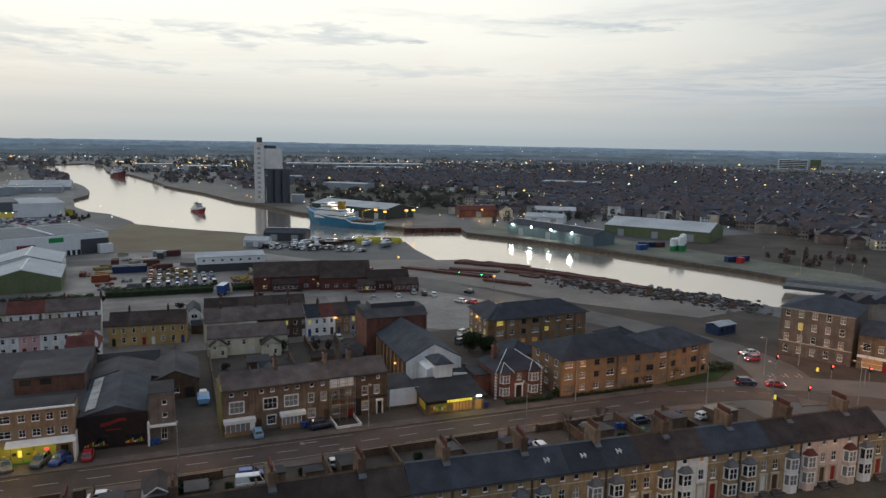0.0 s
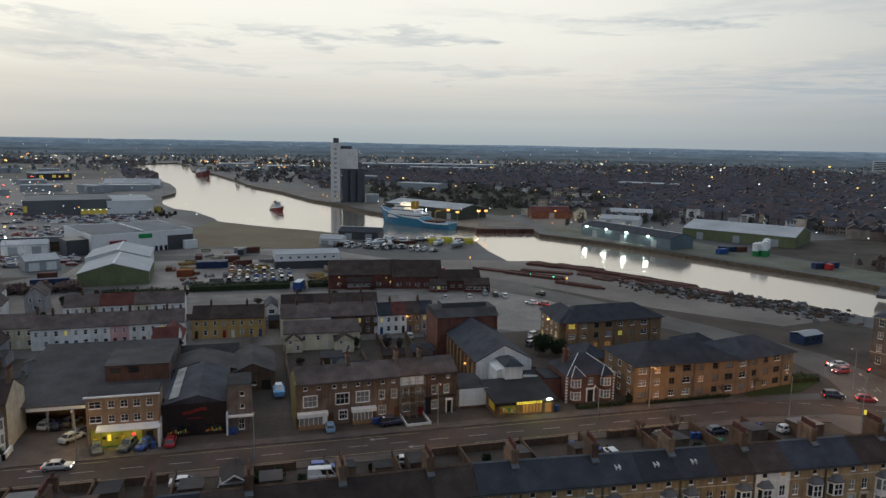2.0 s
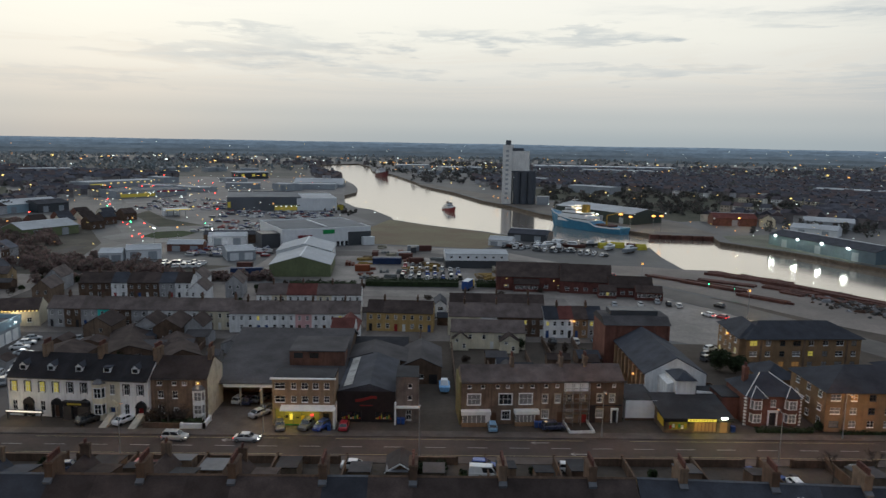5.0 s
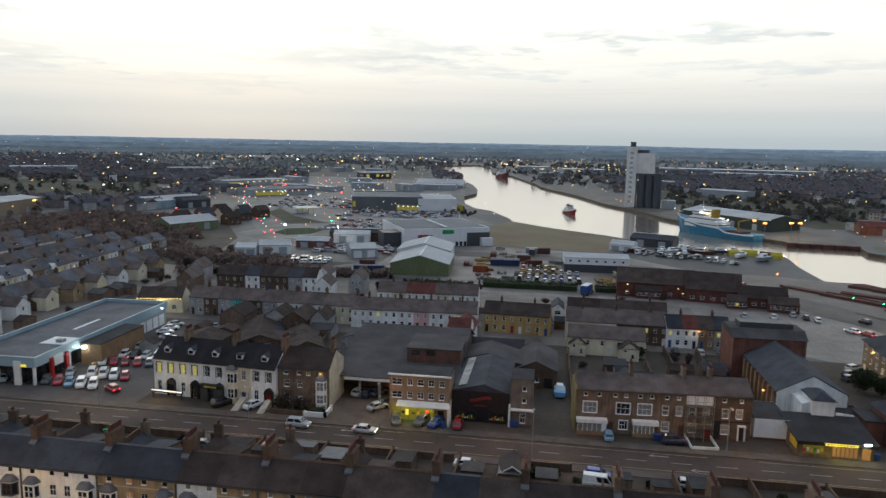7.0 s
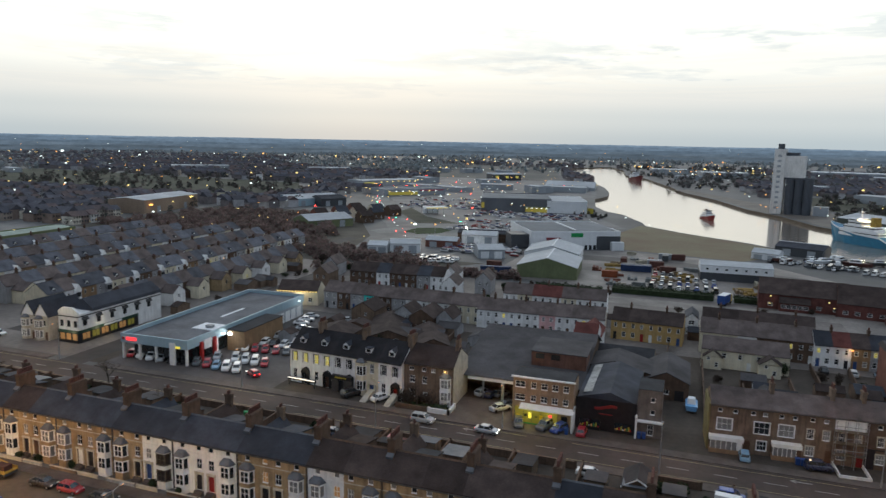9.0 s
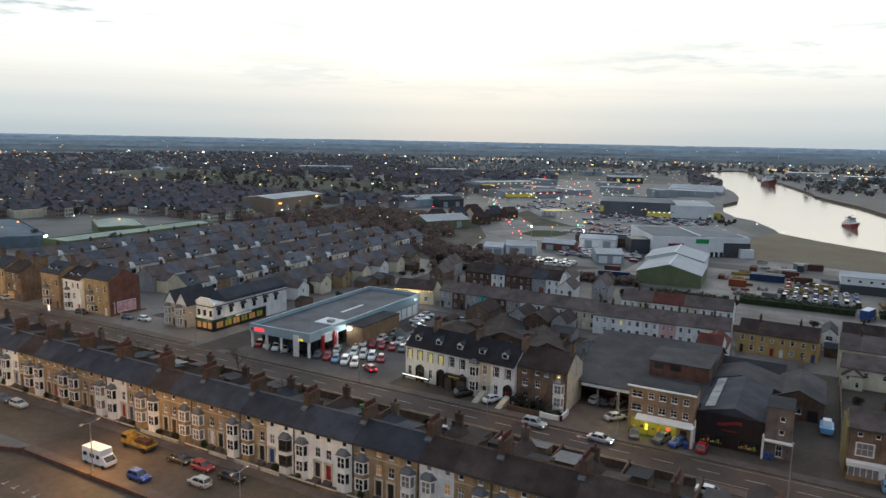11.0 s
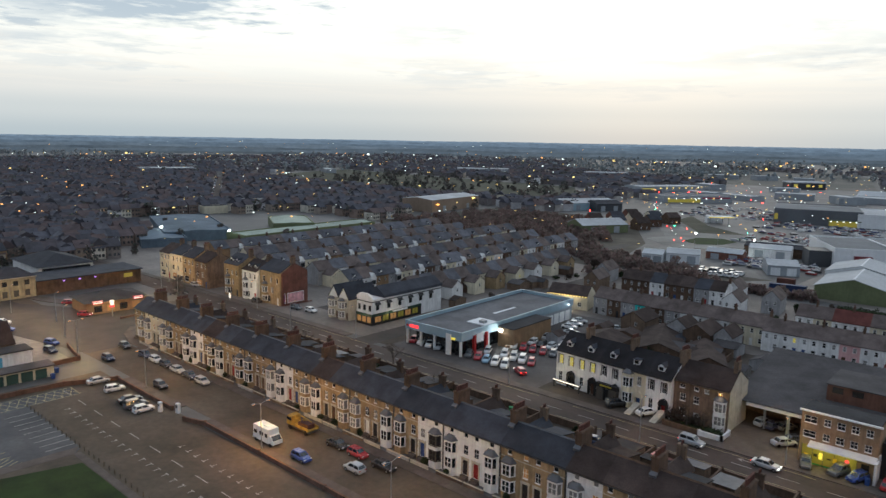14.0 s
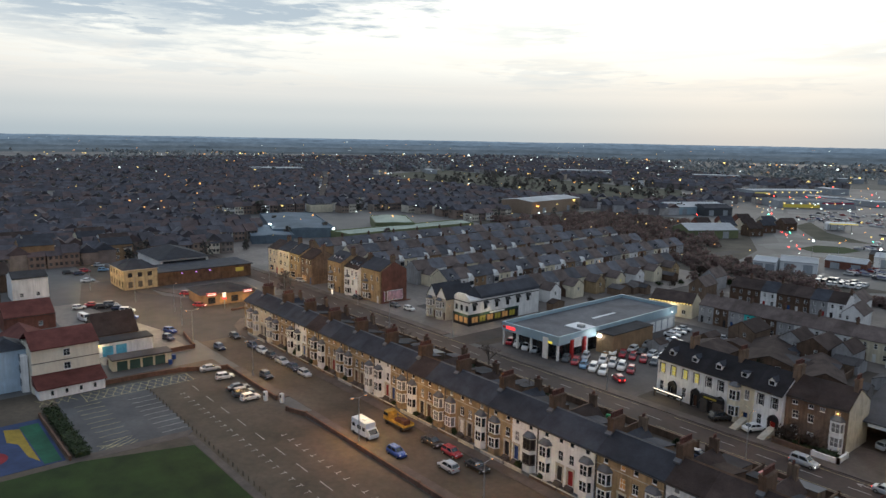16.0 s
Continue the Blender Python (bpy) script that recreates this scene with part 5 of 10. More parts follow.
part("back_wall", MB().box(0, 11.4, 7.8, 8.1, 0, 4.3), BRICK_DK, e)
# the large hall behind: one long slope up to a ridge
e = thing("works_hall", "large brick hall under a long dark sheet roof", "hall", -42.5, 136.5)
part("wall", MB().prism([(3, 0), (27, 0), (27, 5.5), (20, 8.8), (3, 4.3)], "x", 0.4, 25.4), BRICK_DK, e)
part("roof", MB().prism([(-5.3, 4.5), (20, 8.9), (20, 9.1), (-5.3, 4.7)], "x", 0, 25.8), ASBESTOS, e)
part("roof", MB().prism([(20, 8.9), (27.5, 5.5), (27.5, 5.7), (20, 9.1)], "x", 0, 25.8), ASBESTOS, e)
part("side_wall", MB().prism([(-5, 0), (3, 0), (3, 5.6), (-5, 4.2)], "x", 0.1, 0.4), BRICK_DK, e)
a = part("upper_block", MB().box(14.2, 25.5, 2.2, 7, 5.2, 9.0), mat("dull_red_brick", (0.15, 0.078, 0.058), 0.9, 0.3, 0.5, 7.0, 0.2, streak=0.3), e, "brick upper storey with dark windows")
for cx in (16.0, 19.2):
    part("window", MB().box(cx - 0.9, cx + 0.9, 2.12, 2.2, 7.6, 8.7), GLASS, a)
part("upper_roof", MB().box(14.0, 25.7, 2.0, 13, 9.0, 9.18), ASBESTOS, e)

# black-fronted shop under a dark pitched roof, and the grey stair tower beside it
DULLRED = mat("dull_red_sign", (0.20, 0.022, 0.022), 0.6)
e = thing("bar", "black-fronted single-storey shop with lit windows", "shop", -16.7, 124)
part("wall", MB().facade(0, 10.8, 0, 6.0, 0, [(2.6, 0.6, 3.6, 1.4), (8.6, 0.6, 3.0, 1.4), (5.4, 0.02, 1.8, 2.3)]).box(0, 10.8, 0.24, 21, 0, 5.6), BLACK, e)
part("roof", MB().prism([(0.1, 5.6), (10.7, 5.6), (10.7, 5.75), (6.0, 7.4), (0.1, 5.9)], "y", 0.3, 20), SLATE, e)
part("rooflight", MB().prism([(1.0, 6.2), (2.6, 6.62), (2.6, 6.7), (1.0, 6.28)], "y", 2, 19), mat("old_rooflight", (0.34, 0.34, 0.33), 0.6, 0.5, 0.4, 3.0), e, "patchy pale rooflight strip")
for cx, w in ((2.6, 3.6), (8.6, 3.0)):
    part("shop_window", MB().box(cx - w / 2, cx + w / 2, 0.16, 0.2, 0.6, 2.0), GLASS, e)
    for i in range(9):
        x0 = cx - w / 2 + w * (i + 0.2) / 9
        part("display", MB().box(x0, x0 + 0.22, 0.08, 0.15, 0.65, 0.85 + 0.17 * (i * 5 % 4)), (LIT_DIM, YELLOW, RED, SHOP_DIM, FRAME, LIT_DIM, GREEN, SHOP_DIM, RED)[i], e)
part("sign", MB().prism([(3.4, 4.0), (4.6, 4.1), (6.6, 4.7), (7.4, 4.6), (7.4, 5.1), (6.4, 5.2), (4.4, 4.6), (3.4, 4.5)], "y", -0.14, -0.04), DULLRED, e, "red sign panel")
part("sign", MB().box(4.2, 6.6, -0.1, -0.04, 3.2, 3.4), DULLRED, e)
part("side_pier", MB().box(-0.3, 0.0, -1.2, 0.4, 0, 4.0), FRAME, e)
part("side_pier", MB().box(10.7, 11.0, -1.2, 0.4, 0, 4.0), FRAME, e)
e = flat_building("stair_tower", "narrow grey-brown brick building with small windows", -5.8, -1.6, 124.2, 131, 8.8, mat("grey_brown_brick", (0.17, 0.145, 0.13), 0.9, 0.3, 0.5, 7.0, 0.25, streak=0.35), FELT, 0.0, "building", [(2.6, 4.3, 0.8, 0.9), (2.6, 6.6, 0.8, 0.9), (2.4, 0.4, 1.0, 2.0, GLASS)])
part("canopy", MB().box(-0.2, 4.5, -0.9, 0, 3.0, 3.25), FRAME, e)
# sheds behind
for x, y, w, d, h, r, m, rm, axis in ((-12, 146, 16, 10, 4.4, 6.6, BRICK_DK, ASBESTOS, "y"), (-1.5, 145, 9, 15, 3.8, 5.8, BRICK_DK, ASBESTOS, "y"), (-11, 158, 13, 9, 3.6, 5.4, BRICK_B, FELT, "x"), (-21, 166, 5.8, 8, 5.6, 8.0, WHITE, TILE_R, "x")):
    e = house(x, y, w, d, h, r, m, rm, "old brick workshop with a patched sheet roof", [(0, 1.2, 1.4, 1.0)], [(w * 0.3, 1.8, 2.2, DOORS[2])], 0, axis, name="workshop")
e = thing("boat", "small blue and white boat parked on land", "boat", 3.6, 141.6, 0, 90)
part("hull", MB().prism([(-0.9, 0.5), (0.9, 0.5), (1.15, 1.5), (-1.15, 1.5)], "x", -2.6, 1.4).add([(1.4, -0.9, 0.5), (1.4, 0.9, 0.5), (1.4, 1.15, 1.5), (1.4, -1.15, 1.5), (3.2, 0, 1.6), (2.8, 0, 0.8)], [(0, 1, 5), (1, 2, 4, 5), (2, 3, 4), (3, 0, 5, 4)]), mat("pale_blue_hull", (0.16, 0.36, 0.62), 0.4), e)
part("cabin", MB().box(-1.4, 0.8, -0.8, 0.8, 1.5, 2.5, 0, 0.3, 0.15), METAL_W, e)
part("cradle", MB().box(-2.0, -1.7, -0.8, 0.8, 0, 0.55).box(0.8, 1.1, -0.8, 0.8, 0, 0.55), TIMBER, e)

# the brown brick row with shopfronts
ROW = [(6.3, 11.9, BRICK_B, -0.4), (11.9, 16.2, BRICK_B, 0.55), (16.2, 20.9, BRICK_B, -0.15), (20.9, 25.6, BRICK_B, 0.0), (25.6, 30.3, BRICK_B, 0.0), (30.3, 37.0, BRICK_DK, 0.0)]
for i, (a, b, m, cw) in enumerate(ROW):
    w, y = b - a, 123.6 + i * 0.3
    wins = [(-w * 0.22, 6.9, 0.75, 0.7), (w * 0.22, 6.9, 0.75, 0.7, BLIND if i % 2 else GLASS)] if i != 4 else [(-1.0, 6.55, 0.85, 1.2), (1.0, 6.55, 0.85, 1.2, BLIND)]
    if i < 3:
        wins += [(cw, 3.7, 2.4, 2.1, BLIND if i in (0, 2) else GLASS)]
    else:
        wins += [(-1.2, 3.9, 1.0, 1.7), (1.2, 3.9, 1.0, 1.7, BLIND)]
    if i == 1:
        wins += [(0.7, 0.8, 1.5, 1.7)]
    elif i > 2:
        wins += [(-1.1, 0.9, 1.3, 1.7, BLIND)]
    e = house((a + b) / 2, y, w, 7.6, 8.2, 10.2, m, TILE_M, "brown brick house over a small shopfront" if i in (0, 2) else "brown brick house with white window frames", wins,
              [(-w * 0.36 if i == 1 else 1.7, 0.95, 2.2, DOORS[(0, 4, 0, 4, 1, 2)[i]])] if i not in (0, 2) else [], 3.0, chim=[(w / 2, 3.8, 9.4, 12.0, 0.65, 1.5, 4, BRICK_B)] if i in (1, 3, 4) else (), group="brown brick row", bars=2)
    for q in wins[2:]:
        part("window_surround", MB().box(q[0] - q[2] / 2 - 0.14, q[0] - q[2] / 2, -0.06, 0, q[1], q[1] + q[3]).box(q[0] + q[2] / 2, q[0] + q[2] / 2 + 0.14, -0.06, 0, q[1], q[1] + q[3]).box(q[0] - q[2] / 2 - 0.14, q[0] + q[2] / 2 + 0.14, -0.08, 0, q[1] + q[3], q[1] + q[3] + 0.2), STONE if i > 2 else FRAME, e)
    if i in (0, 2):
        part("shopfront", MB().box(-w * 0.48, w * 0.46, -1.3, 0, 0, 0.8), BRICK_O, e)
        part("shop_glazing", MB().box(-w * 0.46, w * 0.30, -1.25, -0.02, 0.8, 2.3), BLIND, e)
        part("fascia", MB().box(-w * 0.5, w * 0.48, -1.4, 0, 2.3, 2.95), FRAME, e, "white shop fascia")
        part("shop_door", MB().box(w * 0.31, w * 0.45, -1.2, -0.02, 0.8, 2.3), FRAME if i == 0 else DOORS[4], e)
        for j in range(6):
            part("mullion", MB().box(-w * 0.46 + j * w * 0.15, -w * 0.46 + 0.09 + j * w * 0.15, -1.3, -1.25, 0.8, 2.3), FRAME, e)
    if i == 5:
        part("string_course", MB().box(-w / 2, w / 2, -0.14, 0, 3.3, 3.5), BLACK, e)
        part("ground_floor", MB().box(-w / 2, -1.9, -0.08, 0, 0, 3.3), BLACK, e, "black painted ground floor")
        part("porch", MB().box(1.05, 1.2, -0.5, 0, 0, 2.7).box(2.2, 2.35, -0.5, 0, 0, 2.7).box(1.0, 2.4, -0.55, 0, 2.6, 2.85), FRAME, e, "white door surround")
    if i == 4:
        part("band", MB().facade(-w / 2, w / 2, 6.2, 8.0, -0.05, [(-1.0, 6.55, 0.85, 1.2), (1.0, 6.55, 0.85, 1.2)], t=0.04), WHITE, e, "white painted top storey")
        part("front_wall", MB().box(-w / 2, w / 2, -5.2, -5.0, 0, 0.6), WHITE, e)
        part("side_wall", MB().box(-w / 2, -w / 2 + 0.2, -5.0, 0, 0, 0.6), WHITE, e)
        part("side_wall", MB().box(w / 2 - 0.2, w / 2, -5.0, 0, 0, 0.6), WHITE, e)
    if i == 0:
        part("gable_paint", MB().box(-w / 2 - 0.3, -w / 2, -0.1, 7.6, 0, 8.2), mat("yellow_gable_paint", (0.22, 0.185, 0.075), 0.8, 0.25, streak=0.3), e, "yellowed painted gable edge")
lamp(21.9, 121.6, 2.4, 15, WARM, 0.2)
e = thing("scaffold", "builders' scaffold of tubes and boards before a house", "scaffold", 27.9, 123.4, 0, 3)
for i in range(4):
    for j in range(2):
        part("upright", MB().cyl(-2.3 + i * 1.53, j * 1.1, 0, 8.2, 0.05, 0.05, 6), STEEL, e)
for i, z in enumerate((2.2, 4.2, 6.2)):
    part("deck", MB().box(-2.4, 2.4, -0.05, 1.15, z, z + 0.08), TIMBER, e)
    part("guard_rail", MB().box(-2.4, 2.4, -0.08, -0.02, z + 1.0, z + 1.08), STEEL, e)

# white gate wall, lit corner shop, pale gabled hall, tall brick mill
e = flat_building("garage", "low building with a blank white front", 37.8, 43.8, 126.2, 135.5, 4.0, METAL_W, FELT, 0.0, "garage")
part("plinth", MB().box(-0.02, 6.02, -0.06, -0.01, 0, 0.5), BRICK_DK, e)
e = thing("convenience_store", "low dark-roofed shop with bright yellow lit front", "shop", 43.4, 120.6)
part("wall", MB().facade(0, 12.2, 0, 3.0, 0, [(2.6, 0.6, 3.4, 1.5), (7.6, 0.3, 4.2, 2.0), (11.0, 0.02, 1.4, 2.3)]).box(0, 12.2, 0.24, 9, 0, 3.0), BRICK_B, e)
part("roof", MB().prism([(-0.8, 2.9), (9.2, 4.2), (9.2, 4.4), (-0.8, 3.1)], "x", -0.5, 12.6), FELT, e)
part("fascia", MB().box(-0.4, 12.5, -0.9, -0.78, 2.45, 3.05), BLACK, e)
part("sign", MB().box(4.0, 9.2, -0.96, -0.9, 2.55, 3.0), SIGN_Y, e, "lit yellow sign panel")
for i in range(9):
    part("sign_bar", MB().box(4.4 + i * 0.5, 4.62 + i * 0.5, -0.98, -0.96, 2.68, 2.9), BLACK, e)
part("side_sign", MB().box(-0.5, -0.4, -0.8, 2.5, 1.6, 2.9), YELLOW, e)
for cx, z, w, h in ((2.6, 0.6, 3.4, 1.5), (7.6, 0.3, 4.2, 2.0), (11.0, 0.02, 1.4, 2.3)):
    part("shop_window", MB().box(cx - w / 2, cx + w / 2, 0.14, 0.18, z, z + h), SHOP_DIM if cx < 4 else LIT_DIM, e)
for i, m in enumerate((RED, FRAME, YELLOW, GREEN, FRAME, YELLOW)):
    part("poster", MB().box(1.0 + i * 0.55, 1.42 + i * 0.55, 0.08, 0.13, 0.75 + 0.25 * (i % 2), 1.4 + 0.25 * (i % 2)), m, e)
for i in range(7):
    part("mullion", MB().box(5.55 + i * 0.68, 5.63 + i * 0.68, 0.05, 0.13, 0.3, 2.3), BRICK_R, e)
lamp(49.5, 119.2, 2.2, 130, (1.0, 0.88, 0.12), 0.7)
lamp(54.0, 118.6, 2.4, 70, (0.95, 1.0, 0.35), 0.4)
single("shop_floodlight", MB().box(-0.5, 0.5, -0.15, 0.1, 0, 0.2), BULB_W, "bright floodlight above the shop door", "lamp", loc=(54, 119.5, 3.15))
e = thing("chapel_hall", "tall dark-roofed hall with a white painted gable", "hall", 50.6, 136)
part("wall", MB().prism([(-6.2, 0), (6.2, 0), (6.2, 6.0), (0, 9.3), (-6.2, 6.0)], "y", 0.15, 24), BRICK_R, e)
part("gable", MB().prism([(-6.3, 0), (6.3, 0), (6.3, 6.0), (0, 9.4), (-6.3, 6.0)], "y", -0.05, 0.15), WHITE, e, "white painted gable front")
part("roof", MB().roof(-6.2, 6.2, 0, 24, 6.0, 9.3, "y", 0.35, 0.18), SLATE, e)
for i in range(8):
    part("buttress", MB().box(-6.75, -6.2, 1 + i * 2.9, 1.7 + i * 2.9, 0, 5.6), BRICK_O, e)
part("vent", MB().box(-1.6, 1.6, -0.12, -0.06, 6.4, 7.2, 0, 0.3, 0), GREYR, e)
part("porch", MB().prism([(-3.6, 0), (-1.6, 0), (-1.6, 6.4), (-3.6, 5.8)], "y", -5.5, -0.05), WHITE, e)
e = thing("white_tower", "white rendered stair block with a hipped slate cap", "tower", 50.2, 129)
part("wall", MB().box(-1.9, 1.9, 0, 6.8, 0, 7.0), WHITE, e)
part("roof", MB().hip(-1.9, 1.9, 0, 6.0, 7.0, 8.2, 0.25), SLATE, e)
e = flat_building("annexe", "low dark flat-roofed annexe", 52.3, 58.5, 129.8, 137, 3.6, BRICK_DK, FELT, 0.3)
part("white_parapet", MB().prism([(0.2, 3.4), (2.6, 3.4), (3.6, 2.4), (5.6, 2.3), (5.6, 2.9), (4.2, 3.2), (3.2, 4.6), (0.2, 4.9)], "y", -0.4, -0.2), WHITE, e)
e = thing("brick_mill", "tall red brick warehouse with pilasters", "warehouse", 42, 160.5)
part("wall", MB().box(0, 15.5, 0, 11, 0, 9.6), BRICK_R, e)
for i in range(6):
    part("pilaster", MB().box(i * 3.0, i * 3.0 + 0.5, -0.25, 0, 0, 9.4), BRICK_R, e)
part("roof", MB().prism([(-0.3, 9.6), (11.3, 9.6), (8.5, 11.2), (2.5, 11.2)], "x", -0.3, 15.8), ASBESTOS, e)
part("roof_monitor", MB().box(2, 13.5, 3.4, 7.6, 11.2, 12.4), METAL_D, e)
single("bulkhead_lamp", MB().box(-0.2, 0.2, -0.2, 0.2, 0, 0.3), FAR_O, "lit orange wall lamp", "lamp", loc=(43.3, 140.8, 4.2))
lamp(42.6, 140.6, 4.2, 45, SODIUM, 0.2)

# red brick villa with white quoins and twin gabled bays
e = thing("red_villa", "red brick villa with white stone bays and quoins", "house", 65.2, 124.4)
part("wall", MB().facade(-5.2, 5.2, 0, 5.8, 0, [(0, 3.6, 1.1, 1.5), (0, 0.02, 1.3, 2.5)]).box(-5.2, 5.2, 0.23, 9, 0, 5.8), BRICK_R, e)
part("roof", MB().hip(-5.2, 5.2, 0, 9, 5.8, 9.0, 0.4), SLATE, e)
window(e, 0, 3.6, 1.1, 1.5, glass=BLIND)
door(e, 0, 0.02, 1.2, 2.4, DOORS[2])
part("door_surround", MB().box(-0.95, -0.66, -0.12, 0, 0, 2.9).box(0.66, 0.95, -0.12, 0, 0, 2.9).box(-1.0, 1.0, -0.18, 0, 2.6, 3.0), FRAME, e)
for s in (-1, 1):
    terrace_bay(e, s * 3.3, BRICK_R, 5.6, ((0.9, 2.4), (3.5, 5.0)), BLIND)
    part("bay_gable_roof", MB().hip(s * 3.3 - 1.4, s * 3.3 + 1.4, -1.0, 2.2, 5.7, 7.5, 0.2), SLATE, e)
    part("roof_hip_trim", MB().tube((s * 3.3 - 1.6, -1.2, 5.75), (s * 3.3, 0.6, 7.55), 0.07, 0.07).tube((s * 3.3 + 1.6, -1.2, 5.75), (s * 3.3, 0.6, 7.55), 0.07, 0.07).tube((s * 5.5, -0.3, 5.85), (s * 0.9, 4.5, 9.0), 0.08, 0.08), FRAME, e, "white ridge tiles")
    for i in range(9):
        part("quoin", MB().box(s * 5.22 - 0.2, s * 5.22 + 0.2, -0.03, 0.4, i * 0.64, i * 0.64 + 0.34), FRAME, e)
chimney(e, -3.4, 5.2, 6.6, 9.9, 0.9, 1.0, 2, BRICK_R)
part("side_wing", MB().box(-8.5, -5.2, 3, 9, 0, 4.4), BRICK_R, e)
part("side_wing_roof", MB().box(-8.7, -5.2, 2.8, 9.2, 4.4, 4.6), FELT, e)
hedge(66, 121.2, 11, 1.2, 1.1, 41)
bush(72.5, 122, 1.1, 2.2, 42)


# two yellow brick apartment blocks
def flats(x, y, rz, w, d, h, ridge, seed, label, lit=0.05):
    e = thing("apartment_block", label, "apartment block", x, y, 0, rz)
    r = random.Random(seed)
    n = int(w / 3.4)
    holes, glz = [], []
    for f in range(3):
        for i in range(n):
            cx = w * (i + 0.5) / n
            wd = 1.9 if i % 3 == 0 else 1.3
            holes.append((cx, 0.9 + f * 2.55, wd, 1.3))
            glz.append(LIT if r.random() < lit else LIT_DIM if r.random() < lit else GLASS if r.random() < 0.6 else BLIND)
    mb = MB().facade(0, w, 0, h, 0, holes).box(0, w, 0.23, d, 0, h)
    part("wall", mb, BRICK_O, e)
    part("roof", MB().hip(0, w, 0, d, h, ridge, 0.7), SLATE, e)
    part("soffit", MB().box(-0.65, w + 0.65, -0.65, -0.5, h - 0.12, h + 0.02), FRAME_D, e)
    for q, g in zip(holes, glz):
        window(e, *q, glass=g, fmat=FRAME_D if r.random() < 0.5 else FRAME)
    for i in range(int(d / 4)):
        for f in range(3):
            window(e, -0.17, 0.9 + f * 2.55, 1.2, 1.3, y=2.2 + i * 4, glass=LIT if r.random() < 0.08 else GLASS, rz=-90)
    for i in range(1, n, 3):
        part("pilaster", MB().box(w * i / n - 0.25, w * i / n + 0.25, -0.12, 0, 0, h), BRICK_B, e)
    return e


flats(73.6, 121.6, 0, 24, 13, 7.8, 11.0, 61, "three-storey yellow brick apartment block with hipped roof")
flats(97.8, 121.6, 10, 17, 12, 7.6, 10.6, 62, "curved end of a yellow brick apartment block")
flats(74.4, 156.5, 3, 28, 11, 7.8, 10.8, 63, "yellow brick apartment block with lit windows", 0.12)
e = thing("apartment_wing", "yellow brick wing with hipped roof and lit windows", "apartment block", 74.4, 172.5, 0, -95)
part("wall", MB().box(0, 15, 0, 8, 0, 7.6), BRICK_O, e)
part("roof", MB().hip(0, 15, 0, 8, 7.6, 10.4, 0.6), SLATE, e)
for i in range(4):
    for f in range(3):
        window(e, 2 + i * 3.6, 0.9 + f * 2.5, 1.2, 1.3, y=-0.16, glass=LIT if (i * 3 + f) % 5 == 0 else GLASS)
for x, y, w, d in ((70, 138, 7, 9), (100, 141, 9, 9)):
    e = thing("link_block", "low brick link with a hipped slate roof", "building", x, y)
    part("wall", MB().box(0, w, 0, d, 0, 4.4), BRICK_O, e)
    part("roof", MB().hip(0, w, 0, d, 4.4, 6.8, 0.5), SLATE, e)
hedge(86, 120.6, 20, 0.9, 0.8, 43)
hedge(118, 126, 9, 3.5, 1.8, 44, "dense rounded shrubs on the corner")
slab("grass", [(100, 119.6), (113, 119.8), (121, 124), (118, 130), (113, 126), (100, 121.5)], 0.1, GRASS, "green corner lawn", "lawn")
bush(68.4, 156, 3.3, 6.0, 46, "large dark evergreen tree among the buildings")
bush(71.2, 154, 2.8, 5.2, 47, "large dark evergreen tree among the buildings")
lamp(75.6, 154.4, 6.4, 60, SODIUM, 0.3)
lamp(72.6, 166.5, 6.8, 80, SODIUM, 0.3)
single("bulkhead_lamp", MB().box(-0.2, 0.2, -0.2, 0.2, 0, 0.3), BULB_O, "lit orange wall lamp", "lamp", loc=(73.0, 164.2, 6.8))

# four-storey brown brick corner hotel and the parade beside it
e = thing("corner_hotel", "four-storey brown brick corner building with slate roof", "hotel", 143.4, 131.6, 0, -62)
holes, gl = [], []
for f in range(4):
    for i in range(5):
        holes.append((1.7 + i * 3.1, 0.9 + f * 3.1, 1.15, 1.8))
        gl.append(LIT if (f, i) == (2, 1) else BLIND if (f + i) % 3 else GLASS)
part("wall", MB().facade(0, 16.5, 0, 12.4, 0, holes).box(0, 16.5, 0.23, 16, 0, 12.4), mat("grimy_hotel_brick", (0.15, 0.13, 0.115), 0.9, 0.3, 0.4, 6.0, 0.2, streak=0.3), e)
part("roof", MB().hip(0, 16.5, 0, 16, 12.4, 15.6, 0.4), SLATE, e)
for q, g in zip(holes, gl):
    window(e, *q, glass=g)
for i in range(4):
    for f in range(4):
        window(e, -0.17, 0.9 + f * 3.1, 1.1, 1.8, y=2.2 + i * 3.6, glass=BLIND if i % 2 else GLASS, rz=-90)
part("cornice", MB().box(-0.3, 16.8, -0.3, 0, 12.1, 12.4), STONE, e)
part("string_course", MB().box(-0.1, 16.6, -0.1, 0, 3.6, 3.8), STONE, e)
for i in range(3):
    w = 6.5
    e = house(153.6 + i * 3.2, 113.4 - i * 5.7, w, 9, 8.4, 11.2, BRICK_B, SLATE, "brown brick house over a lit shop", [(-1.4, 4.6, 1.6, 1.8), (1.6, 4.6, 1.1, 1.8, BLIND), (0, 0.5, 4.2, 2.2, LIT_DIM)], [(2.7, 0.9, 2.2, DOORS[1])], -62, name="shop", chim=[(w / 2, 4.5, 10.3, 12.6, 0.7, 1.6, 4, BRICK_R)], group="corner parade")
    part("fascia", MB().box(-3.2, 3.2, -0.4, 0, 2.9, 3.5), FRAME, e)
lamp(151.5, 108, 3, 60, SODIUM, 0.4)
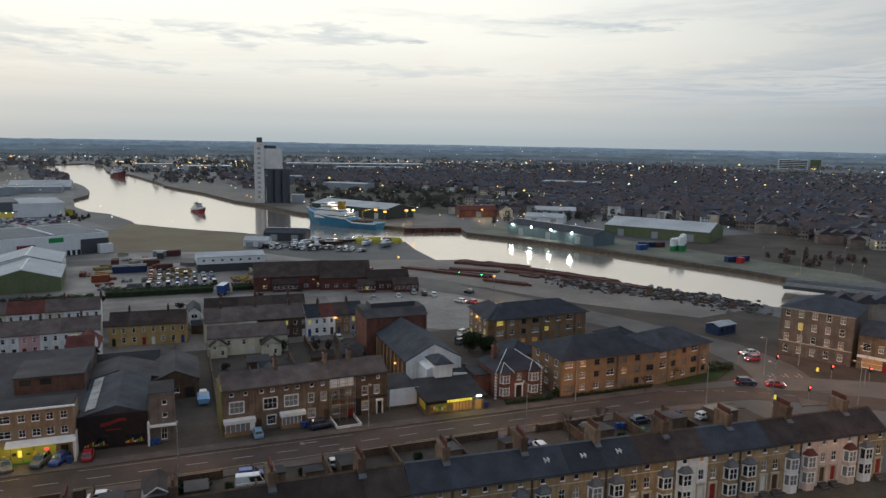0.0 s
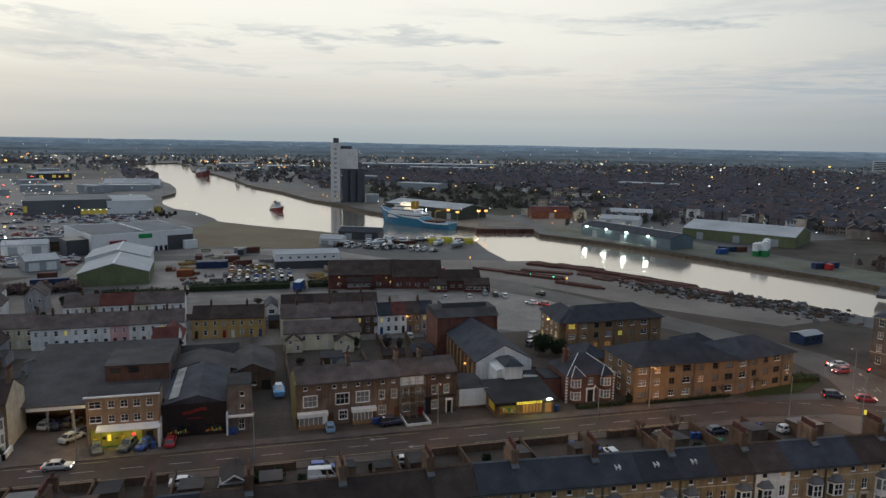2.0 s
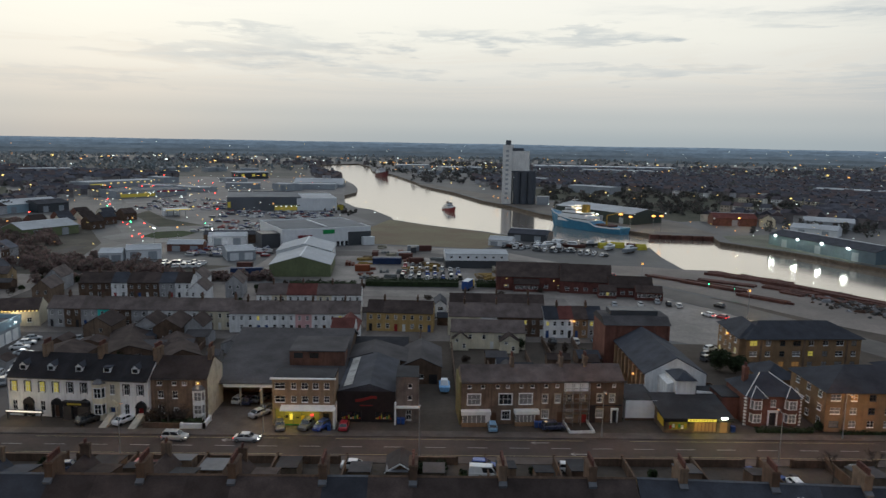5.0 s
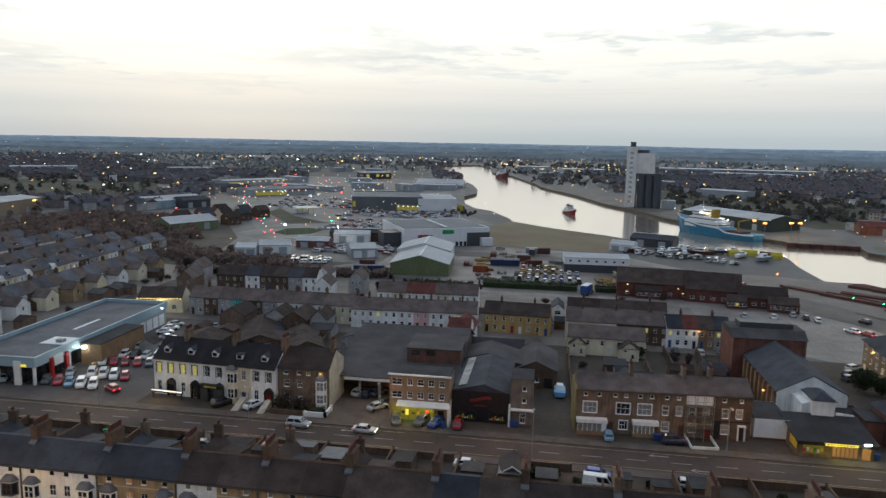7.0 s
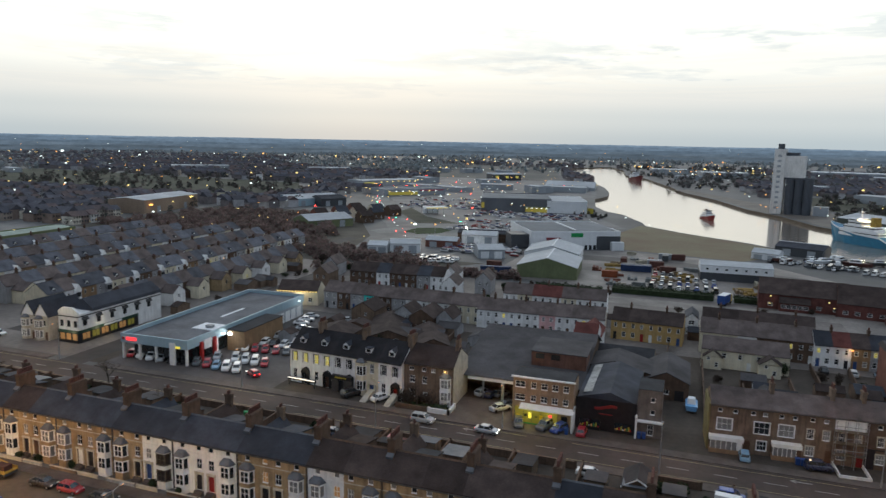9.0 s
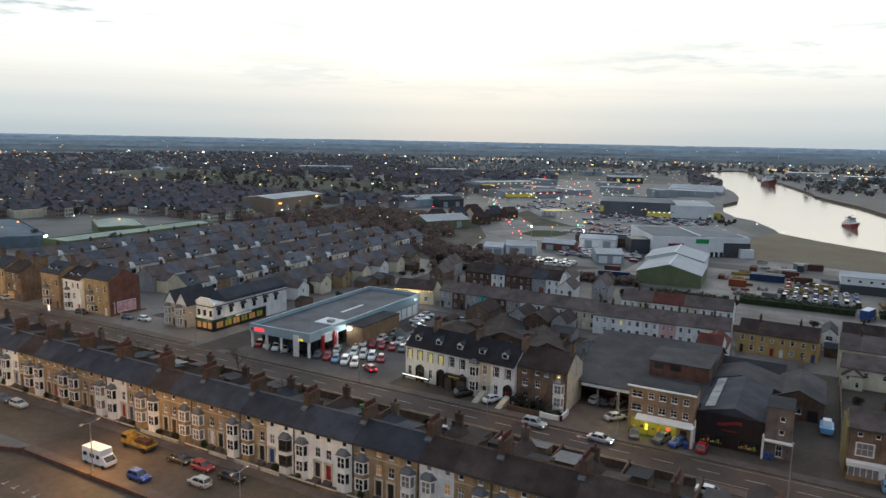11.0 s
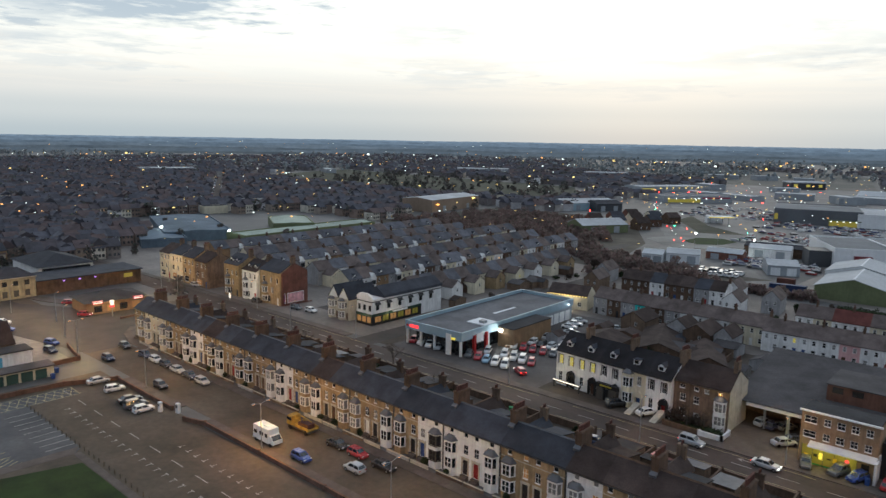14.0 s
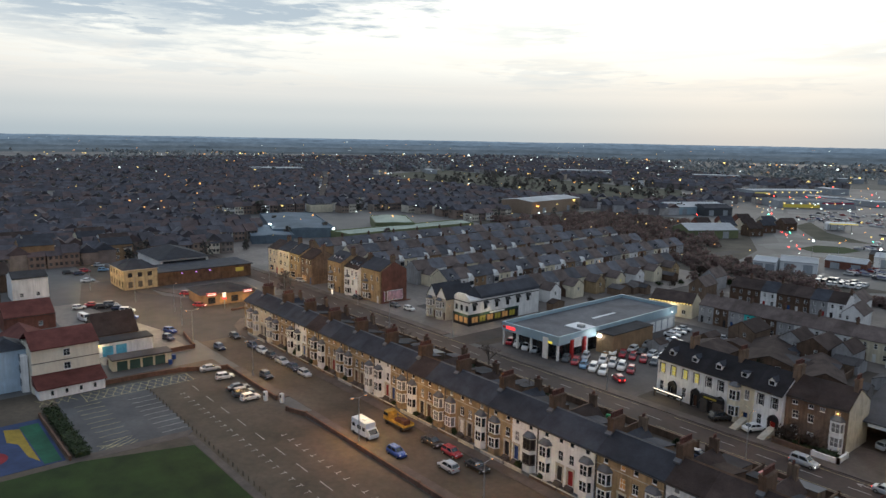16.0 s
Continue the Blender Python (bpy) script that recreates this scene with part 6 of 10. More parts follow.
e = thing("site_cabin", "dark blue site cabin with a pale roof", "cabin", 140.4, 149.5, 0, 10)
part("body", MB().box(0, 7.4, 0, 4.4, 0, 2.6), mat("navy_cladding", (0.02, 0.045, 0.11), 0.5), e)
part("roof", MB().roof(0, 7.4, 0, 4.4, 2.6, 3.2, "x", 0.2, 0.12), METAL_G, e)
for i in range(3):
    part("window", MB().box(1 + i * 2.2, 2 + i * 2.2, -0.04, 0, 1.1, 1.9), GLASS, e)

# ---------------------------------------------------------------- terraces between the shops and the harbour road
def row_house(x, y, w, wall, roof, seed, rz=0, d=7.5, eave=5.3, ridge=7.9, group="terrace row", words="", lit=0.04, dorm=False, gable=False, show=3):
    r = random.Random(seed)
    g = lambda: LIT if r.random() < lit else BLIND if r.random() < 0.3 else GLASS  # noqa: E731
    s = 1 if seed % 2 else -1
    wins = [(-w * 0.24 * s, 3.35, 0.85, 1.25, g()), (w * 0.24 * s, 3.35, 0.8, 1.25, g()), (-w * 0.24 * s, 0.8, 1.0, 1.4, g())][:show]
    e = house(x, y, w, d, eave, ridge, wall, roof, f"{words or 'rendered'} terraced house with a tiled roof", wins, [(w * 0.26 * s, 0.85, 2.05, r.choice(DOORS))] if show > 2 else [], rz,
              chim=[(w / 2, d / 2, ridge - 0.6, ridge + 1.2, 0.5, 1.0, 3, BRICK_DK)] if seed % 2 == 0 else (), group=group, name="terraced_house", plain=True)
    if dorm:
        dormer(e, 0, 0.7, eave + 0.15, 1.2, 0.9, 1.9, True)
    if gable:
        part("bay", MB().box(-w * 0.24 * s - 1.1, -w * 0.24 * s + 1.1, -0.7, 0, 0, eave - 0.6), wall, e)
        part("bay_window", MB().box(-w * 0.24 * s - 0.9, -w * 0.24 * s + 0.9, -0.75, -0.7, 0.8, 2.2), BLIND, e)
        part("bay_window", MB().box(-w * 0.24 * s - 0.9, -w * 0.24 * s + 0.9, -0.75, -0.7, 3.0, 4.4), GLASS, e)
        part("bay_gable", MB().prism([(-w * 0.24 * s - 1.3, eave - 0.6), (-w * 0.24 * s + 1.3, eave - 0.6), (-w * 0.24 * s, eave + 1.3)], "y", -0.8, 1.6), FRAME, e, "white painted gable")
    return e


WALLS = {"W": (WHITE, "white painted"), "C": (CREAM, "cream painted"), "P": (PINK, "pink painted"), "B": (PALEBLUE, "pale blue painted"), "T": (TURQ, "bright turquoise painted"),
         "R": (BRICK_R, "red brick"), "Y": (BRICK_O, "yellow brick"), "O": (mat("buff_brick", (0.46, 0.31, 0.13), 0.88, 0.2, 0.4, 7.0, 0.2, streak=0.2), "yellow brick"), "K": (BRICK_DK, "dark brick"), "G": (GREYR, "grey rendered")}


def row(x0, y0, rz, w, code, roofs, seed, group, **kw):
    c, s = math.cos(radians(rz)), math.sin(radians(rz))
    for i, ch in enumerate(code):
        if ch == " ":
            continue
        m, t = WALLS[ch]
        row_house(x0 + (i + 0.5) * w * c, y0 + (i + 0.5) * w * s, w, m, roofs[i % len(roofs)], seed + i, rz, group=group, words=t, **kw)


row(-53.6, 184.0, 2.5, 4.4, "WWWWPWWW", [TILE_M], 200, "white painted terrace")
row(-104, 187.6, -1.5, 4.6, "GKGTKGWWWCC", [TILE_M], 220, "mixed painted terrace")
row(-52, 207.5, 2.0, 4.5, "WCWWCWW", [TILE_M, TILE_M, TILE_R, TILE_R, TILE_M], 240, "back terrace")
row(-17.0, 187.6, -3.5, 4.6, "OOOO", [TILE_B], 260, "yellow brick terrace")
row(5.4, 183.8, -1, 4.4, "CCWKKK", [TILE_M], 280, "back-lane terrace", d=8, eave=5.4, ridge=8.2)
row(31.2, 182.4, 2, 4.0, "WWYG", [SLATE, TILE_R, TILE_B, SLATE], 300, "lane cottages")
row(-112, 221, 4, 5.0, "KKWKKGW", [TILE_B, TILE_B, SLATE], 320, "back terrace", d=9)
for x, y, w, d, h, rm, rz in ((-69, 157, 10, 21, 2.4, TILE_B, 20), (-56, 155, 8, 17, 2.2, TILE_B, 24), (-84, 152, 11, 10, 2.4, TILE_B, 0)):
    house(x, y, w, d, h, h + 1.7, BRICK_DK, rm, "long low brick workshop behind the villas", [(-2, 1.0, 1.2, 1.0), (2, 1.0, 1.2, 1.0)], [(0, 1.2, 2.1, DOORS[2])], rz, "y", name="workshop", plain=True)
for x, y, m in ((-72, 214, WHITE), (-64, 226, GREYR), (-120, 214, BRICK_B), (-126, 232, GREYR), (-78, 232, WHITE)):
    house(x, y, 5.5, 10, 4.8, 7.4, m, TILE_M, "pale gabled cottage behind the terraces", [(-1.2, 2.9, 0.8, 1.2), (1.2, 2.9, 0.8, 1.2), (0, 0.8, 1.2, 1.3)], [], 6, "y", name="cottage", plain=True)
row(6.0, 197.5, -2, 4.6, "KKKCKK", [TILE_B], 340, "back-lane terrace")
lamp(39.2, 181.4, 4.6, 55, SODIUM, 0.2)
single("bulkhead_lamp", MB().box(-0.25, 0.25, -0.3, 0, 0, 0.3), FAR_O, "lit orange wall lamp on a cottage", "lamp", loc=(39.2, 182.5, 4.6))
# back wings of the lane terrace, with gables towards the yards
house(15.2, 171.5, 19, 8, 4.4, 6.6, CREAM, TILE_M, "long cream rendered back range with a brown roof", [(-7, 2.5, 0.9, 1.2), (-4.5, 2.5, 0.9, 1.2), (-1, 2.5, 0.9, 1.2), (3, 2.5, 0.9, 1.2), (6.5, 2.5, 0.9, 1.2), (-6, 0.6, 1.0, 1.3), (5, 0.6, 1.0, 1.3)], [(1, 0.9, 2.0, DOORS[0])], -2, "x", name="back_range", plain=True)
for x, w, d, m in ((8.2, 4.0, 13, CREAM), (20.4, 4.6, 15, CREAM)):
    house(x, 183 - d, w, d - 8, 3.0, 4.6, m, TILE_B, "cream rendered back wing with a gable", [(-0.9, 2.2, 0.8, 1.0), (0.9, 0.6, 0.8, 1.2)], [], 0, "y", name="back_wing", plain=True)
for x, w, d, m in ((-20.8, 5.6, 10, WHITE), (-60, 4.6, 8, GREYR), (-72, 6, 8, GREYR), (-84, 7, 9, BRICK_B), (-66, 7, 10, BRICK_DK)):
    house(x, 182.5 - d, w, d, 4.2, 6.4, m, TILE_R if x > -30 else TILE_B, "rendered back wing with a tiled roof", [(0.9, 2.6, 0.8, 1.0), (-0.9, 0.8, 0.9, 1.2)], [], 0, "y", name="back_wing", plain=True)
# odd sheds, garages and walls filling the yards
r = random.Random(77)
for i in range(64):
    x, y = r.choice(((r.uniform(-104, -26), r.uniform(194, 203)), (r.uniform(-150, -136), r.uniform(160, 250)), (r.uniform(-194, -182), r.uniform(150, 285)), (r.uniform(-80, -44), r.uniform(140, 172)), (r.uniform(8, 40), r.uniform(136, 160)), (r.uniform(-58, 28), r.uniform(193, 205)), (r.uniform(-100, -58), r.uniform(142, 178))))
    w, d = r.uniform(2.5, 6), r.uniform(3, 7)
    e = thing("outbuilding", "small brick outbuilding with a dark roof in a yard", "shed", x, y, 0, r.choice((0, 0, 90)))
    part("wall", MB().prism([(0, 0), (d, 0), (d, 2.3), (d / 2, 3.3), (0, 2.3)], "x", 0, w), r.choice((BRICK_DK, BRICK_B, GREYR)), e)
    part("roof", MB().roof(0, w, 0, d, 2.3, 3.3, "x", 0.15, 0.1), r.choice((TILE_B, FELT, ASBESTOS, SLATE)), e)
for a, b in (((6, 134), (6, 176)), ((14, 134), (14, 160)), ((24, 134), (24, 165)), ((30, 136), (30, 178)), ((36, 136), (38, 178)), ((-2, 160), (-2, 184)), ((-43, 165), (-43, 182)), ((-79, 136), (-79, 170)), ((-55, 136), (-56, 170))):
    wall_run([a, b], 1.6, 0.22, BRICK_DK, "dark brick yard wall", "yard_wall", cap=BRICK_DK)
hedge(18, 150, 9, 5, 1.8, 51, "overgrown green garden shrubs behind houses")
for i in range(46):
    r3 = random.Random(400 + i)
    x, y = r3.choice(((r3.uniform(-78, -44), r3.uniform(138, 170)), (r3.uniform(8, 40), r3.uniform(136, 176)), (r3.uniform(-100, 30), r3.uniform(194, 204)), (r3.uniform(-130, 46), r3.uniform(216, 246)), (r3.uniform(-152, -134), r3.uniform(150, 260))))
    bush(x, y, r3.uniform(0.9, 2.2), r3.uniform(1.6, 4.0), 420 + i, *(("brown leafless shrub in a back yard", TWIG) if i % 2 else ("dark evergreen shrub in a back yard", HEDGE)))
hedge(-6, 250, 34, 6, 3.0, 52, "tall dark hedge along the road")
hedge(24, 250, 14, 5, 2.6, 53, "tall dark hedge along the road")
hedge(-38, 247, 24, 3, 2.2, 54, "tall dark hedge along the road")
e = house(3.5, 200, 3.4, 9, 4.6, 6.0, WHITE, SLATE, "narrow white house at the end of the lane", [(0, 2.8, 1.6, 1.2)], [], 0, "y", name="house")

MAROON = mat("maroon_brick", (0.13, 0.050, 0.042), 0.9, 0.3, 0.5, 7.0, 0.2, streak=0.25)
# red brick offices: long low ranges under dark tiled roofs
for x, y, w, d, h, rdg, rz in ((24, 243, 26, 12, 5.0, 9.2, -4), (46, 239, 18, 12, 4.4, 9.4, -8), (62, 234, 15, 9, 3.4, 6.6, -8), (30, 241, 9, 5, 2.8, 4.4, -4), (58, 232, 6, 5, 2.6, 4.2, -8), (70, 229.5, 9, 5, 2.8, 4.6, -8)):
    e = house(x + w / 2, y, w, d, h, rdg, MAROON, TILE_B, "red brick office range under a dark tiled roof", [(-w * 0.36 + i * w * 0.18, 1.0, 1.4, 1.2, LIT if (i * 3 + int(x)) % 8 == 0 and x != 24 else GLASS) for i in range(5)], [], rz, name="office_range", group="brick offices", plain=True)
for x, y, z in ((27.5, 242.4, 4.4), (27.3, 242.4, 2.0), (44, 240.8, 4.0), (45.5, 240.6, 2.4)):
    single("bulkhead_lamp", MB().box(-0.2, 0.2, -0.2, 0, 0, 0.2), FAR_Y, "lit wall lamp on the brick offices", "lamp", loc=(x, y, z))


# ---------------------------------------------------------------- car showroom
e = thing("car_showroom", "low flat-roofed showroom with a blue-grey fascia", "showroom", -122.6, 124.4, 0, 1.0)
W, D, Z = 18.6, 52.5, 6.0
part("slab_roof", MB().box(0.3, W - 0.3, 0.3, D - 0.3, 5.0, 5.15), mat("bitumen_roof", (0.115, 0.12, 0.135), 0.8, 0.35, 0.15, 1.5, 0.1), e)
for nm, bx in (("fascia", (0, W, 0, 0.3)), ("fascia", (0, W, D - 0.3, D)), ("fascia", (0, 0.3, 0.3, D - 0.3)), ("fascia", (W - 0.3, W, 0.3, D - 0.3))):
    part(nm, MB().box(*bx, 3.9, 6.0), METAL_B, e)
    part("capping", MB().box(bx[0] - 0.06, bx[1] + 0.06, bx[2] - 0.06, bx[3] + 0.06, 6.0, 6.1), METAL_B, e)
part("glazing", MB().box(2.2, W - 1.4, 1.8, 1.9, 0, 3.9).box(W - 1.5, W - 1.4, 1.9, 20, 0, 3.9).box(2.2, 2.3, 1.9, 20, 0, 3.9), GLASS, e)
part("workshop_wall", MB().box(0.3, W - 0.3, 20, D - 0.3, 0, 3.9), METAL_G, e)
for cx, cy in ((0.4, 0.5), (5, 0.5), (9.6, 0.5), (14.2, 0.5), (W - 0.6, 0.5), (W - 0.6, 6), (W - 0.6, 11.5), (W - 0.6, 17)):
    part("column", MB().box(cx - 0.25, cx + 0.25, cy - 0.25, cy + 0.25, 0, 3.9), FRAME, e)
for i in range(7):
    part("workshop_door", MB().box(W - 0.3, W - 0.22, 30 + i * 3.1, 32.4 + i * 3.1, 0.02, 3.0), FRAME, e)
part("lit_sign", MB().box(1.6, 4.6, -0.12, -0.02, 4.5, 5.3), SIGN_R, e, "lit red sign")
part("emblem", MB().box(0.5, 1.1, -0.12, -0.02, 4.6, 5.2), RED, e)
part("side_sign", MB().box(W + 0.02, W + 0.3, 5.6, 8.4, 2.6, 4.8), FRAME, e)
for y0 in (4.4, 9.2):
    part("red_portal", MB().box(W - 0.1, W + 0.5, y0, y0 + 0.8, 0, 4.6), RED, e)
part("roof_hatch", MB().box(10.5, 16.5, 12, 17.5, 5.15, 5.3), METAL_W, e)
part("roof_plant", MB().box(13.6, 15.2, 13.2, 14.6, 5.3, 6.0), STEEL, e)
part("roof_strip", MB().box(10, 10.8, 24, 34, 5.15, 5.25), METAL_W, e)
e = thing("service_block", "brown brick service block beside the showroom", "building", -104.0, 139.2)
part("wall", MB().box(0, 5.0, 0, 17, 0, 5.0), BRICK_O, e)
part("roof", MB().box(-0.1, 5.1, -0.1, 17.1, 5.0, 5.2), FELT, e)
e = thing("floodlight", "bright white floodlight on the brick wall", "lamp", -103.0, 139.0, 4.0)
part("head", MB().box(-0.35, 0.35, -0.3, 0.25, 0, 0.45), BULB_W, e)
part("bracket", MB().box(-0.1, 0.1, 0.0, 0.3, -0.3, 0), STEEL, e)
lamp(-102.0, 136.0, 3.6, 130, COOL, 0.3)
e = thing("sign_pylon", "white totem sign at the showroom kerb", "sign", -108, 124.6)
part("panel", MB().box(-0.75, 0.75, -0.2, 0.2, 0, 5.2), FRAME, e)
part("lit_panel", MB().box(0.9, 2.0, -0.1, 0.1, 4.0, 4.5), SIGN_Y, e)
single("wall_lamp", MB().box(-0.2, 0.2, -0.2, 0.2, 0, 0.4), FAR_W, "bright white corner lamp on the showroom", "lamp", loc=(-103.7, 172.5, 5.0))
# warm string of bulbs on the building behind
e = house(-113, 187, 13, 8, 4.4, 7.0, CREAM, TILE_B, "cream building with a string of warm bulbs", [(-4, 1, 1.2, 1.4), (0, 1, 1.2, 1.4), (4, 1, 1.2, 1.4)], [], 12, name="club_house")
for i in range(14):
    part("bulb", shared("bulb", lambda: MB().box(-0.15, 0.15, -0.15, 0.15, 0, 0.28).mesh("bulb", FAR_Y)), None, e, "", (-6.3 + i * 0.95, -0.35, 4.2))
lamp(-112, 185.6, 3.6, 300, WARM, 0.6)
lamp(-103.0, 173.4, 5.2, 160, COOL, 0.3)

# the black and white corner pub, twin-gabled house
e = thing("pub", "white corner pub with black bands and slate roof", "pub", -146.6, 129)
holes = [(1.0 + i * 2.2, 4.1, 1.1, 1.6) for i in range(3)]
part("wall", MB().facade(0, 6.2, 0, 7.4, 0, holes).box(0, 6.2, 0.23, 29, 0, 7.4), WHITE, e)
for a in holes:
    window(e, *a, fmat=FRAME_D)
part("ground_floor", MB().box(-0.1, 6.3, -0.12, 0, 0, 3.2).box(6.2, 6.32, 0, 20, 0, 3.2), BLACK, e, "black painted ground floor")
part("green_fascia", MB().box(-0.16, 6.4, -0.2, -0.12, 2.6, 3.3).box(6.32, 6.42, -0.12, 20, 2.6, 3.3), mat("bottle_green_paint", (0.012, 0.05, 0.035), 0.4), e)
part("sign_board", MB().box(6.42, 6.46, 8, 14, 2.7, 3.2), FRAME, e)
for i in range(3):
    part("lit_window", MB().box(0.5 + i * 2, 1.9 + i * 2, -0.17, -0.12, 0.8, 2.4), LIT_DIM, e)
for i in range(6):
    part("side_window", MB().box(6.32, 6.36, 1.2 + i * 3, 3.4 + i * 3, 0.8, 2.4), SHOP_DIM if i % 2 else LIT_DIM, e)
    part("glazing_bar", MB().box(6.36, 6.4, 2.24 + i * 3, 2.36 + i * 3, 0.8, 2.4), BLACK, e)
    part("upper_window", MB().box(6.2, 6.26, 1.6 + i * 4.4, 2.8 + i * 4.4, 4.2, 5.8), GLASS, e)
    part("awning", MB().prism([(0, 5.8), (0.7, 5.8), (0, 6.5)], "y", 1.3 + i * 4.4, 3.1 + i * 4.4), BLACK, e, "", (6.2, 0, 0))
part("band", MB().box(-0.08, 6.3, -0.08, 29, 6.6, 6.85), BLACK, e)
part("roof", MB().prism([(-0.3, 7.4), (6.5, 7.4), (6.3, 8.2), (3.1, 10.4), (-0.1, 8.2)], "y", 4.5, 29), SLATE, e)
part("parapet", MB().prism([(0, 7.4), (6.2, 7.4), (6.2, 8.0), (4.6, 9.0), (1.6, 9.0), (0, 8.0)], "y", -0.1, 0.5), WHITE, e)
lamp(-143.6, 127.2, 2.4, 90, WARM, 0.4)
lamp(-138.6, 136.0, 2.6, 110, WARM, 0.5)
for i in range(2):
    e = house(-155.6 + i * 4.4, 128, 4.3, 11, 6.4, 9.6, STONE, SLATE, "pale brick house with a white timbered gable", [(-0.9, 3.7, 1.2, 1.5, BLIND), (0.9, 3.7, 0.8, 1.5), (-0.6, 0.8, 1.6, 1.7)], [(1.4, 0.9, 2.2, DOORS[4])], 0, "y", name="house", group="twin gabled houses")
    part("gable_board", MB().prism([(-1.9, 6.3), (1.9, 6.3), (0, 9.1)], "y", -0.08, -0.02), FRAME, e)
    terrace_bay(e, -0.7, STONE, 5.6, ((0.8, 2.5), (3.5, 5.1)), BLIND)

# shops and houses further up the main road
for i, (x, w, m, rf, h) in enumerate(((-182.5, 11, BRICK_Y, SLATE, 10.4), (-192.5, 8.4, WHITE, TILE_B, 9.4), (-201.5, 8.6, BRICK_Y, SLATE, 10.4), (-219, 8.2, BRICK_B, TILE_B, 9.0), (-227.5, 8, BRICK_Y, SLATE, 9.6), (-236, 8, CREAM, SLATE, 9.6), (-244.5, 8, CREAM, TILE_B, 9.2))):
    wins = [(-w * 0.3, 6.8, 1.1, 1.7), (w * 0.05, 6.8, 1.1, 1.7, BLIND), (w * 0.34, 6.8, 1.0, 1.7), (-w * 0.3, 3.6, 1.3, 1.8), (w * 0.1, 3.6, 1.3, 1.8, BLIND), (-w * 0.2, 0.6, w * 0.4, 2.0, LIT_DIM if i in (3, 5) else GLASS)]
    e = house(x, 124.6 - i * 0.9 if i < 3 else 121.8, w, 10, h, h + 2.8, m, rf, "tall Victorian house over a shop on the main road", wins, [(w * 0.36, 1.0, 2.3, DOORS[i % 5])], 0,
              chim=[(w / 2 - 0.3, 5, h + 1.8, h + 4.6, 0.7, 1.6, 4, BRICK_B)], name="tall_house", group="main road houses", plain=True)
    if i < 3:
        terrace_bay(e, -w * 0.22, m, 6.2, ((0.9, 2.5), (3.6, 5.3)), GLASS)
    if i in (1, 2):
        dormer(e, -1.5, 1.2, h + 0.3, 1.3, 1.1, 2, True)
        dormer(e, 1.8, 1.2, h + 0.3, 1.3, 1.1, 2, True)
e = thing("billboard", "pink and blue advertising boards on a gable corner", "billboard", -176.6, 126.4)
for a, rz, m, t in (((0, 0.4), 90, mat("pink_poster", (0.62, 0.36, 0.40), 0.5, 0.4, 0.6, 1.5), "pale pink poster"), ((-5.6, -0.6), 0, mat("blue_poster", (0.16, 0.22, 0.48), 0.5, 0.5, 0.7, 1.5, tint=(0.5, 0.08, 0.22)), "blue and red poster")):
    b = part("board", MB().box(0, 6.2, -0.12, 0, 0.8, 4.0), FRAME, e, "", (a[0] + (0.1 if rz else 0), a[1], 0), rz)
    part("poster", MB().box(0.15, 6.05, -0.16, -0.12, 0.95, 3.85), m, b, t)
    for k in range(2):
        part("leg", MB().box(1 + 4 * k, 1.25 + 4 * k, -0.1, 0.1, 0, 0.8), TIMBER, b)
part("gable", MB().box(0, 0.2, 0.3, 9.8, 0, 0.3), BRICK_R, e)
e = thing("gable_end", "tall red brick gable wall", "wall", -176.95, 124.9)
part("wall", MB().prism([(0, 0), (9.8, 0), (9.8, 10.2), (4.9, 13.0), (0, 10.2)], "x", 0, 0.3), BRICK_R, e)

# drive-in restaurant with lit signs
e = thing("restaurant", "low brick drive-in restaurant with lit red signs", "restaurant", -219, 79.5, 0, -4)
part("wall", MB().box(0, 13, 0, 17, 0, 3.6), BRICK_O, e)
part("roof", MB().hip(0, 13, 0, 17, 3.6, 5.6, 0.8), FELT, e)
for y0 in (1.5, 13):
    part("sign", MB().box(13.05, 13.3, y0, y0 + 3, 3.0, 4.0), RED, e)
    part("sign_light", MB().box(13.3, 13.34, y0 + 0.2, y0 + 2.8, 3.2, 3.85), SIGN_PALE, e)
for i in range(4):
    part("window", MB().box(13.0, 13.06, 2 + i * 3.6, 4.2 + i * 3.6, 0.6, 2.5), LIT_DIM if i % 2 else GLASS, e)
e = thing("sign_pylon", "tall lit totem sign in red and white", "sign", -200.5, 83.5)
part("pole", MB().cyl(0, 0, 0, 3.4, 0.14), STEEL, e)
part("lit_panel", MB().box(-0.2, 0.2, -0.5, 0.5, 3.4, 4.8), SIGN_W, e)
part("lit_panel", MB().box(-0.22, 0.22, -0.55, 0.55, 2.8, 3.4), SIGN_R, e)
lamp(-203, 86, 4.4, 1800, SODIUM, 0.4)
lamp(-206, 97, 4.0, 1200, SODIUM, 0.4)
for i in range(1):
    e = thing("totem", "small lit white street sign", "sign", (-196, -190, -212, -178, -186)[i], (118.6, 118.8, 76, 118.4, 79)[i])
    part("panel", MB().box(-0.4, 0.4, -0.1, 0.1, 0.6, 2.2), SIGN_W, e)
    part("leg", MB().box(-0.3, 0.3, -0.08, 0.08, 0, 0.6), STEEL, e)

